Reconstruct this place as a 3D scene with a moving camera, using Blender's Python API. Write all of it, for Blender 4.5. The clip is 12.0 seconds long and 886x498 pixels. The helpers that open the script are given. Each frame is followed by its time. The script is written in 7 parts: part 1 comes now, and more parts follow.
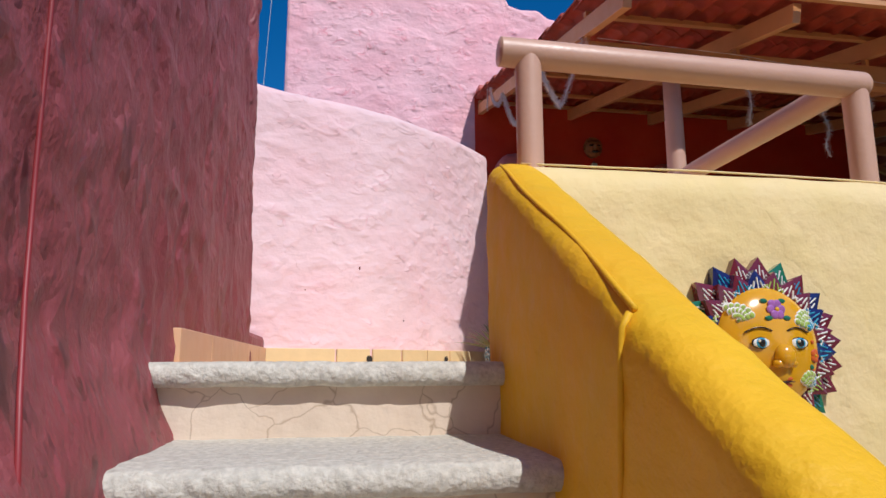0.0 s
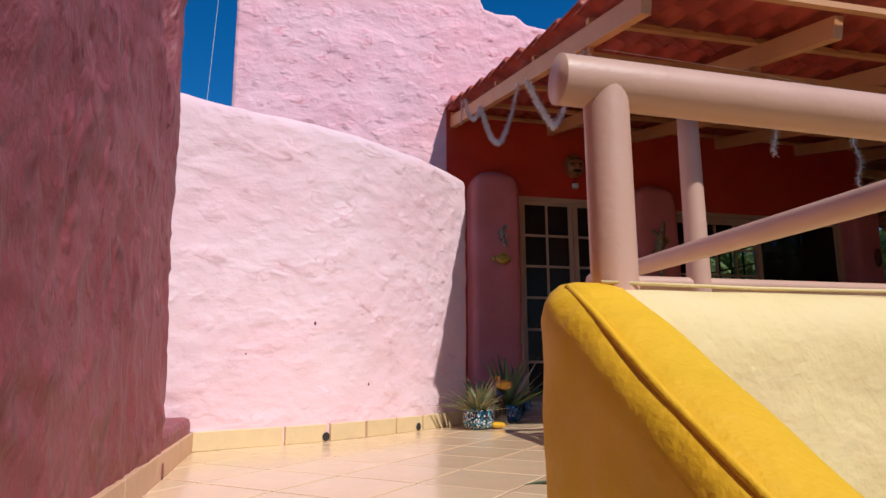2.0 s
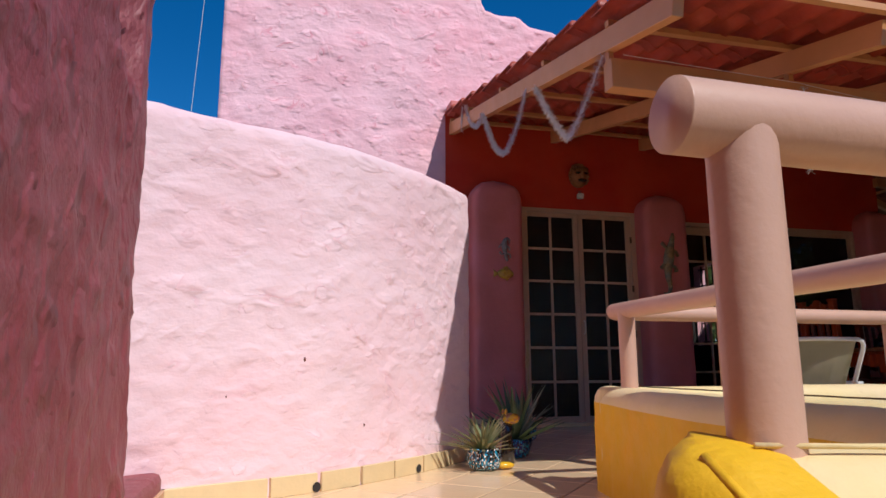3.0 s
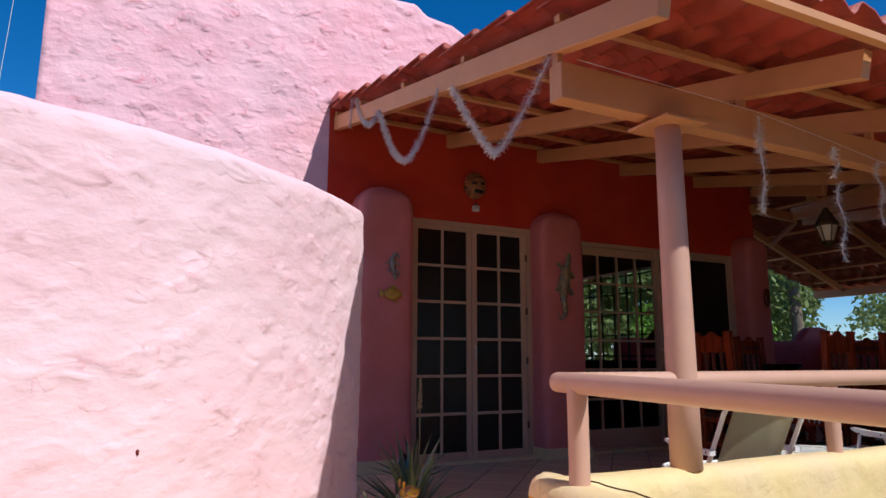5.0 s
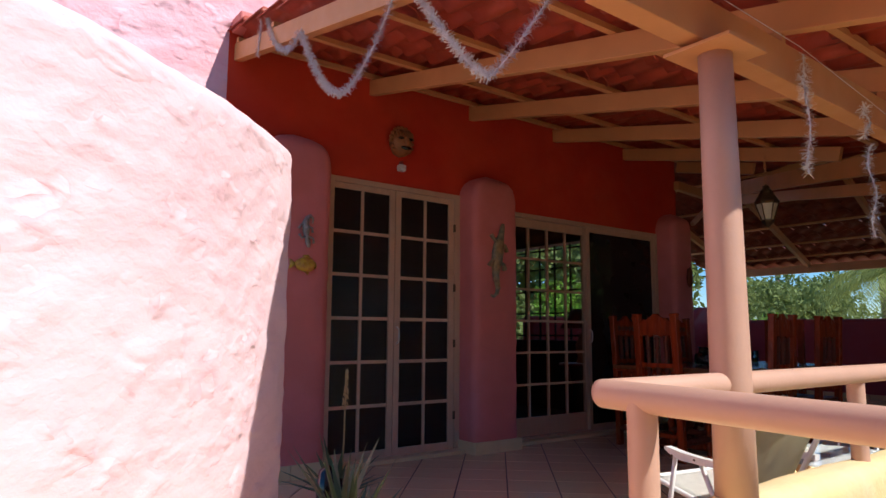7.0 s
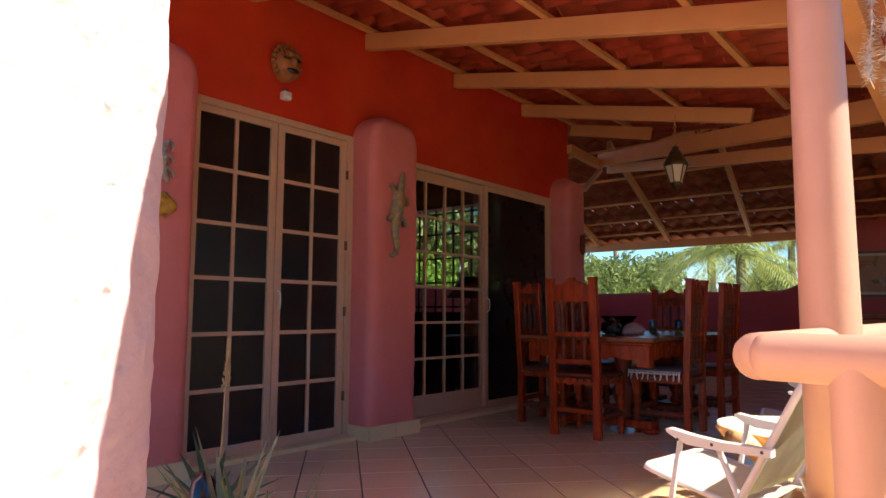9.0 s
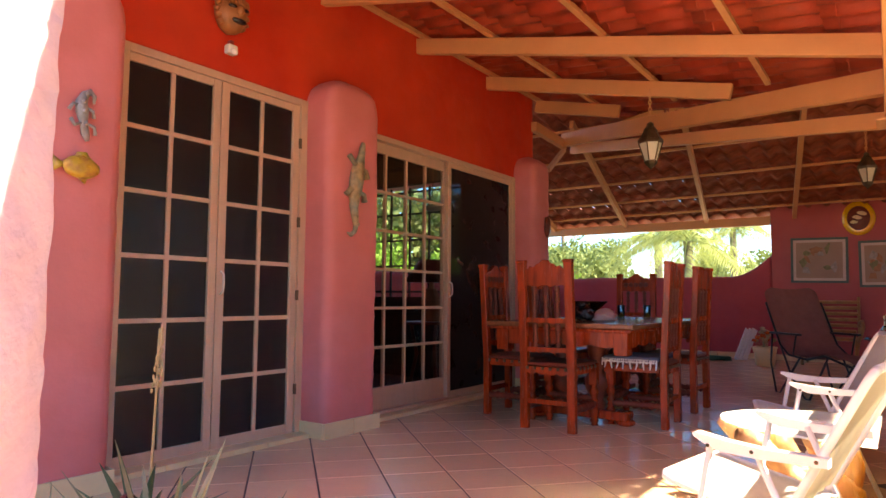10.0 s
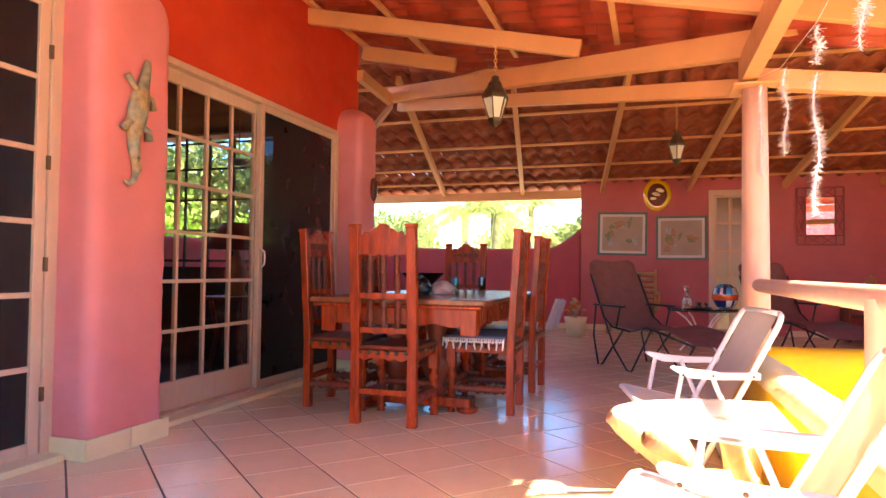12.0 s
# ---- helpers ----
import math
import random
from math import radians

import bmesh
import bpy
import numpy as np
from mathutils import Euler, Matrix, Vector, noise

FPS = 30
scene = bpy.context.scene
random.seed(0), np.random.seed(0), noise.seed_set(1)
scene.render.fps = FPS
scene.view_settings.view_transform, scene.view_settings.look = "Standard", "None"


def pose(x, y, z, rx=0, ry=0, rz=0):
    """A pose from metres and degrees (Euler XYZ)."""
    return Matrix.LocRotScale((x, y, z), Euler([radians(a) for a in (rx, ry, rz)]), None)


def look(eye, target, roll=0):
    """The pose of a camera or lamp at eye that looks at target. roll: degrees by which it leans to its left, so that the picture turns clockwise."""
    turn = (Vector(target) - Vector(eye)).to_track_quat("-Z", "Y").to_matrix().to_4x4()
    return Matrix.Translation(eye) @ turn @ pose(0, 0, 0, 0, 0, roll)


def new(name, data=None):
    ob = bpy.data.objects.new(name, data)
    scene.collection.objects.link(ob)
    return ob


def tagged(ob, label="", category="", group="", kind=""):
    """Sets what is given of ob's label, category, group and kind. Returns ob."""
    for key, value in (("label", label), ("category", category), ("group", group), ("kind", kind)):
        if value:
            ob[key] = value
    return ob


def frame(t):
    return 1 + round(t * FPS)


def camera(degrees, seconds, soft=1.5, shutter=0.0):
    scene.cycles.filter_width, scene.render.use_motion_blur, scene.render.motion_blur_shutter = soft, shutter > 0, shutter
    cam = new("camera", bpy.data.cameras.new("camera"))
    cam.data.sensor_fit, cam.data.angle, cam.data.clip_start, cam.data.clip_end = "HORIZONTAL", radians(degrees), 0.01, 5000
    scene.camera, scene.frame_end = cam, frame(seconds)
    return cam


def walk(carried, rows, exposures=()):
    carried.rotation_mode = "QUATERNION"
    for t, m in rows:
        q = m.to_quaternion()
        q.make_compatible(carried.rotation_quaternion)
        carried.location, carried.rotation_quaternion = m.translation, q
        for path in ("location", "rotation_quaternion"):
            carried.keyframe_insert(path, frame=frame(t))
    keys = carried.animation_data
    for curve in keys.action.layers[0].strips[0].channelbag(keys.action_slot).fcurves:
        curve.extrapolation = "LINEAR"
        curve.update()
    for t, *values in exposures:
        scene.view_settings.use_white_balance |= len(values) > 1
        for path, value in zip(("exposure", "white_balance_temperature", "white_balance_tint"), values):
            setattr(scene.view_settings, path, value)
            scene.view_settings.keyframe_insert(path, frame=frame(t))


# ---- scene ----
cam = camera(68.5, 12.0)
PATH = [
    (0, (0.212, 0.167, -0.005), (0.539, 2.109, 0.342), -0.1),
    (0.5, (0.22, 0.357, 0.106), (0.581, 2.292, 0.456), -0.2),
    (1, (0.226, 0.53, 0.182), (0.588, 2.466, 0.530), -0.2),
    (1.5, (0.232, 0.718, 0.298), (0.624, 2.648, 0.647), -0.1),
    (2, (0.243, 0.903, 0.402), (0.693, 2.818, 0.757), -0.2),
    (2.5, (0.249, 1.077, 0.486), (0.698, 2.994, 0.836), -0.1),
    (2.7, (0.255, 1.145, 0.517), (0.695, 3.062, 0.882), -0.2),
    (3.2, (0.267, 1.325, 0.660), (0.778, 3.232, 1.012), -0.1),
    (4.3, (0.294, 1.746, 0.83), (1.003, 3.586, 1.165), -0.0),
    (4.5, (0.299, 1.842, 0.872), (1.065, 3.657, 1.214), -0.0),
    (5, (0.304, 2.052, 0.964), (1.169, 3.824, 1.297), 0.2),
    (5.5, (0.312, 2.26, 1.067), (1.238, 4.006, 1.379), 0.4),
    (6, (0.327, 2.518, 1.065), (1.301, 4.240, 1.354), 0.5),
    (6.5, (0.352, 2.774, 1.057), (1.452, 4.421, 1.332), 0.5),
    (7, (0.416, 3.020, 1.037), (1.598, 4.613, 1.295), 0.4),
    (7.2, (0.452, 3.106, 1.031), (1.650, 4.690, 1.284), 0.3),
    (8.8, (0.670, 3.865, 0.962), (2.179, 5.163, 1.161), 0.4),
    (9, (0.702, 3.955, 0.943), (2.229, 5.233, 1.138), 0.3),
    (9.5, (0.832, 4.148, 0.928), (2.397, 5.381, 1.103), 0.3),
    (10, (0.966, 4.338, 0.932), (2.596, 5.486, 1.085), 0.4),
    (10.5, (1.105, 4.503, 0.934), (2.806, 5.547, 1.063), 0.5),
    (11, (1.268, 4.646, 0.935), (3.043, 5.561, 1.044), 0.6),
    (11.5, (1.419, 4.764, 0.944), (3.263, 5.532, 1.031), 0.6),
    (12, (1.601, 4.883, 0.939), (3.502, 5.499, 1.006), 0.6),
]
EXPOSURE = [(0.0, -0.2, 6200, 10), (2.5, -0.18, 6200, 10), (4.5, -0.03, 6100, 10), (5.5, 0.06, 6200, 10), (7.0, 0.4, 6500, 9), (9.0, 1.3, 7700, 11), (9.5, 1.6, 8100, 12), (10.0, 2.5, 8500, 14),
            (10.5, 3.4, 8700, 15), (11.0, 3.55, 8700, 16), (12.0, 3.5, 8700, 17)]
walk(cam, [(t, look(eye, target, roll)) for t, eye, target, roll in PATH], EXPOSURE)


# ---- daylight ----
SUN_TO = Vector((0.40, -1.0, 1.24)).normalized()
world = bpy.data.worlds.new("sky")
scene.world = world
world.use_nodes = True
wn = world.node_tree.nodes
sky = wn.new("ShaderNodeTexSky")
sky.sky_type = 'NISHITA'
sky.sun_disc = False
sky.sun_elevation = math.asin(SUN_TO.z)
sky.sun_rotation = math.atan2(SUN_TO.x, SUN_TO.y)
sky.air_density, sky.dust_density, sky.ozone_density = 1.0, 0.7, 6.0
sky.altitude = 1500
clear = wn.new("ShaderNodeHueSaturation")
clear.inputs["Saturation"].default_value, clear.inputs["Value"].default_value = 1.30, 1.35
world.node_tree.links.new(sky.outputs[0], clear.inputs["Color"])
world.node_tree.links.new(clear.outputs[0], wn["Background"].inputs[0])
wn["Background"].inputs[1].default_value = 0.09
sun_data = bpy.data.lights.new("sun", 'SUN')
sun_data.energy, sun_data.angle, sun_data.color = 4.2, radians(0.55), (1.0, 0.96, 0.92)
sun = new("sun", sun_data)
sun.matrix_world = look(SUN_TO * 30, (0, 0, 0))


# ---- materials ----
def mat(name, color, rough=0.7, metal=0.0, vary=0.15, scale=6.0, bump=0.0, bump_scale=40.0, tint=None, tint_amount=0.0,
        tint_scale=1.5, per_object=0.0, spec=0.5, coat=0.0, stretch=(1, 1, 1), ridge=0.0, ridge_scale=6.0, trowel=0.0, trowel_scale=3.0, hollow_shade=None, fine=0.0, crack=None):
    m = bpy.data.materials.new(name)
    m.use_nodes = True
    nt = m.node_tree
    b = nt.nodes["Principled BSDF"]
    b.inputs["Roughness"].default_value = rough
    b.inputs["Metallic"].default_value = metal
    b.inputs["Specular IOR Level"].default_value = spec
    b.inputs["Coat Weight"].default_value = coat
    tc = nt.nodes.new("ShaderNodeTexCoord")
    mp = nt.nodes.new("ShaderNodeMapping")
    mp.inputs["Scale"].default_value = stretch
    nt.links.new(tc.outputs["Object"], mp.inputs["Vector"])

    def noise_tex(sc, detail=4.0):
        n = nt.nodes.new("ShaderNodeTexNoise")
        n.inputs["Scale"].default_value = sc
        n.inputs["Detail"].default_value = detail
        nt.links.new(mp.outputs[0], n.inputs["Vector"])
        return n

    def mix(kind, fac, a, c):
        x = nt.nodes.new("ShaderNodeMix")
        x.data_type, x.blend_type = 'RGBA', kind
        for sock, v in ((x.inputs[0], fac), (x.inputs[6], a), (x.inputs[7], c)):
            if isinstance(v, bpy.types.NodeSocket):
                nt.links.new(v, sock)
            elif isinstance(v, (int, float)):
                sock.default_value = v
            else:
                sock.default_value = (*v, 1.0)
        return x.outputs[2]

    def ramp(src, lo, hi, a, c):
        r = nt.nodes.new("ShaderNodeMapRange")
        r.inputs["From Min"].default_value, r.inputs["From Max"].default_value = lo, hi
        r.inputs["To Min"].default_value, r.inputs["To Max"].default_value = a, c
        nt.links.new(src, r.inputs["Value"])
        return r.outputs[0]

    col = color
    drag = None
    if trowel:
        # overlapping sweeps of the trowel: sharp lips with soft backs, in patches
        n5 = noise_tex(trowel_scale, 2.0)
        n5.inputs["Distortion"].default_value = 0.6
        steps5 = ramp(n5.outputs["Fac"], 0.2, 0.8, 0.0, 3.0)
        fr = nt.nodes.new("ShaderNodeMath")
        fr.operation = 'FRACT'
        nt.links.new(steps5, fr.inputs[0])
        where = noise_tex(trowel_scale * 1.3, 2.0)
        wm = ramp(where.outputs["Fac"], 0.52, 0.66, 0.0, 1.0)
        pr = nt.nodes.new("ShaderNodeMath")
        pr.operation = 'MULTIPLY'
        nt.links.new(fr.outputs[0], pr.inputs[0])
        nt.links.new(wm, pr.inputs[1])
        drag = pr.outputs[0]
        # deeper paint along the lips imitates shade in the relief
        if hollow_shade:
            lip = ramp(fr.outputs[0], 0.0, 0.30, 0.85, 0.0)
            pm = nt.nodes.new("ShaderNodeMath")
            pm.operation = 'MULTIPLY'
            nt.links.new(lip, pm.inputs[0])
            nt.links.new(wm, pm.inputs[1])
            col = mix('MIX', pm.outputs[0], color, hollow_shade)
    if tint:
        n0 = noise_tex(tint_scale, 5.0)
        col = mix('MIX', ramp(n0.outputs["Fac"], 0.42, 0.68, 0.0, tint_amount), col, tint)
    if crack:
        # hairline cracks
        bend = noise_tex(7.0, 3.0)
        shift = nt.nodes.new("ShaderNodeVectorMath")
        shift.operation = 'MULTIPLY_ADD'
        shift.inputs[1].default_value = (0.16, 0.16, 0.16)
        nt.links.new(bend.outputs["Color"], shift.inputs[0])
        nt.links.new(mp.outputs[0], shift.inputs[2])
        vor = nt.nodes.new("ShaderNodeTexVoronoi")
        vor.feature = 'DISTANCE_TO_EDGE'
        vor.inputs["Scale"].default_value = 6.5
        nt.links.new(shift.outputs[0], vor.inputs["Vector"])
        col = mix('MIX', ramp(vor.outputs["Distance"], 0.0, 0.016, 0.75, 0.0), col, crack)
    n1 = noise_tex(scale, 6.0)
    f1 = ramp(n1.outputs["Fac"], 0.25, 0.75, 1.0 - vary, 1.0 + vary)
    h = nt.nodes.new("ShaderNodeHueSaturation")
    if isinstance(col, bpy.types.NodeSocket):
        nt.links.new(col, h.inputs["Color"])
    else:
        h.inputs["Color"].default_value = (*col, 1.0)
    if per_object:
        oi = nt.nodes.new("ShaderNodeObjectInfo")
        f2 = ramp(oi.outputs["Random"], 0.0, 1.0, 1.0 - per_object, 1.0 + per_object)
        mm = nt.nodes.new("ShaderNodeMath")
        mm.operation = 'MULTIPLY'
        nt.links.new(f1, mm.inputs[0])
        nt.links.new(f2, mm.inputs[1])
        f1 = mm.outputs[0]
    nt.links.new(f1, h.inputs["Value"])
    nt.links.new(h.outputs[0], b.inputs["Base Color"])
    n2 = noise_tex(scale * 2.3, 3.0)
    nt.links.new(ramp(n2.outputs["Fac"], 0.3, 0.7, max(0.02, rough * 0.85), min(1.0, rough * 1.15)), b.inputs["Roughness"])
    if bump:
        n3 = noise_tex(bump_scale, 8.0)
        bp = nt.nodes.new("ShaderNodeBump")
        bp.inputs["Strength"].default_value = 1.0
        bp.inputs["Distance"].default_value = bump
        nt.links.new(n3.outputs["Fac"], bp.inputs["Height"])
        nt.links.new(bp.outputs[0], b.inputs["Normal"])
        if ridge:
            n4 = noise_tex(ridge_scale, 5.0)
            n4.inputs["Distortion"].default_value = 1.2
            n4.noise_type = 'RIDGED_MULTIFRACTAL'
            b2 = nt.nodes.new("ShaderNodeBump")
            b2.inputs["Strength"].default_value = 1.0
            b2.inputs["Distance"].default_value = ridge
            nt.links.new(n4.outputs["Fac"], b2.inputs["Height"])
            nt.links.new(b2.outputs[0], bp.inputs["Normal"])
        if fine:
            # small pits and grit of the plaster
            n6 = noise_tex(70.0, 6.0)
            b6 = nt.nodes.new("ShaderNodeBump")
            b6.inputs["Strength"].default_value = 1.0
            b6.inputs["Distance"].default_value = fine
            nt.links.new(n6.outputs["Fac"], b6.inputs["Height"])
            nt.links.new(bp.outputs[0], b6.inputs["Normal"])
            nt.links.new(b6.outputs[0], b.inputs["Normal"])
        if drag is not None:
            b3 = nt.nodes.new("ShaderNodeBump")
            b3.inputs["Strength"].default_value = 1.0
            b3.inputs["Distance"].default_value = trowel
            nt.links.new(drag, b3.inputs["Height"])
            nt.links.new(b3.outputs[0], (b2 if ridge else bp).inputs["Normal"])
    return m


def glass_mat(name, color, rough=0.0):
    m = bpy.data.materials.new(name)
    m.use_nodes = True
    b = m.node_tree.nodes["Principled BSDF"]
    b.inputs["Base Color"].default_value = (*color, 1)
    b.inputs["Roughness"].default_value = rough
    b.inputs["Transmission Weight"].default_value = 1.0
    b.inputs["IOR"].default_value = 1.45
    return m


def dust_glare_glass(name, color, dust):
    """Clear glass under a thin film of pale dust, thickened to imitate white sky glare."""
    m = glass_mat(name, color)
    nt = m.node_tree
    d = nt.nodes.new("ShaderNodeBsdfDiffuse")
    d.inputs["Color"].default_value = (0.86, 0.88, 0.85, 1)
    ns = nt.nodes.new("ShaderNodeTexNoise")
    ns.inputs["Scale"].default_value = 4.0
    rg = nt.nodes.new("ShaderNodeMapRange")
    rg.inputs["To Min"].default_value, rg.inputs["To Max"].default_value = dust * 0.6, dust * 1.4
    nt.links.new(ns.outputs["Fac"], rg.inputs["Value"])
    ms = nt.nodes.new("ShaderNodeMixShader")
    nt.links.new(rg.outputs[0], ms.inputs[0])
    nt.links.new(nt.nodes["Principled BSDF"].outputs[0], ms.inputs[1])
    nt.links.new(d.outputs[0], ms.inputs[2])
    nt.links.new(ms.outputs[0], nt.nodes["Material Output"].inputs["Surface"])
    return m


def sling_mat(name, color, through_share=0.45):
    """Thin woven cloth that lets part of the light through."""
    m = bpy.data.materials.new(name)
    m.use_nodes = True
    nt = m.node_tree
    b = nt.nodes["Principled BSDF"]
    b.inputs["Base Color"].default_value = (*color, 1)
    b.inputs["Roughness"].default_value = 0.85
    tr = nt.nodes.new("ShaderNodeBsdfTranslucent")
    wv = nt.nodes.new("ShaderNodeTexNoise")
    wv.inputs["Scale"].default_value = 5.0
    tco = nt.nodes.new("ShaderNodeTexCoord")
    nt.links.new(tco.outputs["Object"], wv.inputs["Vector"])
    cr = nt.nodes.new("ShaderNodeMapRange")
    cr.inputs["To Min"].default_value, cr.inputs["To Max"].default_value = 0.85, 1.15
    hs = nt.nodes.new("ShaderNodeHueSaturation")
    hs.inputs["Color"].default_value = (*color, 1)
    nt.links.new(wv.outputs["Fac"], cr.inputs["Value"])
    nt.links.new(cr.outputs[0], hs.inputs["Value"])
    nt.links.new(hs.outputs[0], b.inputs["Base Color"])
    nt.links.new(hs.outputs[0], tr.inputs["Color"])
    ms = nt.nodes.new("ShaderNodeMixShader")
    ms.inputs[0].default_value = through_share
    nt.links.new(b.outputs[0], ms.inputs[1])
    nt.links.new(tr.outputs[0], ms.inputs[2])
    nt.links.new(ms.outputs[0], nt.nodes["Material Output"].inputs["Surface"])
    return m


def screen_mat(name, color, open_share):
    """Dark woven insect screen behind glass, part of it open between the threads."""
    m = mat(name, color, 0.30, vary=0.2, scale=3.0, spec=0.4)
    nt = m.node_tree
    gap = nt.nodes.new("ShaderNodeBsdfTransparent")
    ms = nt.nodes.new("ShaderNodeMixShader")
    ms.inputs[0].default_value = open_share
    nt.links.new(nt.nodes["Principled BSDF"].outputs[0], ms.inputs[1])
    nt.links.new(gap.outputs[0], ms.inputs[2])
    nt.links.new(ms.outputs[0], nt.nodes["Material Output"].inputs["Surface"])
    return m


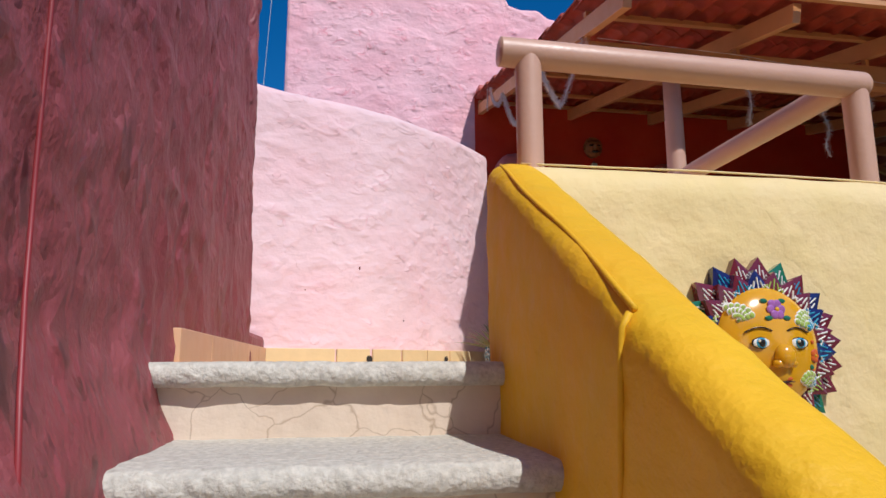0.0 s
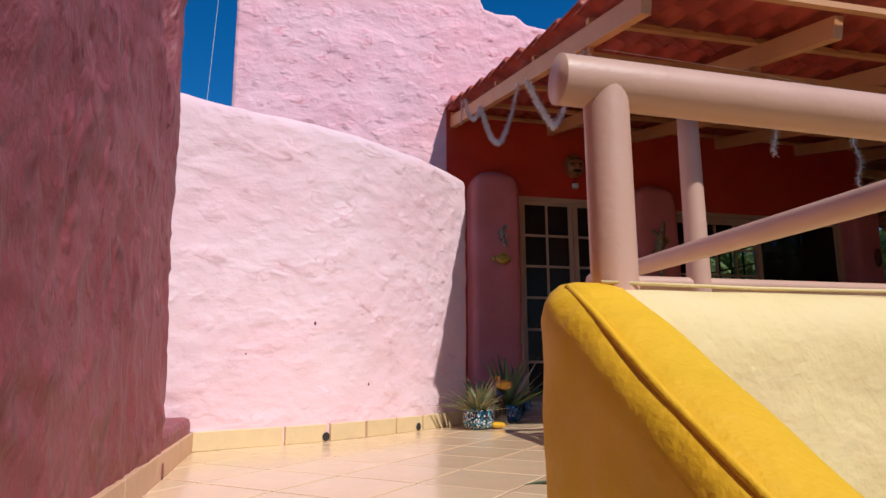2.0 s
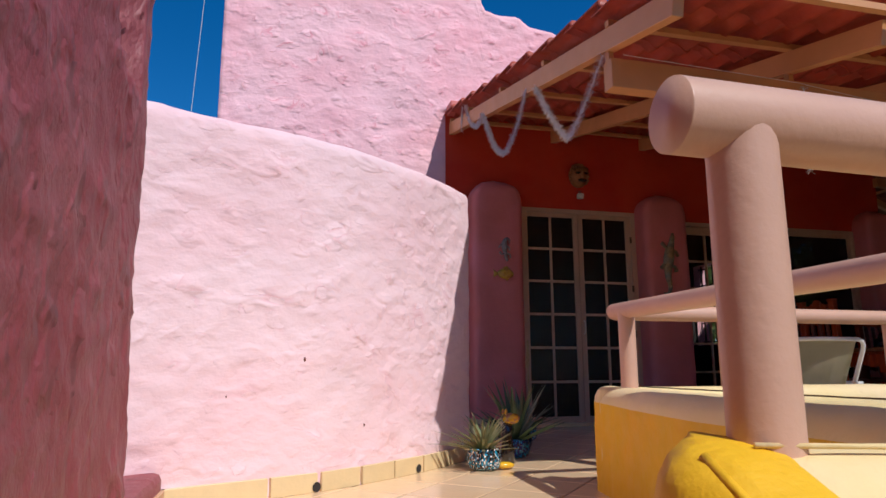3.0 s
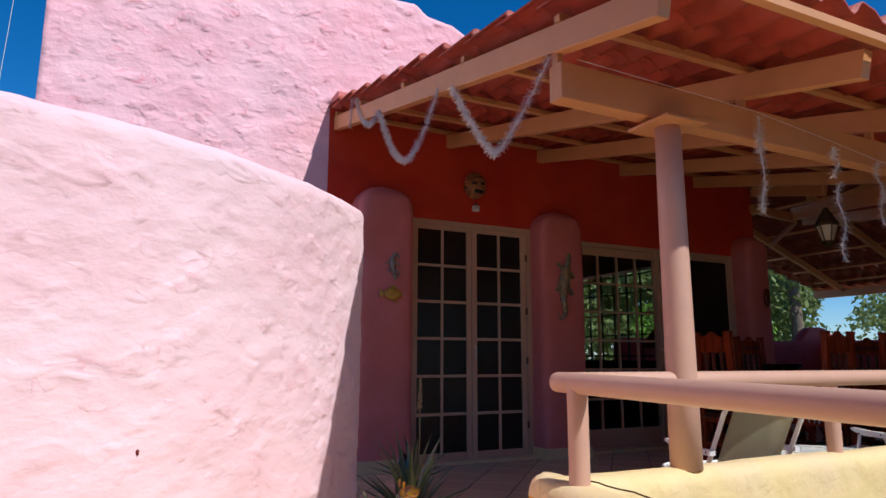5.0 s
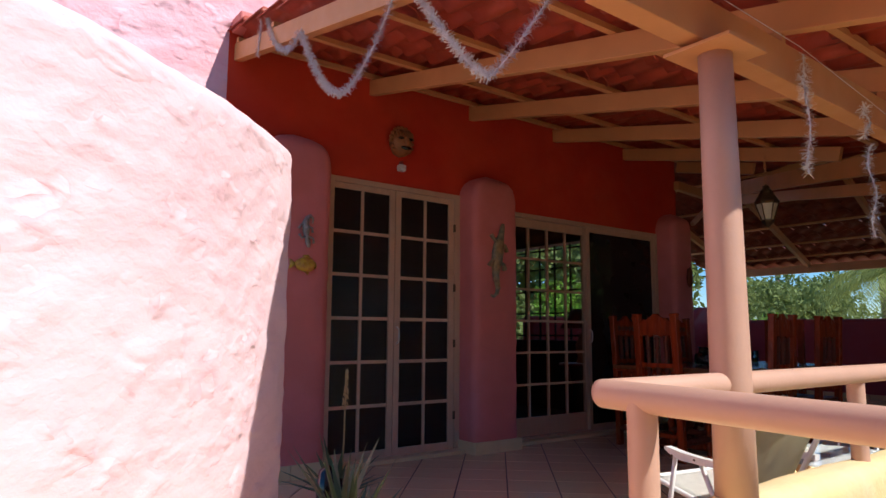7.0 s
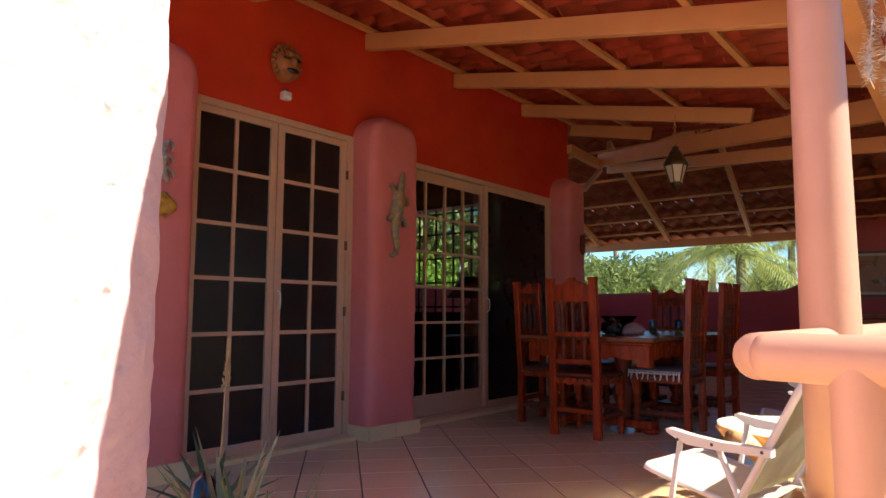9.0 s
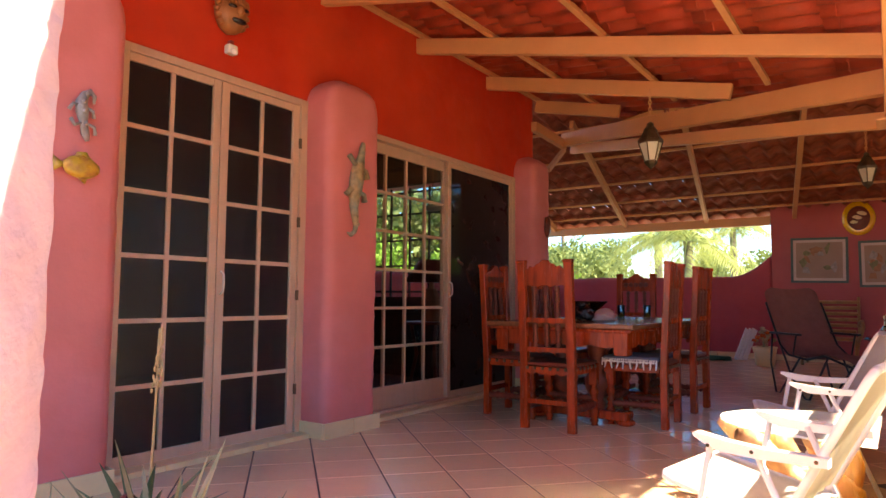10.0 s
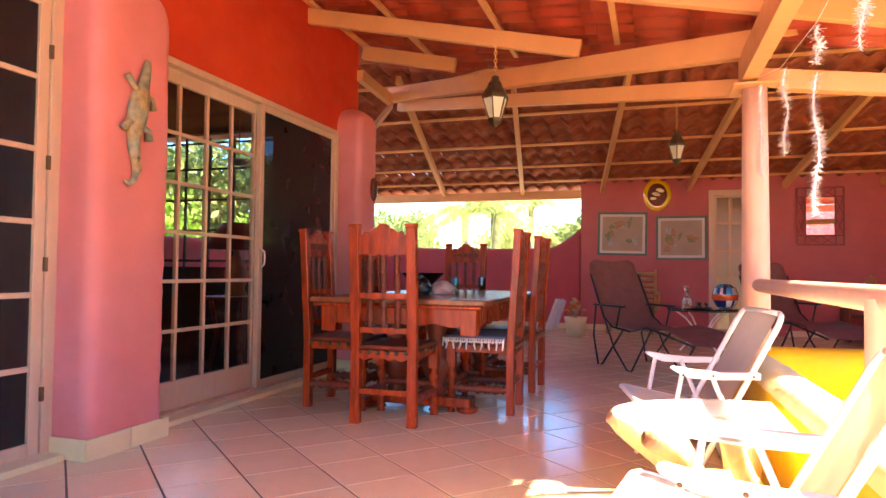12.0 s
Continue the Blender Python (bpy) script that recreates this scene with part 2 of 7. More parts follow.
M = {
    "maroon": mat("maroon_paint", (0.29, 0.062, 0.070), 0.55, vary=0.07, scale=5.0, bump=0.020, bump_scale=10, ridge=0.010, ridge_scale=6.0, tint=(0.36, 0.12, 0.125), tint_amount=0.5, tint_scale=2.6, stretch=(1, 1, 0.75), trowel=0.018, trowel_scale=6.0, fine=0.004),
    # both pinks carry relief shade as a deeper pink in the trowel marks
    "pink_low": mat("pale_pink_paint", (0.87, 0.63, 0.645), 0.8, vary=0.05, scale=3.5, bump=0.016, bump_scale=8, ridge=0.007, ridge_scale=5.0, tint=(0.83, 0.51, 0.53), tint_amount=0.5, tint_scale=1.8, stretch=(0.8, 0.8, 1.2), trowel=0.007, trowel_scale=5.0, fine=0.001, hollow_shade=(0.82, 0.50, 0.53)),
    "pink_house": mat("rose_pink_paint", (0.88, 0.51, 0.535), 0.8, vary=0.08, scale=4.0, bump=0.026, bump_scale=8, ridge=0.006, ridge_scale=4.0, tint=(0.84, 0.37, 0.41), tint_amount=0.6, tint_scale=1.6, stretch=(0.8, 0.8, 1.1), trowel=0.012, trowel_scale=4.6, hollow_shade=(0.82, 0.29, 0.33), fine=0.0015),
    "red": mat("orange_red_paint", (0.58, 0.036, 0.014), 0.7, vary=0.08, scale=3.0, bump=0.004, bump_scale=12, spec=0.3, tint=(0.64, 0.065, 0.022), tint_amount=0.7, tint_scale=1.2),
    "pilaster": mat("rose_pilaster_paint", (0.66, 0.18, 0.15), 0.6, vary=0.08, scale=3.0, bump=0.004, bump_scale=12, tint=(0.68, 0.22, 0.24), tint_amount=0.6),
    "far_red": mat("dark_rose_paint", (0.44, 0.085, 0.078), 0.65, vary=0.08, scale=2.0, bump=0.004, bump_scale=12, tint=(0.49, 0.11, 0.11), tint_amount=0.6),
    "garden_red": mat("crimson_garden_wall_paint", (0.45, 0.05, 0.05), 0.7, vary=0.1, scale=2.0, bump=0.006, bump_scale=10, tint=(0.36, 0.05, 0.07), tint_amount=0.7),
    "yellow": mat("deep_yellow_paint", (0.80, 0.47, 0.006), 0.65, vary=0.09, scale=5.0, bump=0.012, bump_scale=12, fine=0.0015, tint=(0.76, 0.38, 0.005), tint_amount=0.7, tint_scale=2.5),
    "pale": mat("faded_yellow_paint", (0.82, 0.64, 0.30), 0.75, vary=0.06, scale=5.0, bump=0.012, bump_scale=9, fine=0.0015, tint=(0.78, 0.60, 0.36), tint_amount=0.8, tint_scale=2.5, trowel=0.006, trowel_scale=4.0),
    "peach": mat("peach_metal_paint", (0.64, 0.30, 0.12), 0.45, vary=0.06, scale=5.0, bump=0.001, bump_scale=60),
    "rail": mat("rosy_beige_metal_paint", (0.60, 0.36, 0.26), 0.42, vary=0.05, scale=6.0, bump=0.001, bump_scale=60),
    "roof": mat("red_tile_sheet", (0.37, 0.046, 0.020), 0.55, vary=0.3, scale=4.0, bump=0.003, bump_scale=50, tint=(0.36, 0.075, 0.03), tint_amount=0.6),
    "clay_tile": mat("terracotta_roof_tile", (0.31, 0.068, 0.030), 0.7, vary=0.3, scale=7.0, bump=0.004, bump_scale=40, tint=(0.30, 0.10, 0.05), tint_amount=0.7, tint_scale=4.0),
    "tile": mat("beige_floor_tile", (0.82, 0.59, 0.35), 0.14, vary=0.07, scale=5.0, bump=0.0006, bump_scale=60, per_object=0.06, tint=(0.75, 0.50, 0.29), tint_amount=0.6, tint_scale=3.0),
    "grout": mat("grey_brown_grout", (0.12, 0.085, 0.065), 0.9, vary=0.2, scale=20.0),
    "skirt": mat("cream_skirting_tile", (0.74, 0.56, 0.30), 0.4, vary=0.06, scale=8.0, per_object=0.05, bump=0.001, bump_scale=60),
    "skirt_peach": mat("peach_skirting_tile", (0.70, 0.42, 0.24), 0.45, vary=0.06, scale=8.0, per_object=0.05, bump=0.001, bump_scale=60),
    "concrete": mat("rough_grey_concrete", (0.60, 0.57, 0.49), 0.9, vary=0.16, scale=60.0, bump=0.009, bump_scale=55, tint=(0.36, 0.33, 0.27), tint_amount=0.4, tint_scale=90, fine=0.002),
    "riser": mat("cream_riser_plaster", (0.72, 0.60, 0.47), 0.85, vary=0.08, scale=9.0, bump=0.004, bump_scale=30, tint=(0.62, 0.48, 0.36), tint_amount=0.6, tint_scale=6, crack=(0.40, 0.29, 0.20)),
    "frame": mat("tan_door_paint", (0.58, 0.37, 0.24), 0.5, vary=0.06, scale=8.0, bump=0.001, bump_scale=50, stretch=(3, 3, 0.4)),
    "screen": screen_mat("dark_insect_screen", (0.016, 0.013, 0.013), 0.16),
    # near-black colour in place of the shade in unlit rooms and holes
    "dark": mat("shade_black", (0.03, 0.025, 0.022), 0.9),
    "wood": mat("varnished_reddish_wood", (0.32, 0.040, 0.007), 0.25, vary=0.45, scale=7.0, bump=0.0015, bump_scale=25, spec=0.3, stretch=(4, 4, 0.6), tint=(0.20, 0.025, 0.006), tint_amount=0.7, tint_scale=5),
    "wood_dark": mat("dark_carved_wood", (0.14, 0.026, 0.010), 0.4, vary=0.35, scale=9.0, bump=0.003, bump_scale=40, spec=0.3),
    "wood_top": mat("worn_tabletop_wood", (0.20, 0.070, 0.025), 0.22, vary=0.25, scale=6.0, bump=0.0008, bump_scale=25, spec=0.4, stretch=(0.6, 5, 5)),
    "cushion": mat("grey_blue_cushion_cloth", (0.11, 0.11, 0.15), 0.95, vary=0.2, scale=40, bump=0.0005, bump_scale=200),
    "fringe": mat("cream_cotton_fringe", (0.75, 0.70, 0.62), 0.95, vary=0.1),
    "white": mat("white_enamel", (0.80, 0.79, 0.76), 0.35, vary=0.04),
    "white_cloth": mat("white_woven_plastic", (0.78, 0.77, 0.72), 0.7, vary=0.05, scale=30, bump=0.0002, bump_scale=300),
    "mesh_cloth": sling_mat("greenish_grey_sling_cloth", (0.62, 0.60, 0.44)),
    "mesh_grey": sling_mat("grey_mauve_sling_cloth", (0.58, 0.50, 0.47), 0.25),
    "sling": mat("maroon_sling_cloth", (0.27, 0.105, 0.08), 0.85, vary=0.12, scale=10, bump=0.0003, bump_scale=120),
    "black": mat("black_metal", (0.02, 0.02, 0.02), 0.4, metal=0.3),
    "root": mat("pale_driftwood", (0.66, 0.42, 0.20), 0.6, vary=0.3, scale=5.0, bump=0.01, bump_scale=18, stretch=(2, 2, 0.6), tint=(0.42, 0.20, 0.07), tint_amount=0.7, tint_scale=3),
    "glass": glass_mat("clear_greenish_glass", (0.86, 0.96, 0.93)),
    # white film is part dust, part painted glare of sun and sky
    "dust_glare": dust_glare_glass("dust_glare_greenish_glass", (0.86, 0.96, 0.93), 0.30),
    "clay_mask": mat("ochre_brown_clay", (0.33, 0.12, 0.035), 0.5, vary=0.25, scale=20, bump=0.004, bump_scale=50),
    "lizard": mat("grey_brown_glazed_clay", (0.26, 0.22, 0.19), 0.35, vary=0.3, scale=30, tint=(0.5, 0.46, 0.42), tint_amount=0.7, tint_scale=14),
    "pane": glass_mat("window_glass", (0.90, 0.92, 0.92)),
    "brass": mat("aged_brass", (0.13, 0.09, 0.05), 0.45, metal=0.7, vary=0.3, scale=20),
    "lamp_glass": mat("frosted_lantern_glass", (0.62, 0.57, 0.42), 0.35, vary=0.1),
    "tinsel": mat("silver_tinsel_foil", (0.86, 0.86, 0.90), 0.35, metal=0.55, vary=0.2, scale=50),
    "soil": mat("dry_garden_soil", (0.42, 0.33, 0.23), 0.95, vary=0.3, scale=0.6, bump=0.02, bump_scale=8, tint=(0.26, 0.24, 0.13), tint_amount=0.7, tint_scale=0.2),
    "leaf": sling_mat("green_foliage", (0.19, 0.25, 0.075), 0.35),
    "leaf_bright": sling_mat("bright_shrub_foliage", (0.17, 0.34, 0.04), 0.35),
    "palm": sling_mat("palm_frond_green", (0.30, 0.36, 0.10), 0.35),
    "bark": mat("grey_brown_bark", (0.17, 0.13, 0.09), 0.9, vary=0.3, scale=9, bump=0.02, bump_scale=20),
    "aloe": mat("grey_green_aloe_leaf", (0.20, 0.23, 0.10), 0.5, vary=0.3, scale=8, tint=(0.40, 0.31, 0.16), tint_amount=0.9, tint_scale=10),
    "aloe_dark": mat("dark_green_aloe_leaf", (0.07, 0.12, 0.05), 0.45, vary=0.3, scale=8),
    "straw": mat("dry_flower_stalk", (0.42, 0.29, 0.13), 0.8, vary=0.2),
    "ochre": mat("ochre_glazed_clay", (0.70, 0.34, 0.008), 0.18, vary=0.08, scale=8, coat=0.5),
    "terracotta": mat("terracotta", (0.42, 0.17, 0.07), 0.7, vary=0.2, scale=12, bump=0.002),
    "gator": mat("verdigris_painted_clay", (0.36, 0.24, 0.11), 0.45, vary=0.5, scale=25, bump=0.004, bump_scale=90, tint=(0.14, 0.20, 0.17), tint_amount=0.9, tint_scale=9),
    "fish": mat("yellow_glazed_fish", (0.60, 0.36, 0.04), 0.3, vary=0.15, tint=(0.35, 0.10, 0.03), tint_amount=0.8, tint_scale=25),
    "plastic": mat("off_white_plastic", (0.72, 0.68, 0.58), 0.4, vary=0.04),
    "teal": mat("teal_green_picture_frame", (0.07, 0.12, 0.10), 0.5, vary=0.15),
    "paper": mat("faded_art_paper", (0.36, 0.24, 0.17), 0.8, vary=0.1, scale=4),
    "olive_print": mat("olive_print_ink", (0.20, 0.20, 0.09), 0.8, vary=0.3, scale=20),
    "rust_print": mat("rust_print_ink", (0.36, 0.17, 0.08), 0.8, vary=0.3, scale=20),
    "grey_print": mat("grey_print_ink", (0.33, 0.29, 0.25), 0.8, vary=0.3, scale=20),
    "wicker": mat("yellow_brown_bentwood", (0.42, 0.24, 0.09), 0.5, vary=0.3, scale=10, bump=0.002),
    "mat_board": mat("buff_mat_board", (0.60, 0.47, 0.39), 0.7, vary=0.06, scale=6),
    "mirror": mat("silvered_mirror", (0.9, 0.9, 0.9), 0.02, metal=1.0, vary=0.0),
    "iron_red": mat("red_iron", (0.26, 0.035, 0.03), 0.5, vary=0.15),
    "hose": mat("green_hose", (0.03, 0.12, 0.05), 0.5),
    "wire": mat("red_painted_conduit", (0.27, 0.028, 0.034), 0.5, vary=0.15),
    "bag_black": mat("black_plastic_bag", (0.012, 0.012, 0.012), 0.25, bump=0.01, bump_scale=14),
    "bag_pale": mat("pale_pink_plastic_bag", (0.68, 0.55, 0.50), 0.4, bump=0.01, bump_scale=14),
    "amber": mat("amber_drink", (0.50, 0.20, 0.02), 0.2),
}
for nm, c in {"navy": (0.015, 0.02, 0.11), "turq": (0.03, 0.30, 0.48), "lime": (0.36, 0.48, 0.10), "plum": (0.16, 0.02, 0.035), "violet": (0.36, 0.13, 0.40),
              "gwhite": (0.80, 0.78, 0.72), "orange": (0.62, 0.12, 0.02), "gblack": (0.02, 0.015, 0.015), "gyellow": (0.75, 0.42, 0.02), "green": (0.02, 0.16, 0.09)}.items():
    M[nm] = mat(nm + "_glaze", c, 0.15, vary=0.12, scale=30, coat=0.5)


# ---- mesh helpers ----
def part(name, bm, material, parent=None, label="", smooth=False, m=None):
    bmesh.ops.recalc_face_normals(bm, faces=bm.faces)
    me = bpy.data.meshes.new(name)
    bm.to_mesh(me)
    bm.free()
    if smooth:
        for p in me.polygons:
            p.use_smooth = True
    for x in (material if isinstance(material, (list, tuple)) else [material]):
        me.materials.append(x)
    ob = new(name, me)
    if parent:
        ob.parent = parent
    if m is not None:
        ob.matrix_basis = m
    if label:
        ob["label"] = label
    return ob


def thing(name, label, category, m=None, group="", kind=""):
    ob = new(name)
    ob.empty_display_size = 0.1
    if m is not None:
        ob.matrix_basis = m
    return tagged(ob, label, category, group, kind)


def box(lo, hi, bevel=0.0, bm=None, m=None):
    bm = bm or bmesh.new()
    lo, hi = Vector(lo), Vector(hi)
    vs = bmesh.ops.create_cube(bm, size=1.0)["verts"]
    for v in vs:
        v.co = Vector(((v.co.x + 0.5) * (hi.x - lo.x) + lo.x, (v.co.y + 0.5) * (hi.y - lo.y) + lo.y, (v.co.z + 0.5) * (hi.z - lo.z) + lo.z))
    if bevel:
        es = list({e for v in vs for e in v.link_edges})
        r = bmesh.ops.bevel(bm, geom=es, offset=bevel, segments=2, profile=0.5, affect='EDGES')
        vs = list({v for f in r["faces"] for v in f.verts} | {v for v in vs if v.is_valid})
    if m is not None:
        for v in vs:
            v.co = m @ v.co
    return bm


def frame_axes(d):
    d = d.normalized()
    a = Vector((0, 0, 1)) if abs(d.z) < 0.9 else Vector((1, 0, 0))
    x = d.cross(a).normalized()
    return x, x.cross(d).normalized()


def sweep(points, radii, seg=10, bm=None, cap=True):
    """A tube along a polyline, with a radius for each point."""
    bm = bm or bmesh.new()
    pts = [Vector(p) for p in points]
    if isinstance(radii, (int, float)):
        radii = [radii] * len(pts)
    rings = []
    px = None
    for i, p in enumerate(pts):
        d = (pts[min(i + 1, len(pts) - 1)] - pts[max(i - 1, 0)])
        if px is None:
            px, py = frame_axes(d)
        else:
            d.normalize()
            px = (px - d * px.dot(d)).normalized()
            py = px.cross(d).normalized()
        rings.append([bm.verts.new(p + (px * math.cos(k * math.tau / seg) + py * math.sin(k * math.tau / seg)) * radii[i]) for k in range(seg)])
    for a, b in zip(rings, rings[1:]):
        for k in range(seg):
            bm.faces.new((a[k], a[(k + 1) % seg], b[(k + 1) % seg], b[k]))
    if cap:
        bm.faces.new(rings[0][::-1])
        bm.faces.new(rings[-1])
    return bm


def bar(a, b, w, h, bm=None, bevel=0.004):
    """A straight beam of width w and height h between two points on its centre line."""
    a, b = Vector(a), Vector(b)
    d = (b - a).normalized()
    side = d.cross(Vector((0, 0, 1)))
    side = side.normalized() if side.length > 1e-4 else Vector((1, 0, 0))
    up = side.cross(d)
    m = Matrix((side, d, up)).transposed().to_4x4()
    m.translation = (a + b) / 2
    ln = (b - a).length
    return box((-w / 2, -ln / 2, -h / 2), (w / 2, ln / 2, h / 2), bevel, bm, m)


def lathe(profile, seg=16, bm=None, at=(0, 0, 0), axis=None):
    """A turned shape from (radius, height) pairs."""
    bm = bm or bmesh.new()
    m = Matrix.Translation(at)
    if axis is not None:
        m = m @ Vector((0, 0, 1)).rotation_difference(Vector(axis)).to_matrix().to_4x4()
    rings = [[bm.verts.new(m @ Vector((r * math.cos(k * math.tau / seg), r * math.sin(k * math.tau / seg), z))) for k in range(seg)] for r, z in profile]
    for a, b in zip(rings, rings[1:]):
        for k in range(seg):
            bm.faces.new((a[k], a[(k + 1) % seg], b[(k + 1) % seg], b[k]))
    if profile[0][0] > 1e-4:
        bm.faces.new(rings[0][::-1])
    if profile[-1][0] > 1e-4:
        bm.faces.new(rings[-1])
    return bm


def prism(outline, depth, m, bm=None):
    """A flat outline in local x and z, given depth along local y."""
    bm = bm or bmesh.new()
    f = [bm.verts.new(m @ Vector((x, 0, z))) for x, z in outline]
    g = [bm.verts.new(m @ Vector((x, depth, z))) for x, z in outline]
    n = len(outline)
    bm.faces.new(f)
    bm.faces.new(g[::-1])
    for i in range(n):
        bm.faces.new((f[i], g[i], g[(i + 1) % n], f[(i + 1) % n]))
    return bm


def blob(at, size, bm=None, sub=2, rough=0.0, seed=0.0):
    bm = bm or bmesh.new()
    vs = bmesh.ops.create_icosphere(bm, subdivisions=sub, radius=1.0)["verts"]
    for v in vs:
        k = 1 + rough * noise.noise(v.co * 2.2 + Vector((seed, seed, 0)))
        v.co = Vector(at) + Vector((v.co.x * size[0], v.co.y * size[1], v.co.z * size[2])) * k
    return bm


def turned(a, b, r, n=3, seg=10, bm=None):
    """A turned spindle with beads between two points."""
    a, b = Vector(a), Vector(b)
    ln = (b - a).length
    prof = [(r * 0.8, 0)]
    for i in range(n):
        z0, dz = ln * i / n, ln / n
        prof += [(r * 0.55, z0 + dz * 0.10), (r * 0.95, z0 + dz * 0.22), (r * 0.55, z0 + dz * 0.34), (r * 0.75, z0 + dz * 0.5), (r, z0 + dz * 0.68), (r * 0.6, z0 + dz * 0.88), (r * 0.85, z0 + dz * 0.97)]
    prof.append((r * 0.8, ln))
    return lathe(prof, seg, bm, a, (b - a))


def lumps(p, amp, s=1.0):
    """Hand-trowelled relief of stucco at a place."""
    q = Vector(p)
    a = noise.noise(q * 1.7 * s) * 0.9
    w = Vector((q.x * 2.6, q.y * 2.6, q.z * 5.0)) * s + Vector((0, 0, noise.noise(q * 2.1) * 1.5))
    b = 1 - abs(noise.noise(w)) * 2
    c = noise.noise(Vector((q.x * 9, q.y * 9, q.z * 15)) * s) * 0.35
    return amp * (a + 0.55 * b * abs(b) + c)


def smooth_path(pts, step):
    """Points along a rounded curve through the given plan points, at even steps, with the length run."""
    pts = [Vector((*p, 0)) for p in pts]
    if len(pts) == 2:
        fine = [pts[0].lerp(pts[1], i / 200) for i in range(201)]
    else:
        ext = [pts[0] * 2 - pts[1]] + pts + [pts[-1] * 2 - pts[-2]]
        fine = []
        for i in range(len(pts) - 1):
            p0, p1, p2, p3 = ext[i:i + 4]
            for k in range(40):
                t = k / 40
                fine.append(0.5 * (2 * p1 + (p2 - p0) * t + (2 * p0 - 5 * p1 + 4 * p2 - p3) * t * t + (3 * p1 - p0 - 3 * p2 + p3) * t ** 3))
        fine.append(pts[-1])
    run = [0.0]
    for a, b in zip(fine, fine[1:]):
        run.append(run[-1] + (b - a).length)
    n = max(2, int(run[-1] / step))
    out, j = [], 0
    for i in range(n + 1):
        want = run[-1] * i / n
        while j < len(run) - 2 and run[j + 1] < want:
            j += 1
        f = (want - run[j]) / max(1e-9, run[j + 1] - run[j])
        out.append((fine[j].lerp(fine[j + 1], f), want))
    return out, run[-1]


def adobe_wall(name, plan, thick, ztop, zbase, material, amp=0.012, step=0.03, vstep=0.035, round_ends=(0.06, 0.06), relief=1.0, extra=None, top_mat=None, side_mat=None):
    """A free-standing plastered wall with a rounded top along a plan line. ztop and thick may be functions of the length run."""
    path, total = smooth_path(plan, step)
    bm = bmesh.new()
    rows = []
    for i, (c, u) in enumerate(path):
        d = (path[min(i + 1, len(path) - 1)][0] - path[max(i - 1, 0)][0]).normalized()
        n = Vector((d.y, -d.x, 0))
        zt = ztop(u) if callable(ztop) else ztop
        th = (thick(u) if callable(thick) else thick) / 2
        k = 1.0
        for e, r in ((u, round_ends[0]), (total - u, round_ends[1])):
            if r and e < r:
                k = min(k, math.sqrt(max(0.0, 1 - (1 - e / r) ** 2)) * 0.92 + 0.08)
        r = min(th * 0.75, 0.09)
        nz = max(3, int((zt - r - zbase) / vstep))
        # the number of rows is fixed by the first station, so that rows stay joined
        if not rows:
            count = nz
        prof = [(th, zbase + (zt - r - zbase) * q / count) for q in range(count + 1)]
        prof += [(th - r + r * math.cos(a), zt - r + r * math.sin(a)) for a in (0.4, 0.8, 1.2, 1.57)]
        prof += [(-(th - r) - r * math.cos(a), zt - r + r * math.sin(a)) for a in (1.57, 1.2, 0.8, 0.4)]
        prof += [(-th, zbase + (zt - r - zbase) * (count - q) / count) for q in range(count + 1)]
        row = []
        for o, z in prof:
            p = c + n * (o * k) + Vector((0, 0, z))
            s = 1 if o > 0 else -1
            dd = lumps(p, amp, relief)
            if abs(o) >= th - 1e-6:
                p += n * (s * dd)
            else:
                p += (n * s + Vector((0, 0, 1))) * (dd * 0.6)
            if extra:
                p = extra(p)
            row.append(bm.verts.new(p))
        rows.append(row)
    for a, b in zip(rows, rows[1:]):
        for k in range(len(a) - 1):
            f = bm.faces.new((a[k], b[k], b[k + 1], a[k + 1]))
            if top_mat is not None and count - 1 < k < count + 9:
                f.material_index = 1
            elif side_mat is not None and k > count + 8:
                f.material_index = 2
    bm.faces.new(rows[0])
    bm.faces.new(rows[-1][::-1])
    mats = [material] + ([top_mat] if top_mat else []) + ([side_mat] if side_mat else [])
    ob = part(name, bm, mats, smooth=True)
    return ob


# ---- plan ----
FLOOR = 0.0
WALL_Y = 7.73
FAR_X = 12.6
SLOPE = 0.2194


def rafter_z(y):
    return 2.184 + SLOPE * (y - 3.68)


# ground
bm = bmesh.new()
N = 60
ring = [0, 4, 8, 14, 22, 35, 60, 110, 220, 500, 1200, 3000]
gv = [[bm.verts.new((5 + r * math.cos(k * math.tau / N), 3 + r * math.sin(k * math.tau / N), -1.7 - 0.004 * r + (noise.noise((r * 0.3, k * 0.4, 0)) * 0.08 if 10 < r < 200 else 0))) for k in range(N)] for r in ring[1:]]
c0 = bm.verts.new((5, 3, -1.7))
for k in range(N):
    bm.faces.new((c0, gv[0][k], gv[0][(k + 1) % N]))
for a, b in zip(gv, gv[1:]):
    for k in range(N):
        bm.faces.new((a[k], b[k], b[(k + 1) % N], a[(k + 1) % N]))
tagged(part("ground", bm, M["soil"], smooth=True), "dry brown garden soil with patches of grass", "ground", kind="structure")

# terrace slab under the tiles
bm = box((-0.6, 1.98, -1.7), (1.9, 4.22, -0.004))
box((0.8, 1.84, -1.7), (1.9, 1.99, -0.004), 0, bm)
box((-0.6, 4.22, -1.7), (FAR_X + 0.2, 9.9, -0.004), 0, bm)
box((5.8, 0.4, -1.7), (FAR_X + 0.2, 4.22, -0.004), 0, bm)
floor = tagged(part("floor", bm, M["grout"]), "terrace floor of glossy beige tiles laid diagonally with dark joints", "floor", kind="structure")

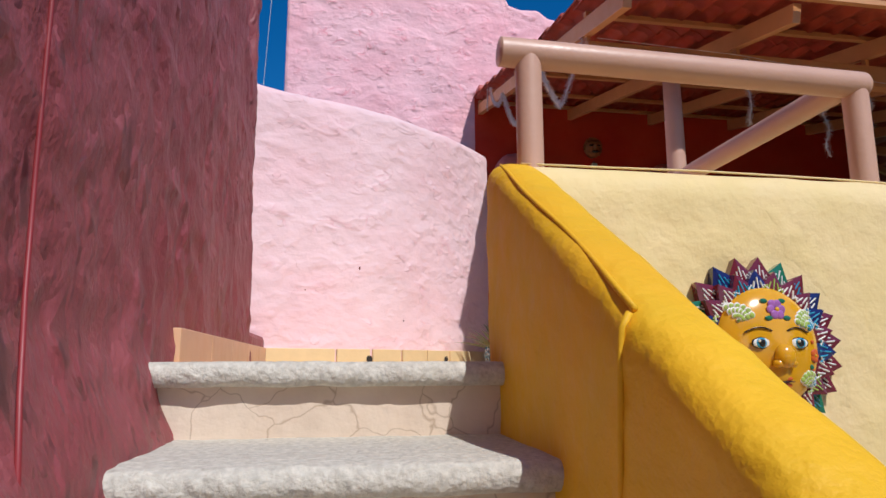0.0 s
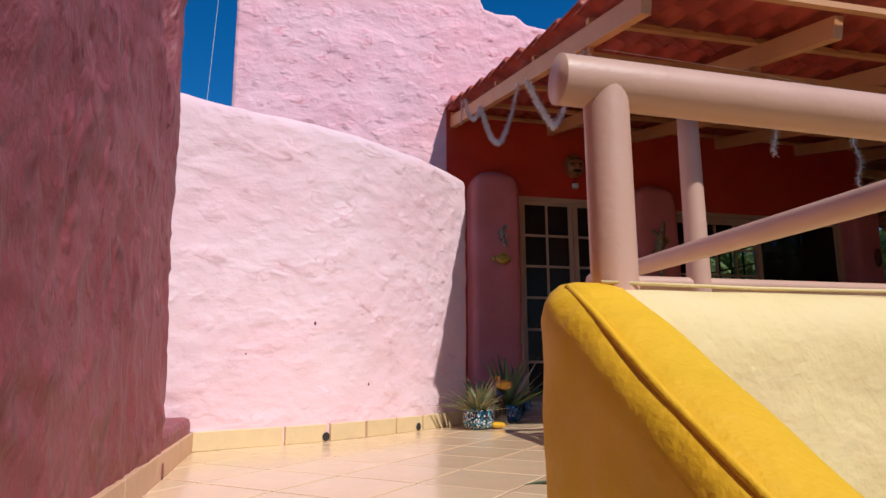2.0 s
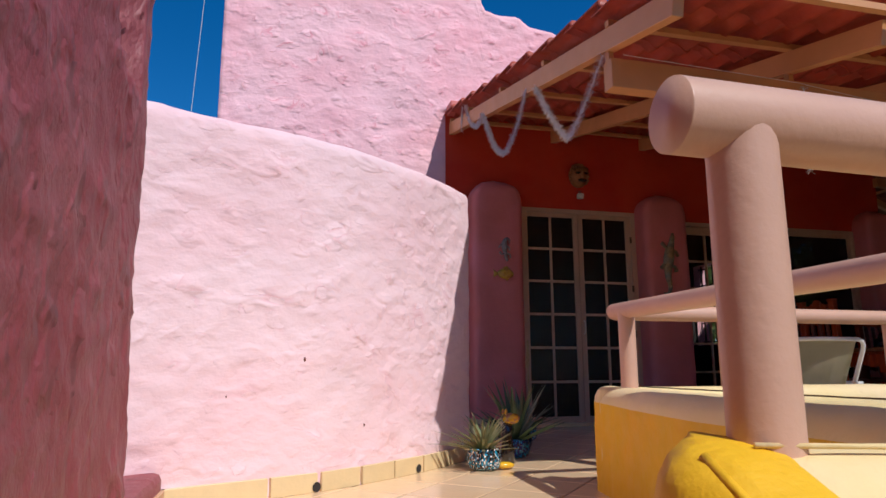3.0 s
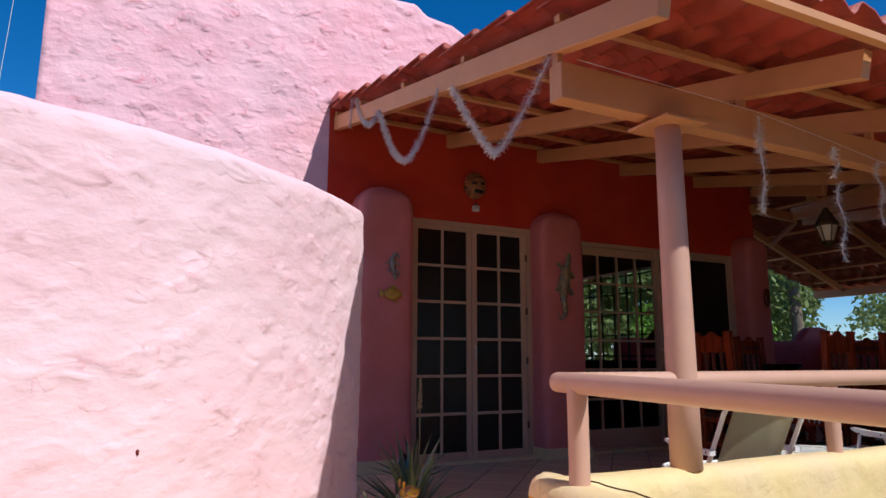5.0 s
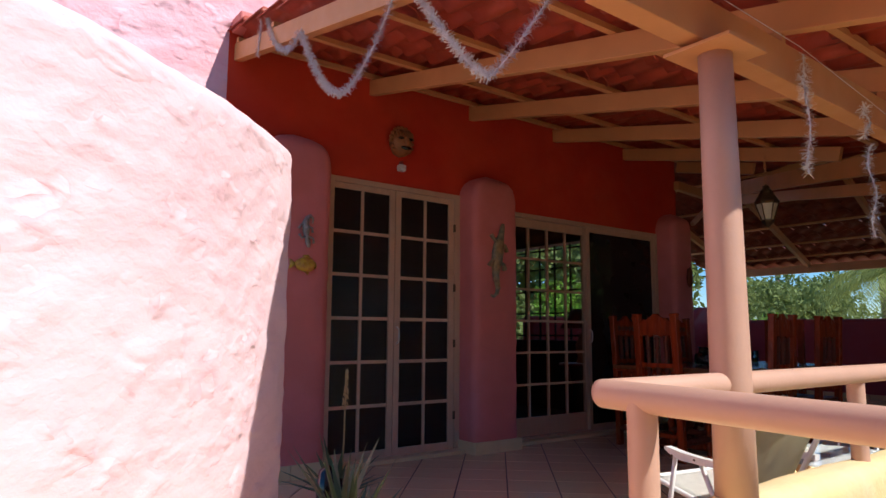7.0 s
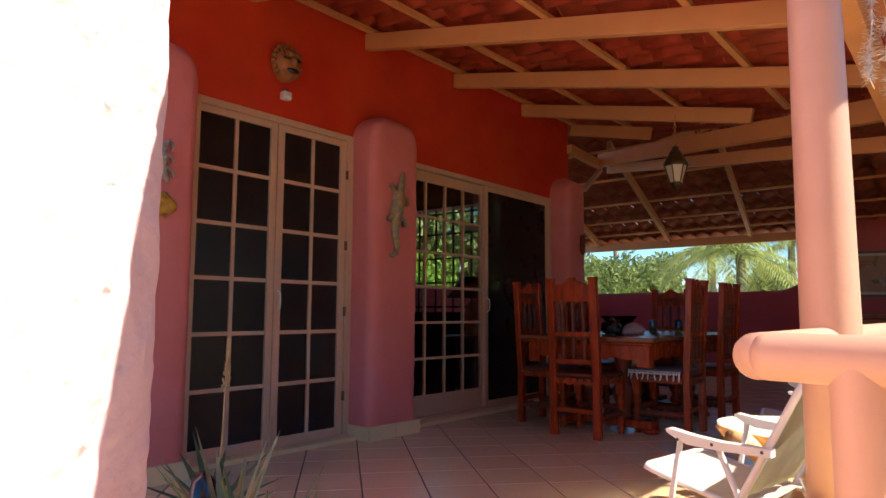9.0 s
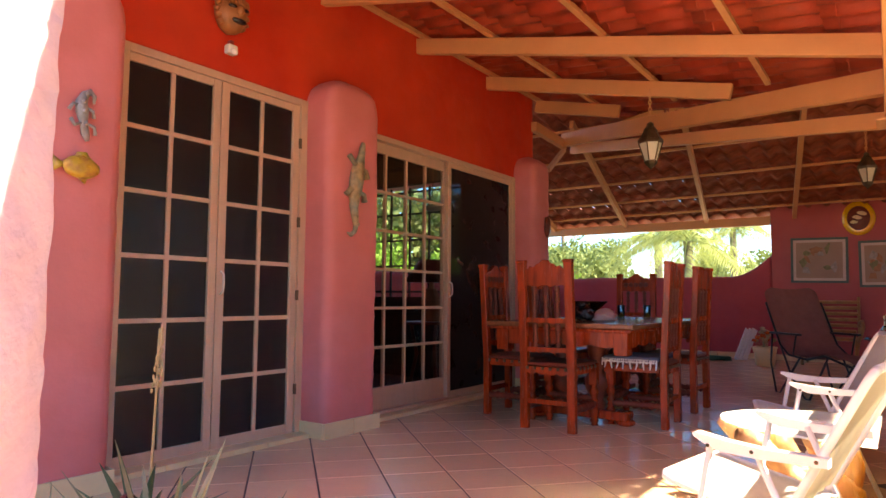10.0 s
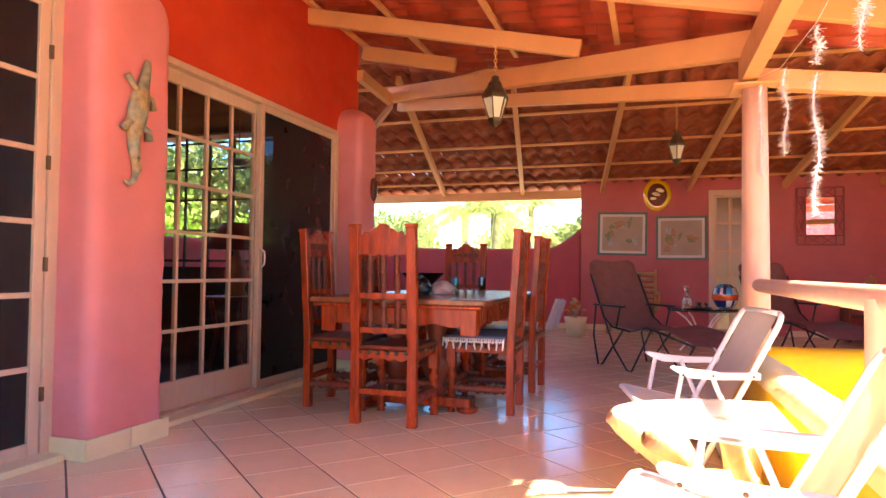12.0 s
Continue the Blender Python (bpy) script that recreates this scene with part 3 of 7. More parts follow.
# maroon wall with its opening
def maroon_extra(p):
    if p.x > -0.32 and 3.16 < p.y < 3.46 and p.z > 1.52 - (p.y - 3.16) * 0.12:
        p.x -= 0.33
    elif p.x > -0.4:
        # vertical gouges of the trowel and a flare at the foot of the stair
        lean = p.y + 0.10 * p.z + 0.05 * noise.noise((p.y * 2, 5.0, p.z * 2))
        g = noise.noise((lean * 7, 0.3, p.z * 1.3)) * 0.5 + noise.noise((lean * 17, 2.0, p.z * 2.2)) * 0.35
        edge = 1 - 2 * abs(noise.noise((lean * 9, 7.0, p.z * 1.9)))
        p.x += 0.050 * g * abs(g) + 0.016 * max(0.0, edge - 0.35) * max(0.0, noise.noise((p.y * 1.5, 9.0, p.z * 1.5)) + 0.3)
        if p.y < 1.75:
            p.x += 0.075 * max(0.0, min(1.0, (0.06 - p.z) / 0.22)) ** 1.3
    p.x -= max(0, p.z) * 0.01
    return p


tagged(adobe_wall("wall_west", [(-0.41, -2.4), (-0.41, 3.72)], 0.40, 3.3, -1.75, M["maroon"], 0.016, 0.018, 0.026, (0.02, 0.16), 1.3, maroon_extra),
       "tall maroon stucco wall with drips and trowel marks", "wall", kind="structure")
tagged(part("wall_ledge", box((-0.62, 3.6, 0.0), (-0.205, 4.36, 0.165), 0.03), M["maroon"]), "low maroon plaster ledge at the foot of the wall", "ledge", kind="structure")

# curved pale pink wall
PINK = [(-0.75, 4.12), (-0.2, 4.46), (0.45, 4.76), (0.977, 5.164), (1.25, 5.435), (1.490, 5.705)]
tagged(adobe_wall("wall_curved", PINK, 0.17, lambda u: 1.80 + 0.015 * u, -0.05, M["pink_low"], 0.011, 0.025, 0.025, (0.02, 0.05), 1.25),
       "curved waist-thick pale pink stucco wall in full sun", "wall", kind="structure")

# house wall with the two door openings
DOOR1 = (2.74, 4.09, 0.03, 2.31)
DOOR2 = (4.70, 7.09, 0.03, 2.24)
TOP = [(-0.44, 5.3), (2.25, 5.25), (2.33, 4.60), (2.50, 4.54), (2.73, 4.55), (2.89, 4.45), (3.16, 4.42), (3.42, 4.30), (4.2, 4.12), (7.55, 3.9)]


def house_top(x):
    for (a, za), (b, zb) in zip(TOP, TOP[1:]):
        if x <= b:
            return za + (zb - za) * (x - a) / (b - a)
    return TOP[-1][1]


xs = sorted({-0.44 + i * 0.04 for i in range(200) if -0.44 + i * 0.04 < 7.55} | {7.55, *DOOR1[:2], *DOOR2[:2], 1.89})
zs0 = sorted({i * 0.045 - 0.05 for i in range(76)} | {DOOR1[2], DOOR1[3], DOOR2[2], DOOR2[3], 3.33})
bm = bmesh.new()
grid = {}


def wall_vert(i, j):
    if (i, j) not in grid:
        x = xs[i]
        if j < len(zs0):
            z = zs0[j]
        else:
            z = zs0[-1] + (house_top(x) - zs0[-1]) * (j - len(zs0) + 1) / 30
        outside = max(0, min(1, (1.89 - x) / 0.1)) if z < 3.33 else 1.0
        d = lumps((x, WALL_Y, z), 0.004 + 0.015 * outside, 1.2)
        near_door = any(a - 0.03 < x < b + 0.03 and z < t + 0.03 for a, b, _, t in (DOOR1, DOOR2))
        grid[i, j] = bm.verts.new((x, WALL_Y - (0 if near_door else d), z))
    return grid[i, j]


rows_n = len(zs0) + 29
for i in range(len(xs) - 1):
    for j in range(rows_n):
        xm = (xs[i] + xs[i + 1]) / 2
        zm = (zs0[j] + zs0[j + 1]) / 2 if j + 1 < len(zs0) else 9
        if any(a < xm < b and c < zm < t for a, b, c, t in (DOOR1, DOOR2)):
            continue
        f = bm.faces.new((wall_vert(i, j), wall_vert(i + 1, j), wall_vert(i + 1, j + 1), wall_vert(i, j + 1)))
        # red starts slightly early, covering a strip of pink to imitate its reddish shade
        f.material_index = 1 if (xm > 1.89 and zm < 3.33) else 0
edge = [e for e in bm.edges if e.is_boundary]
ret = bmesh.ops.extrude_edge_only(bm, edges=edge)
for v in [g for g in ret["geom"] if isinstance(g, bmesh.types.BMVert)]:
    v.co.y = WALL_Y + 0.22
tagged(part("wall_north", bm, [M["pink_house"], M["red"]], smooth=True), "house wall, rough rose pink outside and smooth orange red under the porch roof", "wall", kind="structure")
EWIN = (8.50, 11.30, 0.95, 2.34)


def side_wall(x0, x1, y0, y1, z0, z1, bm):
    """A wall pierced by the side window of the room."""
    box((x0, y0, z0), (x1, EWIN[0], z1), 0, bm)
    box((x0, EWIN[1], z0), (x1, y1, z1), 0, bm)
    box((x0, EWIN[0], z0), (x1, EWIN[1], EWIN[2]), 0, bm)
    box((x0, EWIN[0], EWIN[3]), (x1, EWIN[1], z1), 0, bm)


bm = box((-0.42, WALL_Y + 0.2, -0.1), (-0.22, 12.0, 5.2))
side_wall(7.33, 7.55, WALL_Y + 0.22, 12.0, -0.1, 3.8, bm)
box((-0.42, 11.8, -0.1), (7.55, 12.0, 3.8), 0, bm)
tagged(part("wall_house_rear", bm, M["pink_house"]), "plain pink side and rear walls of the house", "wall", kind="structure")
# room surfaces get their gloom from a near-black colour
tagged(part("ceiling_house", box((-0.4, WALL_Y + 0.22, 3.0), (7.5, 11.9, 3.1)), M["dark"]), "ceiling of the room behind the doors, coloured near-black for shade", "ceiling", kind="structure")
tagged(part("floor_house", box((-0.2, WALL_Y + 0.21, -0.1), (7.33, 11.8, 0.0)), M["dark"]), "floor of the room behind the doors, coloured near-black for shade", "floor", kind="structure")
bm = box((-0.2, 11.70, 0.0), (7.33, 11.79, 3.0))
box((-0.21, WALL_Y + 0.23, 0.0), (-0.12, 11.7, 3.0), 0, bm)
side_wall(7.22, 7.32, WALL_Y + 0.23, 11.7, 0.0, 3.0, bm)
tagged(part("wall_room", bm, M["dark"]), "inner walls of the unlit room, coloured near-black for shade", "wall", kind="structure")


def pilaster(x0, x1, ztop, label):
    """A plaster pilaster with soft edges and a rounded head."""
    bm = bmesh.new()
    y0, y1 = 7.485, WALL_Y + 0.02
    w, cx = (x1 - x0) / 2, (x0 + x1) / 2
    rows = []
    nz = 60
    for j in range(nz + 1):
        z = ztop * j / nz
        head = 0.30
        k = 1.0
        if z > ztop - head:
            q = (z - (ztop - head)) / head
            k = math.sqrt(max(0.0, 1 - q ** 2.6)) * 0.75 + 0.25 * (1 - q ** 4)
        back = 0.0
        if z > ztop - 0.12:
            q = (z - (ztop - 0.12)) / 0.12
            back = 0.16 * q * q
        row = []
        hw = w * max(0.05, k)
        r = min(0.07, hw * 0.8)
        outline = [(-hw, y1)] + [(-hw, y1 - (y1 - y0 - r) * t) for t in (0.5, 1)]
        outline += [(-hw + r - r * math.cos(a), y0 + r - r * math.sin(a)) for a in (0.5, 1.05, 1.57)]
        outline += [(-hw + r + (2 * hw - 2 * r) * t, y0) for t in (0.2, 0.4, 0.6, 0.8)]
        outline += [(hw - r + r * math.sin(a), y0 + r - r * math.cos(a)) for a in (0, 0.5, 1.05, 1.57)]
        outline += [(hw, y1 - (y1 - y0 - r) * t) for t in (0.5, 0)]
        for x, y in outline:
            p = Vector((cx + x, min(y + back, y1), z))
            d = lumps(p, 0.006, 1.0)
            row.append(bm.verts.new(p + Vector((d, -d if y < y1 - 0.01 else 0, 0))))
        rows.append(row)
    for a, b in zip(rows, rows[1:]):
        for k in range(len(a) - 1):
            bm.faces.new((a[k], a[k + 1], b[k + 1], b[k]))
    bm.faces.new(rows[-1])
    ob = tagged(part("pilaster", bm, M["pilaster"], smooth=True), label, "pilaster", "pilasters on the house wall", "structure")
    return ob


PIL = [(2.12, 2.67, 2.56), (4.09, 4.62, 2.52), (7.10, 7.50, 2.50)]
for a, b, t in PIL:
    pilaster(a, b, t, "rose pink plaster pilaster with a rounded head")


# yellow parapets: one line of wall round the stair head and along the drop
def stringer_top(u):
    y = 1.88 - u
    pts = [(1.95, 0.535), (1.80, 0.525), (1.70, 0.475), (1.038, 0.080), (0.918, 0.012), (0.734, -0.098), (-1.2, -1.25)]
    for (a, za), (b, zb) in zip(pts, pts[1:]):
        if y >= b:
            return za + (zb - za) * (y - a) / (b - a)
    return pts[-1][1]


tagged(adobe_wall("parapet_stair", [(0.688, 1.88), (0.688, -1.2)], 0.148, stringer_top, -1.75, M["yellow"], 0.007, 0.03, 0.035, (0.07, 0.02), 1.0),
       "sloping deep yellow plaster parapet beside the stair", "parapet", kind="structure")
tagged(adobe_wall("parapet_landing", [(0.68, 1.83), (1.98, 1.83)], 0.22, 0.515, -1.75, M["pale"], 0.007, 0.03, 0.04, (0.07, 0.05), 1.0),
       "faded pale yellow plaster parapet below the railing", "parapet", kind="structure")
tagged(adobe_wall("parapet_side", [(1.80, 1.86), (1.80, 3.35), (1.92, 4.40)], lambda u: 0.30 - 0.042 * u, 0.50, -1.75, M["pale"], 0.007, 0.03, 0.04, (0.02, 0.06), 1.0, None, M["pale"], M["yellow"]),
       "low plaster parapet, pale on top and deep yellow towards the terrace", "parapet", kind="structure")
tagged(adobe_wall("parapet_front", [(1.80, 4.255), (6.06, 4.345)], 0.19, 0.50, -1.75, M["pale"], 0.007, 0.03, 0.04, (0.03, 0.03), 1.0, None, M["pale"], M["yellow"]),
       "low plaster parapet under the railing, pale outside and deep yellow inside", "parapet", kind="structure")
tagged(adobe_wall("parapet_return", [(5.95, 4.30), (6.55, 0.4)], 0.24, 0.50, -1.75, M["yellow"], 0.007, 0.04, 0.04, (0.03, 0.03), 1.0),
       "deep yellow plaster parapet leading away from the column", "parapet", kind="structure")

# far wall, garden wall and the closing walls of the hall
FDOOR = (3.21, 4.062, 2.248)
bm = box((FAR_X, 0.3, -0.1), (FAR_X + 0.25, FDOOR[0], 2.75))
box((FAR_X, FDOOR[1], -0.1), (FAR_X + 0.25, 6.035, 2.75), 0, bm)
box((FAR_X, FDOOR[0], FDOOR[2]), (FAR_X + 0.25, FDOOR[1], 2.75), 0, bm)
tagged(part("wall_east", bm, M["far_red"]), "dark rose painted end wall of the porch hung with pictures", "wall", kind="structure")
# unseen parapet, its height set to cut daylight in the hall
tagged(part("parapet_south", box((6.4, 0.05, -1.7), (8.98, 0.3, 1.30), 0.05), M["yellow"]), "unseen breast-high deep yellow parapet, raised to dim the hall", "parapet", kind="structure")

# unseen wall, added to hold light off the end wall
tagged(part("wall_south", box((8.98, 0.05, -1.7), (FAR_X + 0.25, 0.3, 3.32), 0.01), M["far_red"]), "unseen dark rose wall added to keep light off the end wall", "wall", kind="structure")


def garden_top(u):
    y = 10.4 - u
    w = 1.335 + 0.015 * noise.noise((y * 1.3, 0, 0))
    if y < 6.65:
        w += 0.34 * ((6.65 - y) / 0.60) ** 1.7
    return w


tagged(adobe_wall("wall_garden", [(FAR_X + 0.1, 10.4), (FAR_X + 0.1, 6.05)], 0.2, garden_top, -0.1, M["garden_red"], 0.008, 0.05, 0.06, (0.02, 0.0), 1.0),
       "breast-high crimson plaster garden wall with a wavy top", "wall", kind="structure")
tagged(adobe_wall("wall_garden_side", [(7.5, 10.42), (13.4, 10.42)], 0.2, lambda u: 1.32 + 0.28 * math.exp(-((u - 5.0) / 0.48) ** 4), -0.1, M["garden_red"], 0.008, 0.05, 0.06, (0.02, 0.02), 1.0),
       "crimson plaster garden wall with a rounded hump at the corner", "wall", kind="structure")

# dim room behind the end door
bm = box((FAR_X + 1.4, 2.9, -0.1), (FAR_X + 1.5, 4.6, 2.7))
box((FAR_X + 0.252, 2.8, -0.1), (FAR_X + 1.5, 2.9, 2.7), 0, bm)
box((FAR_X + 0.252, 4.6, -0.1), (FAR_X + 1.5, 4.7, 2.7), 0, bm)
tagged(part("wall_end_room", bm, M["concrete"]), "pale grey walls of the dim room behind the end door", "wall", kind="structure")
tagged(part("ceiling_end_room", box((FAR_X + 0.252, 2.8, 2.702), (FAR_X + 1.5, 4.7, 2.78)), M["skirt"]), "cream ceiling of the dim room behind the end door", "ceiling", kind="structure")

# stairs
steps = [(1.69, 0.0), (1.30, -0.17), (0.99, -0.35), (0.69, -0.53), (0.38, -0.71), (0.08, -0.89), (-0.23, -1.065), (-0.53, -1.245), (-0.83, -1.425), (-1.13, -1.6)]
stairs = thing("stairs", "outdoor stair with rough grey concrete treads and cracked cream risers", "stairs", kind="structure")
for i, (y, z) in enumerate(steps):
    back = 1.99 if i == 0 else steps[i - 1][0] + 0.06
    bm = bmesh.new()
    nx, prof = 60, []
    for a in range(7):
        an = -math.pi / 2 + math.pi * a / 6
        prof.append((y + 0.012 - 0.024 * math.cos(an) * 1.0, z - 0.028 + 0.028 * math.sin(an)))
    prof = [(back, z - 0.056)] + prof + [(y + (back - y) * t, z) for t in (0.3, 0.6, 1.0)]
    rr = []
    for k in range(nx + 1):
        x = -0.235 + 0.90 * k / nx
        rr.append([bm.verts.new((x, py + (0.006 * noise.noise((x * 9, py * 9, i)) + 0.004 * noise.noise((x * 30, pz * 30, i)) if py < back - 0.01 else 0), pz + 0.003 * noise.noise((x * 14, py * 14, i + 9)))) for py, pz in prof])
    for a, b in zip(rr, rr[1:]):
        for k in range(len(prof) - 1):
            bm.faces.new((a[k], b[k], b[k + 1], a[k + 1]))
    bm.faces.new(rr[0])
    bm.faces.new(rr[-1][::-1])
    part("tread", bm, M["concrete"], stairs, smooth=True)
    bm = box((-0.235, y + 0.035, z - 0.30), (0.66, back + 0.05, z - 0.056))
    part("riser", bm, M["riser"], stairs)

# ---- porch roof ----
RAF_X = [1.965, 3.14, 4.239, 5.385, 6.558, 7.511]
A = Vector((5.88, 4.36, 0))
J = Vector((8.38, 7.72, 0))


def hip_y(x):
    return A.y + (x - A.x) * (J.y - A.y) / (J.x - A.x)


roof = thing("porch_roof", "porch roof of red tile-shaped sheets on peach-painted steel rafters", "roof", kind="structure")
for x in RAF_X:
    y0 = 3.64
    if x > A.x:
        y0 = hip_y(x) + 0.14
    bm = bar((x, y0, rafter_z(y0) + 0.065), (x, 7.80 if x < 7.5 else 7.66, rafter_z(7.80 if x < 7.5 else 7.66) + 0.065), 0.06, 0.13)
    part("rafter", bm, M["peach"], roof)
for y in (3.56, 4.24, 5.14, 6.04, 6.97, 7.66):
    x1 = 5.9 if y < A.y else A.x + (y - A.y) * (J.x - A.x) / (J.y - A.y) + 0.1
    part("batten", bar((1.93, y, rafter_z(y) + 0.15), (min(x1, 7.9), y, rafter_z(y) + 0.15), 0.04, 0.035, None, 0.0), M["peach"], roof)


def tile_sheet(x0, x1, y0, y1, zfun, nx_pitch, step_len, keep, swap=False, low_first=True):
    """Courses of wavy tile sheet, the lower end of each laid over the upper end of the course below."""
    bm = bmesh.new()
    nx = max(2, int((x1 - x0) / nx_pitch * 10))
    ny = max(1, int((y1 - y0) / step_len))
    lap, lift = 0.085, 0.056
    for j in range(ny):
        ya, yb = y0 + (y1 - y0) * j / ny, y0 + (y1 - y0) * (j + 1) / ny
        if low_first:
            yb += lap
        else:
            ya -= lap
        shift = 0.012 * noise.noise((j * 3.1, x0, 1.0))
        prev = None
        for i in range(nx + 1):
            x = x0 + (x1 - x0) * i / nx
            ph = (x - x0 + shift) / nx_pitch * math.tau
            w = 0.030 * math.sin(ph) + 0.011 * math.sin(2 * ph + 0.9)
            sag = 0.006 * noise.noise((x * 2.0, j * 1.7, 4.0))
            col = []
            for q in (0.0, 0.5, 1.0):
                y = ya + (yb - ya) * q
                up = lift * ((1 - q) if low_first else q)
                z = zfun(x, y) + w + up + sag
                col.append((y, x, z) if swap else (x, y, z))
            if j > 0 if low_first else j + 1 < ny:
                # mortar under the lower edge
                y, x2, z = col[0 if low_first else 2]
                if not swap:
                    y, x2 = x2, y
                drop = (x2, y, z - lift * 0.88) if not swap else (y, x2, z - lift * 0.88)
                col.append(drop)
            if keep(x, (ya + yb) / 2):
                row = [bm.verts.new(p) for p in col]
                if prev:
                    for q in (0, 1):
                        bm.faces.new((prev[q], row[q], row[q + 1], prev[q + 1]))
                    if len(row) > 3 and len(prev) > 3:
                        e = 0 if low_first else 2
                        bm.faces.new((prev[e], row[e], row[3], prev[3]))
                prev = row
            else:
                prev = None
    bmesh.ops.recalc_face_normals(bm, faces=bm.faces)
    bmesh.ops.solidify(bm, geom=bm.faces[:], thickness=0.009)
    return bm


part("tile_sheet", tile_sheet(1.87, 8.5, 3.52, 7.74, lambda x, y: rafter_z(y) + 0.195, 0.21, 0.33,
                              lambda x, y: x < A.x + 0.5 or y > hip_y(x) - 0.75), M["roof"], roof, "red tile-shaped roofing sheet", True)
part("flashing", box((1.90, 7.52, 3.27), (2.03, 7.715, 3.38), 0.012), M["pilaster"], roof)
# long beam over the railing, its packers, and the valley beams
bm = bar((1.95, 4.29, 2.18), (5.95, 4.34, 2.18), 0.09, 0.17)
part("beam", bm, M["peach"], roof)
for x in RAF_X[:4]:
    part("packer", box((x - 0.015, 4.27, 2.262), (x + 0.015, 4.31, rafter_z(4.29) + 0.01)), M["peach"], roof)
part("valley_beam", bar((A.x - 0.1, A.y - 0.13, 2.30), (J.x, J.y, 2.92), 0.09, 0.16), M["peach"], roof)
part("valley_beam", bar((A.x + 0.28, A.y - 0.02, 2.14), (J.x + 0.12, J.y - 0.06, 2.82), 0.07, 0.11), M["peach"], roof)
part("beam", bar((5.88, 4.36, 2.12), (7.6, 0.4, 2.12), 0.09, 0.12), M["peach"], roof)
part("tie_beam", bar((7.52, 7.70, 2.90), (J.x, J.y, 2.86), 0.07, 0.11), M["peach"], roof)
part("strut", bar((J.x, J.y, 2.80), (7.72, 7.62, 2.42), 0.05, 0.05), M["rail"], roof)

# second roof, falling towards the garden
E2 = 2.36


def hall_z(x, y=0):
    return E2 + 0.26 * (FAR_X - x)


hall = thing("hall_roof", "tile-sheet roof over the dining hall falling to the garden side", "roof", kind="structure")
SK = 0.16
for y in (9.85, 8.44, 7.03, 5.70, 4.36, 3.0, 1.7):
    part("rafter", bar((8.9, y - SK * 3.7, hall_z(8.9) - 0.06), (FAR_X + 0.05, y, hall_z(FAR_X + 0.05) - 0.06), 0.06, 0.11), M["peach"], hall)
for x in (9.2, 10.1, 11.0, 11.75, 12.35):
    part("batten", bar((x, 0.4, hall_z(x) + 0.012), (x, 10.2, hall_z(x) + 0.012), 0.045, 0.03, None, 0.0), M["peach"], hall)
part("eave_beam", bar((FAR_X + 0.02, 6.04, 2.235), (FAR_X + 0.02, 10.4, 2.235), 0.09, 0.14), M["peach"], hall)
part("tile_sheet", tile_sheet(0.3, 10.5, 8.7, 13.1, lambda x, y: hall_z(y) + 0.055, 0.25, 0.36, lambda x, y: True, True, False), M["clay_tile"], hall, "terracotta roofing tile courses", True)
bm = bmesh.new()
P = [bm.verts.new(p) for p in ((5.75, 4.3, 2.56), (7.3, 8.2, 3.43), (8.75, 10.5, 3.44), (8.75, 0.3, 3.44), (6.3, 0.3, 2.62))]
bm.faces.new(P)
bmesh.ops.solidify(bm, geom=bm.faces[:], thickness=0.02)
part("roof_panel", bm, M["roof"], hall)
bm = bmesh.new()
bm.faces.new([bm.verts.new(p) for p in ((5.76, 4.2, 2.535), (6.32, 0.3, 2.595), (5.45, 0.3, 2.50), (5.36, 3.5, 2.485))])
bmesh.ops.solidify(bm, geom=bm.faces[:], thickness=0.02)
part("roof_overhang", bm, M["roof"], hall)
for p, q in (((5.9, 4.2, 2.42), (8.72, 2.6, 3.28)), ((6.2, 2.6, 2.46), (8.72, 1.2, 3.28)), ((6.9, 5.7, 2.60), (8.72, 4.6, 3.28)), ((7.7, 6.8, 2.80), (8.72, 6.2, 3.28))):
    part("rafter", bar(p, q, 0.05, 0.09), M["peach"], hall)


# ---- columns and railing ----
def column(x, y, label, k=1.0):
    c = thing("column", label, "column", pose(x, y, 0.49), "porch columns", "structure")
    part("shaft", lathe([(0.070 * k, 0), (0.068 * k, 0.4), (0.063 * k, 1.2), (0.060 * k, 1.57)], 28), M["rail"], c, smooth=True)
    part("cap_plate", box((-0.13, -0.13, 1.57), (0.13, 0.13, 1.584), 0.002), M["peach"], c)
    return c


column(2.58, 4.262, "round rosy-beige steel column with a square cap plate")
column(5.90, 4.30, "thick round rosy-beige steel column where the beams meet", 1.16)


def rounded_tube(a, b, r, ends=(True, True), seg=24):
    a, b = Vector(a), Vector(b)
    d = (b - a).normalized()
    pts, rad = [], []
    if ends[0]:
        for q in (0.05, 0.3, 0.6, 0.85):
            pts.append(a + d * (r * 0.7 * (1 - math.cos(q * math.pi / 2))))
            rad.append(r * math.sin(q * math.pi / 2))
    if not ends[0]:
        pts.append(a)
        rad.append(r)
    pts += [a + d * (r * 0.7 if ends[0] else 0.002), b - d * (r * 0.7 if ends[1] else 0)]
    rad += [r, r]
    if ends[1]:
        for q in (0.85, 0.6, 0.3, 0.05):
            pts.append(b - d * (r * 0.7 * (1 - math.cos(q * math.pi / 2))))
            rad.append(r * math.sin(q * math.pi / 2))
    return sweep(pts, rad, seg)


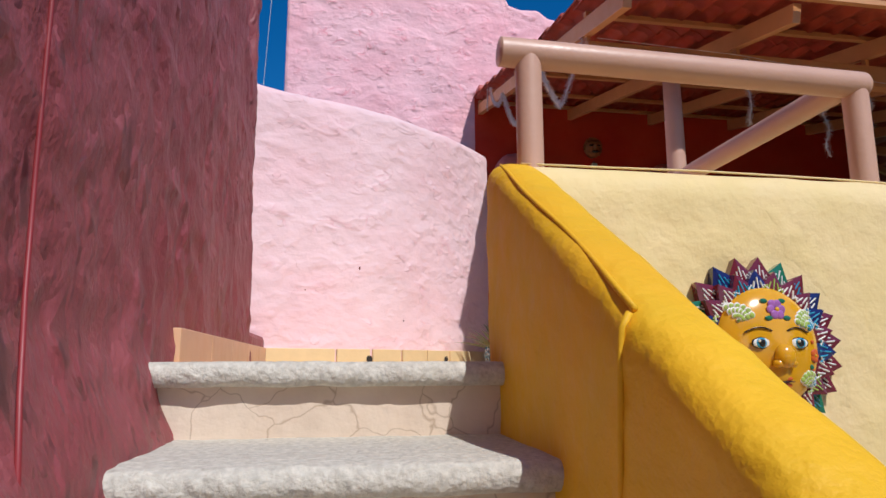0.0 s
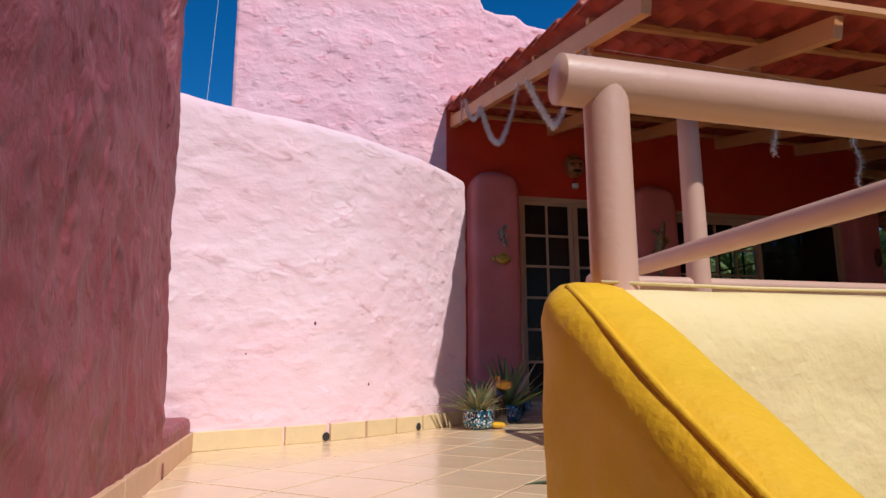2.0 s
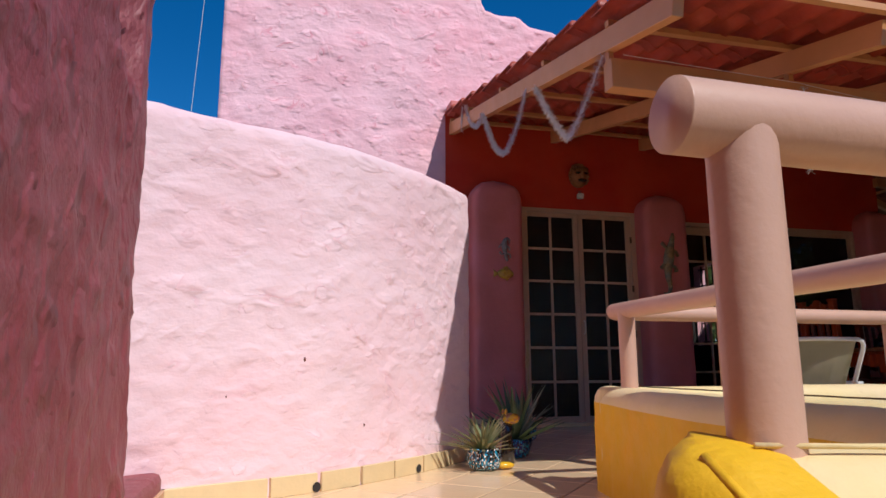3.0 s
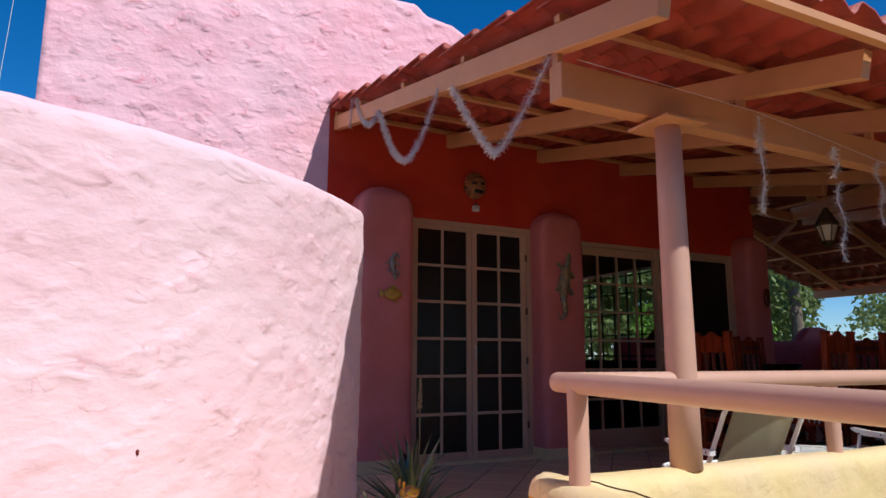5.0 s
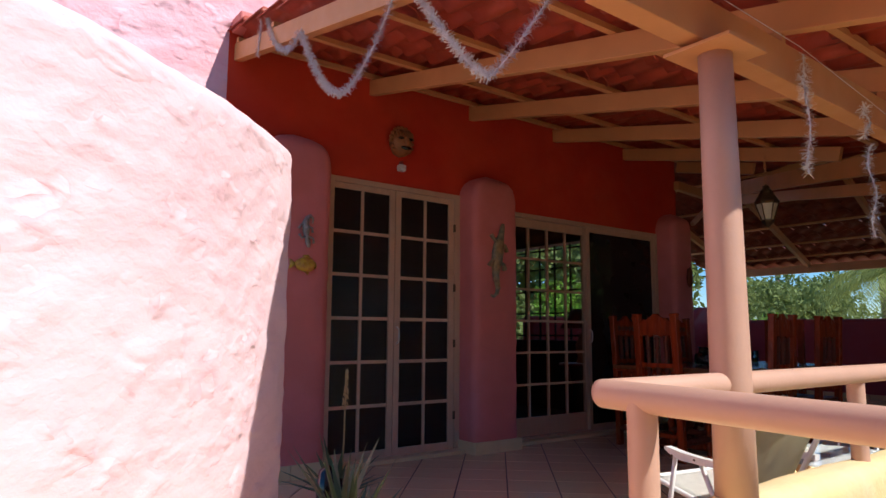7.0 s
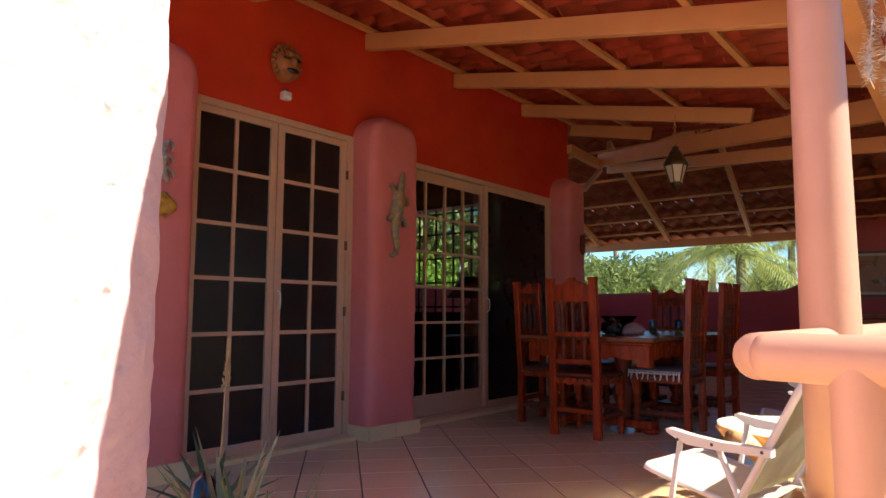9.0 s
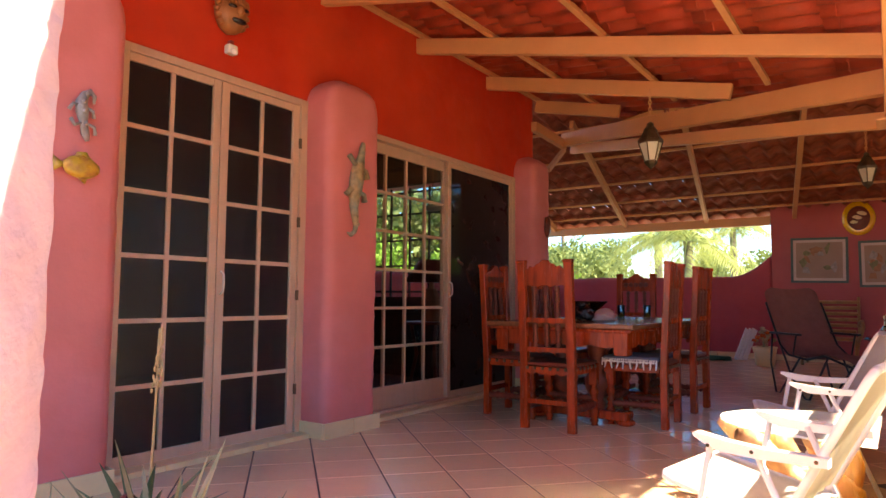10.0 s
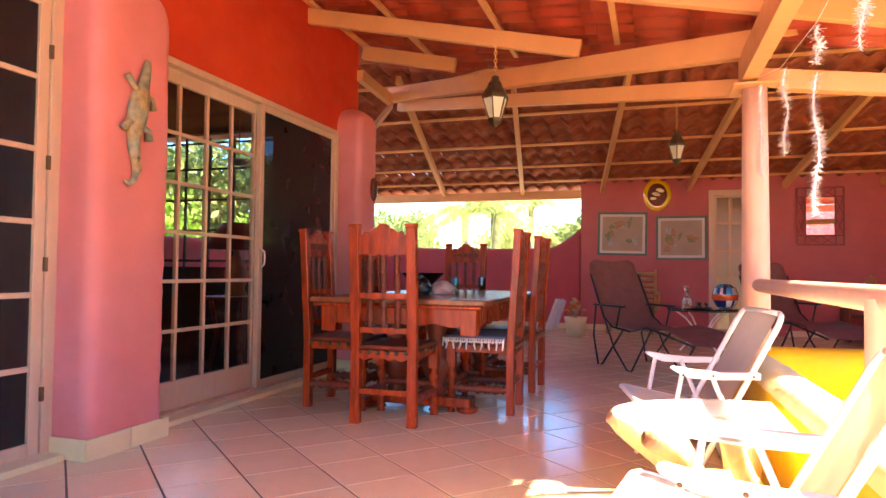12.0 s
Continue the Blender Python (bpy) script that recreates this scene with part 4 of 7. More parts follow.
RZ = 0.874
rail = thing("railing", "rosy-beige railing of thick round steel pipe on plaster parapets", "railing", kind="structure")
part("handrail", rounded_tube((0.655, 1.832, RZ - 0.010), (1.838, 1.832, RZ - 0.030), 0.042, (False, True)), M["rail"], rail, smooth=True)
part("handrail", rounded_tube((1.765, 1.84, RZ - 0.028), (1.892, 4.270, RZ), 0.040, (True, True)), M["rail"], rail, smooth=True)
part("handrail", rounded_tube((1.905, 4.263, RZ - 0.002), (5.88, 4.29, RZ - 0.002), 0.040, (False, True)), M["rail"], rail, smooth=True)
for x, y, r, z in ((0.738, 1.830, 0.037, RZ - 0.010), (1.790, 1.835, 0.037, RZ - 0.03), (1.885, 4.115, 0.040, RZ), (3.66, 4.296, 0.037, RZ)):
    part("post", sweep([(x, y, 0.44), (x, y, 0.5), (x, y, z - 0.03), (x, y, z)], r, 24, None, False), M["rail"], rail, smooth=True)


# ---- doors ----
def leaf(parent, name, x0, x1, z0, z1, y, cols, rows, stile, top, bottom, pane_mat, bar_w=0.02):
    """A glazed door leaf: stiles, rails, glazing bars and panes."""
    lf = new(name)
    lf.empty_display_size = 0.1
    lf.parent = parent
    d = 0.042
    for a, b in ((x0, x0 + stile), (x1 - stile, x1)):
        part("stile", box((a, y, z0), (b, y + d, z1), 0.004), M["frame"], lf)
    part("rail", box((x0 + stile, y + 0.002, z1 - top), (x1 - stile, y + d - 0.002, z1), 0.004), M["frame"], lf)
    part("rail", box((x0 + stile, y + 0.002, z0), (x1 - stile, y + d - 0.002, z0 + bottom), 0.004), M["frame"], lf)
    gx0, gx1, gz0, gz1 = x0 + stile, x1 - stile, z0 + bottom, z1 - top
    for c in range(1, cols):
        x = gx0 + (gx1 - gx0) * c / cols
        part("glazing_bar", box((x - bar_w / 2, y + 0.006, gz0), (x + bar_w / 2, y + d - 0.006, gz1), 0.003), M["frame"], lf)
    for r in range(1, rows):
        z = gz0 + (gz1 - gz0) * r / rows
        part("glazing_bar", box((gx0, y + 0.008, z - bar_w / 2), (gx1, y + d - 0.008, z + bar_w / 2), 0.003), M["frame"], lf)
    for c in range(cols):
        for r in range(rows):
            a, b = gx0 + (gx1 - gx0) * c / cols, gx0 + (gx1 - gx0) * (c + 1) / cols
            e, f = gz0 + (gz1 - gz0) * r / rows, gz0 + (gz1 - gz0) * (r + 1) / rows
            part("pane", box((a - 0.003, y + 0.018, e - 0.003), (b + 0.003, y + 0.023, f + 0.003)), pane_mat, lf)
    return lf


def door_frame(parent, x0, x1, z1, y, w, head):
    for a, b in ((x0, x0 + w), (x1 - w, x1)):
        part("jamb", box((a, y, 0.03), (b, y + 0.12, z1), 0.004), M["frame"], parent)
    part("head", box((x0 + w, y + 0.002, z1 - head), (x1 - w, y + 0.118, z1), 0.004), M["frame"], parent)


def handle(parent, x, y, z):
    part("handle", sweep([(x, y, z - 0.07), (x, y - 0.03, z - 0.05), (x, y - 0.035, z), (x, y - 0.03, z + 0.05), (x, y, z + 0.07)], 0.007, 8), M["plastic"], parent, smooth=True)


d1 = thing("door_1", "closed tan-painted glazed double door with dark insect screens", "door", kind="structure")
door_frame(d1, 2.735, 4.095, 2.315, 7.71, 0.062, 0.047)
l1 = leaf(d1, "door_leaf", 2.752, 3.388, 0.03, 2.266, 7.722, 2, 6, 0.052, 0.046, 0.062, M["screen"], 0.027)
l2 = leaf(d1, "door_leaf", 3.394, 4.030, 0.03, 2.266, 7.722, 2, 6, 0.058, 0.046, 0.062, M["screen"], 0.027)
handle(l2, 3.423, 7.722, 1.02)
for z in (0.32, 0.95, 1.45, 2.0):
    part("hinge", box((4.022, 7.706, z - 0.035), (4.040, 7.724, z + 0.035), 0.002), M["brass"], d1)
d2 = thing("door_2", "sliding door with a small-paned glass panel and a dark screen panel", "door", kind="structure")
door_frame(d2, 4.69, 7.10, 2.245, 7.71, 0.05, 0.045)
leaf(d2, "sliding_leaf", 4.70, 5.90, 0.05, 2.20, 7.768, 4, 6, 0.057, 0.085, 0.175, M["pane"], 0.024)
l3 = leaf(d2, "screen_leaf", 5.845, 7.05, 0.05, 2.20, 7.718, 1, 1, 0.05, 0.05, 0.05, M["screen"])
handle(l3, 5.87, 7.718, 1.02)
part("track", box((4.74, 7.705, 0.031), (7.05, 7.82, 0.05)), M["frame"], d2)

# skirting along the porch wall: pilaster feet and door sills
skirt = tagged(new("baseboard"), "cream ceramic skirting along the foot of the walls", "skirting", kind="structure")
for a, b, t in PIL:
    n = max(2, round((b - a) / 0.31))
    for k in range(n):
        part("skirting_tile", box((a - 0.014 + (b - a + 0.028) * k / n + 0.002, 7.470, 0.0), (a - 0.014 + (b - a + 0.028) * (k + 1) / n - 0.002, 7.486, 0.105), 0.003), M["skirt"], skirt)
    for x in (a - 0.014, b + 0.002):
        part("skirting_tile", box((x, 7.488, 0.0), (x + 0.012, 7.72, 0.105), 0.003), M["skirt"], skirt)
for a, b in ((2.69, 4.07), (4.64, 7.08)):
    n = round((b - a) / 0.33)
    for k in range(n):
        part("sill_tile", box((a + (b - a) * k / n + 0.002, 7.60, 0.0), (a + (b - a) * (k + 1) / n - 0.002, 7.745, 0.032), 0.004), M["skirt"], skirt)
# skirting of the curved wall, piece by piece along its foot
pp, tot = smooth_path(PINK, 0.005)
u = 0.46
while u < tot - 0.1:
    w = 0.31 if u < 1.0 else 0.255
    ca = min(pp, key=lambda q: abs(q[1] - u))[0]
    cb = min(pp, key=lambda q: abs(q[1] - min(tot, u + w - 0.006)))[0]
    d = (cb - ca).normalized()
    n = Vector((d.y, -d.x, 0))
    mm = Matrix((d, n, Vector((0, 0, 1)))).transposed().to_4x4()
    mm.translation = ca
    part("skirting_tile", box((0, 0.075, 0), ((cb - ca).length, 0.108, 0.092), 0.003, None, mm), M["skirt"], skirt)
    u += w
# drain holes at the foot of the curved wall, near-black discs for the shade inside
for u in (1.31, 2.05):
    ca = min(pp, key=lambda q: abs(q[1] - u))[0]
    cb = min(pp, key=lambda q: abs(q[1] - u - 0.05))[0]
    d = (cb - ca).normalized()
    n = Vector((d.y, -d.x, 0))
    part("drain_hole", lathe([(0.0, 0.0), (0.020, 0.0), (0.024, 0.002)], 14, None, ca + n * 0.1085 + Vector((0, 0, 0.026)), n), M["dark"], skirt)
for u, z, w in ((1.235, 0.641, 0.006), (0.86, 0.47, 0.003), (1.62, 0.30, 0.004)):
    ca = min(pp, key=lambda q: abs(q[1] - u))[0]
    cb = min(pp, key=lambda q: abs(q[1] - u - 0.05))[0]
    d = (cb - ca).normalized()
    n = Vector((d.y, -d.x, 0))
    p = ca + n * 0.085 + Vector((0, 0, z))
    p += n * (lumps(p, 0.011, 1.25) + 0.001)
    tagged(part("plaster_chip", blob(p, (w, w, w * 1.9), None, 2, 0.3, u), M["wood_dark"]), "small dark chip in the pale pink plaster", "chip", "chips in the plaster")
# peach skirting of the maroon wall
for y0 in (2.02, 2.50, 2.98, 3.46, 3.94):
    part("skirting_tile", box((-0.225, y0 + 0.002, 0.0), (-0.190, min(4.37, y0 + 0.476), 0.092), 0.003), M["skirt_peach"], skirt)
for y in (6.9, 7.6, 8.3, 9.0, 9.7):
    part("skirting_tile", box((FAR_X - 0.02, y - 0.69, 0.0), (FAR_X + 0.0, y - 0.003, 0.09), 0.003), M["skirt"], skirt)
for y in (0.9, 1.8, 2.7, 4.9, 5.75):
    part("skirting_tile", box((FAR_X - 0.015, y - 0.6, 0.0), (FAR_X - 0.001, y + 0.27, 0.09), 0.003), M["skirt"], skirt)

# ---- door in the end wall ----
d3 = thing("door_3", "narrow tan glazed door in the end wall", "door", kind="structure")
for a, b in ((FDOOR[0], FDOOR[0] + 0.08), (FDOOR[1] - 0.08, FDOOR[1])):
    part("jamb", box((FAR_X - 0.02, a, 0), (FAR_X + 0.1, b, FDOOR[2]), 0.004), M["frame"], d3)
part("head", box((FAR_X - 0.018, FDOOR[0] + 0.08, FDOOR[2] - 0.08), (FAR_X + 0.1, FDOOR[1] - 0.08, FDOOR[2]), 0.004), M["frame"], d3)
for k in range(4):
    y = FDOOR[0] + 0.10 + (FDOOR[1] - FDOOR[0] - 0.20) * k / 3
    part("glazing_bar", box((FAR_X + 0.02, y - 0.02, 0), (FAR_X + 0.06, y + 0.02, FDOOR[2] - 0.08), 0.003), M["frame"], d3)
for k in range(6):
    z = 0.05 + (FDOOR[2] - 0.15) * k / 5
    part("glazing_bar", box((FAR_X + 0.022, FDOOR[0] + 0.08, z - 0.02), (FAR_X + 0.058, FDOOR[1] - 0.08, z + 0.02), 0.003), M["frame"], d3)
part("pane", box((FAR_X + 0.036, FDOOR[0] + 0.08, 0.03), (FAR_X + 0.042, FDOOR[1] - 0.08, FDOOR[2] - 0.08)), M["pane"], d3)
bm = box((FAR_X + 1.8, 2.2, -0.1), (FAR_X + 1.9, 5.4, 2.0))
tagged(part("wall_yard", bm, M["riser"]), "pale plaster yard wall behind the glazed door", "wall", kind="structure")


# ---- dining set ----
def dining_chair(m, cushion=False):
    label = "carved reddish wooden dining chair with turned back spindles"
    if cushion:
        label = "carved reddish wooden dining chair under a fringed grey cloth"
    c = thing("dining_chair", label, "chair", m, "carved chairs round the dining table")
    for x in (-0.185, 0.185):
        bm = bmesh.new()
        for a, b in (((x, -0.20, 0.0), (x, -0.20, 0.46)), ((x, -0.20, 0.455), (x, -0.245, 1.20))):
            bar(a, b, 0.060, 0.05, bm, 0.005)
        bar((x, -0.245, 1.195), (x, -0.247, 1.22), 0.066, 0.060, bm, 0.006)
        part("back_leg", bm, M["wood"], c)
        part("front_leg", turned((x, 0.20, 0.0), (x, 0.20, 0.30), 0.037, 2, 14), M["wood"], c, smooth=True)
        part("leg_block", box((x - 0.03, 0.17, 0.30), (x + 0.03, 0.23, 0.46), 0.004), M["wood"], c)
        part("side_stretcher", turned((x, -0.18, 0.16), (x, 0.18, 0.16), 0.034, 3, 12), M["wood_dark"], c, smooth=True)
    part("front_stretcher", turned((-0.17, 0.20, 0.20), (0.17, 0.20, 0.20), 0.032, 3, 12), M["wood_dark"], c, smooth=True)
    part("back_stretcher", bar((-0.17, -0.20, 0.20), (0.17, -0.20, 0.20), 0.03, 0.035), M["wood"], c)
    part("seat", box((-0.205, -0.215, 0.455), (0.205, 0.225, 0.482), 0.008), M["wood_dark"], c, "dark leather seat")
    for y in (-0.225, 0.215):
        out = [(-0.16, 0.45)] + [(-0.16 + 0.32 * k / 16, 0.41 - 0.018 * abs(math.sin(k * math.pi / 4))) for k in range(17)] + [(0.16, 0.45)]
        part("apron", prism(out, 0.02, Matrix.Translation((0, y, 0))), M["wood"], c)
    for x in (-0.205, 0.185):
        part("apron", box((x, -0.17, 0.40), (x + 0.02, 0.17, 0.452), 0.003), M["wood"], c)
    bm = bmesh.new()
    for k in range(6):
        for x in (-0.207, 0.207):
            blob((x, -0.17 + 0.068 * k, 0.440), (0.010, 0.013, 0.013), bm, 2)
        blob((-0.15 + 0.06 * k, -0.228, 0.440), (0.013, 0.010, 0.013), bm, 2)
    tagged(part("nail_studs", bm, M["brass"], c, smooth=True), kind="stuff")

    def back_y(z):
        return -0.20 - 0.045 * (z - 0.455) / 0.745

    crest = [(-0.165, 1.02)] + [(-0.165 + 0.33 * k / 12, 1.035 if k % 4 else 1.02) for k in range(1, 12)] + [(0.165, 1.02)]
    crest += [(0.165, 1.14), (0.135, 1.155), (0.12, 1.175), (0.09, 1.165), (0.07, 1.185), (0.045, 1.195), (0.02, 1.22), (-0.02, 1.22), (-0.045, 1.195), (-0.07, 1.185), (-0.09, 1.165), (-0.12, 1.175), (-0.135, 1.155), (-0.165, 1.14)]
    part("crest", prism(crest, 0.024, Matrix.Translation((0, back_y(1.1) - 0.012, 0))), M["wood"], c)
    bm = bmesh.new()
    for k in range(5):
        lathe([(0, 0), (0.014, 0.003), (0.018, 0.0), (0.022, 0.006), (0.026, 0.0)], 10, bm, (-0.11 + 0.055 * k, back_y(1.1) + 0.013, 1.10), (0, 1, 0))
    part("carving", bm, M["wood_dark"], c, smooth=True)
    for z0, z1 in ((0.755, 0.80), (0.545, 0.59)):
        out = [(-0.165, z1)] + [(-0.165 + 0.33 * k / 12, z0 + (0.012 if k % 4 else 0)) for k in range(13)] + [(0.165, z1)]
        part("back_rail", prism(out, 0.024, Matrix.Translation((0, back_y(z0) - 0.012, 0))), M["wood"], c)
    for x in (-0.09, 0.0, 0.09):
        part("spindle", turned((x, back_y(0.80), 0.80), (x, back_y(1.02), 1.03), 0.024, 3, 12), M["wood_dark"], c, smooth=True)
        part("spindle", turned((x, back_y(0.59), 0.59), (x, back_y(0.755), 0.757), 0.024, 2, 12), M["wood_dark"], c, smooth=True)
    return c


def cloth(m):
    """A seat cloth with a knotted fringe hanging on two sides."""
    t = thing("seat_cloth", "grey seat cloth with cream knotted fringe on a chair", "cloth", m)
    bm = box((-0.235, -0.17, 0.484), (0.235, 0.245, 0.515), 0.014)
    part("pad", bm, M["cushion"], t, smooth=True)
    bm = bmesh.new()
    rnd = random.Random(5)
    for side in (-1, 1):
        for k in range(26):
            y = -0.16 + 0.4 * k / 25
            x = side * 0.238
            ln = 0.03 if k % 3 else 0.075
            sweep([(x, y, 0.498), (x + side * 0.006, y + rnd.uniform(-0.006, 0.006), 0.498 - ln * 0.6), (x + side * 0.004, y + rnd.uniform(-0.01, 0.01), 0.498 - ln)], [0.005, 0.007 if k % 3 == 0 else 0.004, 0.004], 5, bm)
        sweep([(side * 0.238, -0.16, 0.478), (side * 0.24, 0.05, 0.474), (side * 0.238, 0.24, 0.478)], 0.005, 6, bm)
    for k in range(28):
        x = -0.23 + 0.46 * k / 27
        ln = 0.03 if k % 3 else 0.075
        sweep([(x, 0.247, 0.498), (x + rnd.uniform(-0.008, 0.008), 0.252, 0.498 - ln)], [0.005, 0.005], 5, bm)
    part("fringe", bm, M["fringe"], t, "cream knotted fringe")
    return t


dining_chair(pose(5.47, 6.44, 0, 0, 0, -90))
dining_chair(pose(5.99, 5.98, 0, 0, 0, 2), True)
cloth(pose(5.99, 5.98, 0, 0, 0, 2))
dining_chair(pose(6.86, 5.98, 0, 0, 0, -2))
dining_chair(pose(5.79, 6.95, 0, 0, 0, 182))
dining_chair(pose(6.66, 6.96, 0, 0, 0, 179))
dining_chair(pose(7.80, 6.72, 0, 0, 0, 90))

TX0, TX1, TY0, TY1, TZ = 5.34, 7.42, 5.84, 7.00, 0.765
table = thing("dining_table", "heavy carved reddish wooden dining table with a worn glossy top", "table")
part("tabletop", box((TX0, TY0, TZ - 0.035), (TX1, TY1, TZ), 0.008), M["wood_top"], table, "worn glossy brown tabletop")
part("moulding", box((TX0 + 0.02, TY0 + 0.02, TZ - 0.06), (TX1 - 0.02, TY1 - 0.02, TZ - 0.036), 0.008), M["wood"], table)
for x0, x1, y in ((TX0 + 0.09, TX1 - 0.09, TY0 + 0.07), (TX0 + 0.09, TX1 - 0.09, TY1 - 0.095)):
    ln = x1 - x0
    out = [(x0, TZ - 0.061)] + [(x0 + ln * k / 40, TZ - 0.15 - 0.022 * abs(math.sin(k * math.pi / 5))) for k in range(41)] + [(x1, TZ - 0.061)]
    part("apron", prism(out, 0.025, Matrix.Translation((0, y, 0))), M["wood"], table)
for x in (TX0 + 0.07, TX1 - 0.095):
    ln = TY1 - TY0 - 0.18
    out = [(0, TZ - 0.061)] + [(ln * k / 24, TZ - 0.15 - 0.022 * abs(math.sin(k * math.pi / 6))) for k in range(25)] + [(ln, TZ - 0.061)]
    part("apron", prism(out, 0.025, pose(x + 0.025, TY0 + 0.09, 0, 0, 0, 90)), M["wood"], table)
for x in (TX0 + 0.06, TX1 - 0.16):
    for y in (TY0 + 0.06, TY1 - 0.16):
        part("corner_block", box((x, y, TZ - 0.22), (x + 0.10, y + 0.10, TZ - 0.061), 0.004), M["wood"], table)
for x in (TX0 + 0.45, TX1 - 0.45):
    for y in (6.28, 6.56):
        part("turned_leg", lathe([(0.06, 0.10), (0.075, 0.14), (0.05, 0.18), (0.085, 0.26), (0.095, 0.33), (0.05, 0.40), (0.08, 0.43), (0.05, 0.47), (0.07, 0.55), (0.075, 0.62), (0.06, 0.705)], 18, None, (x, y, 0)), M["wood_dark"], table, smooth=True)
    part("foot_beam", box((x - 0.075, 6.02, 0.04), (x + 0.075, 6.82, 0.105), 0.012), M["wood"], table)
    for y in (6.06, 6.78):
        part("bun_foot", lathe([(0.05, 0), (0.07, 0.012), (0.075, 0.03), (0.055, 0.045)], 16, None, (x, y, 0)), M["wood"], table, smooth=True)
part("long_stretcher", box((TX0 + 0.45, 6.38, 0.13), (TX1 - 0.45, 6.46, 0.17), 0.006), M["wood_dark"], table)

tagged(part("glass_bowl", lathe([(0.03, 0.0), (0.07, 0.004), (0.03, 0.02), (0.05, 0.04), (0.17, 0.15), (0.175, 0.156), (0.165, 0.152), (0.045, 0.046), (0.0, 0.04)], 28, None, (6.45, 6.62, TZ + 0.001)), M["glass"], smooth=True),
       "wide clear glass bowl standing on the dining table", "bowl")
bm = blob((6.05, 6.50, TZ + 0.055), (0.10, 0.085, 0.072), None, 3, 0.35, 1.0)
blob((6.02, 6.50, TZ + 0.125), (0.035, 0.03, 0.03), bm, 2, 0.5, 2.0)
for v in bm.verts:
    v.co.z = max(v.co.z, TZ + 0.002)
tagged(part("black_bag", bm, M["bag_black"], smooth=True), "crumpled black plastic bag lying on the dining table", "bag")
bm = blob((6.22, 6.38, TZ + 0.035), (0.13, 0.09, 0.055), None, 3, 0.45, 4.0)
for v in bm.verts:
    v.co.z = max(v.co.z, TZ + 0.002)
tagged(part("plastic_bag", bm, M["bag_pale"], smooth=True), "crumpled pale plastic bag lying on the dining table", "bag")
for x, y in ((6.95, 6.50), (7.15, 6.32)):
    g = thing("drinking_glass", "drinking glass with an amber drink on the dining table", "glass", pose(x, y, TZ + 0.001), "glasses on the dining table")
    part("tumbler", lathe([(0.030, 0.0), (0.036, 0.12), (0.033, 0.12), (0.028, 0.006), (0.0, 0.006)], 18), M["glass"], g, smooth=True)
    part("drink", lathe([(0.026, 0.008), (0.030, 0.085), (0.0, 0.085)], 18), M["amber"], g, smooth=True)


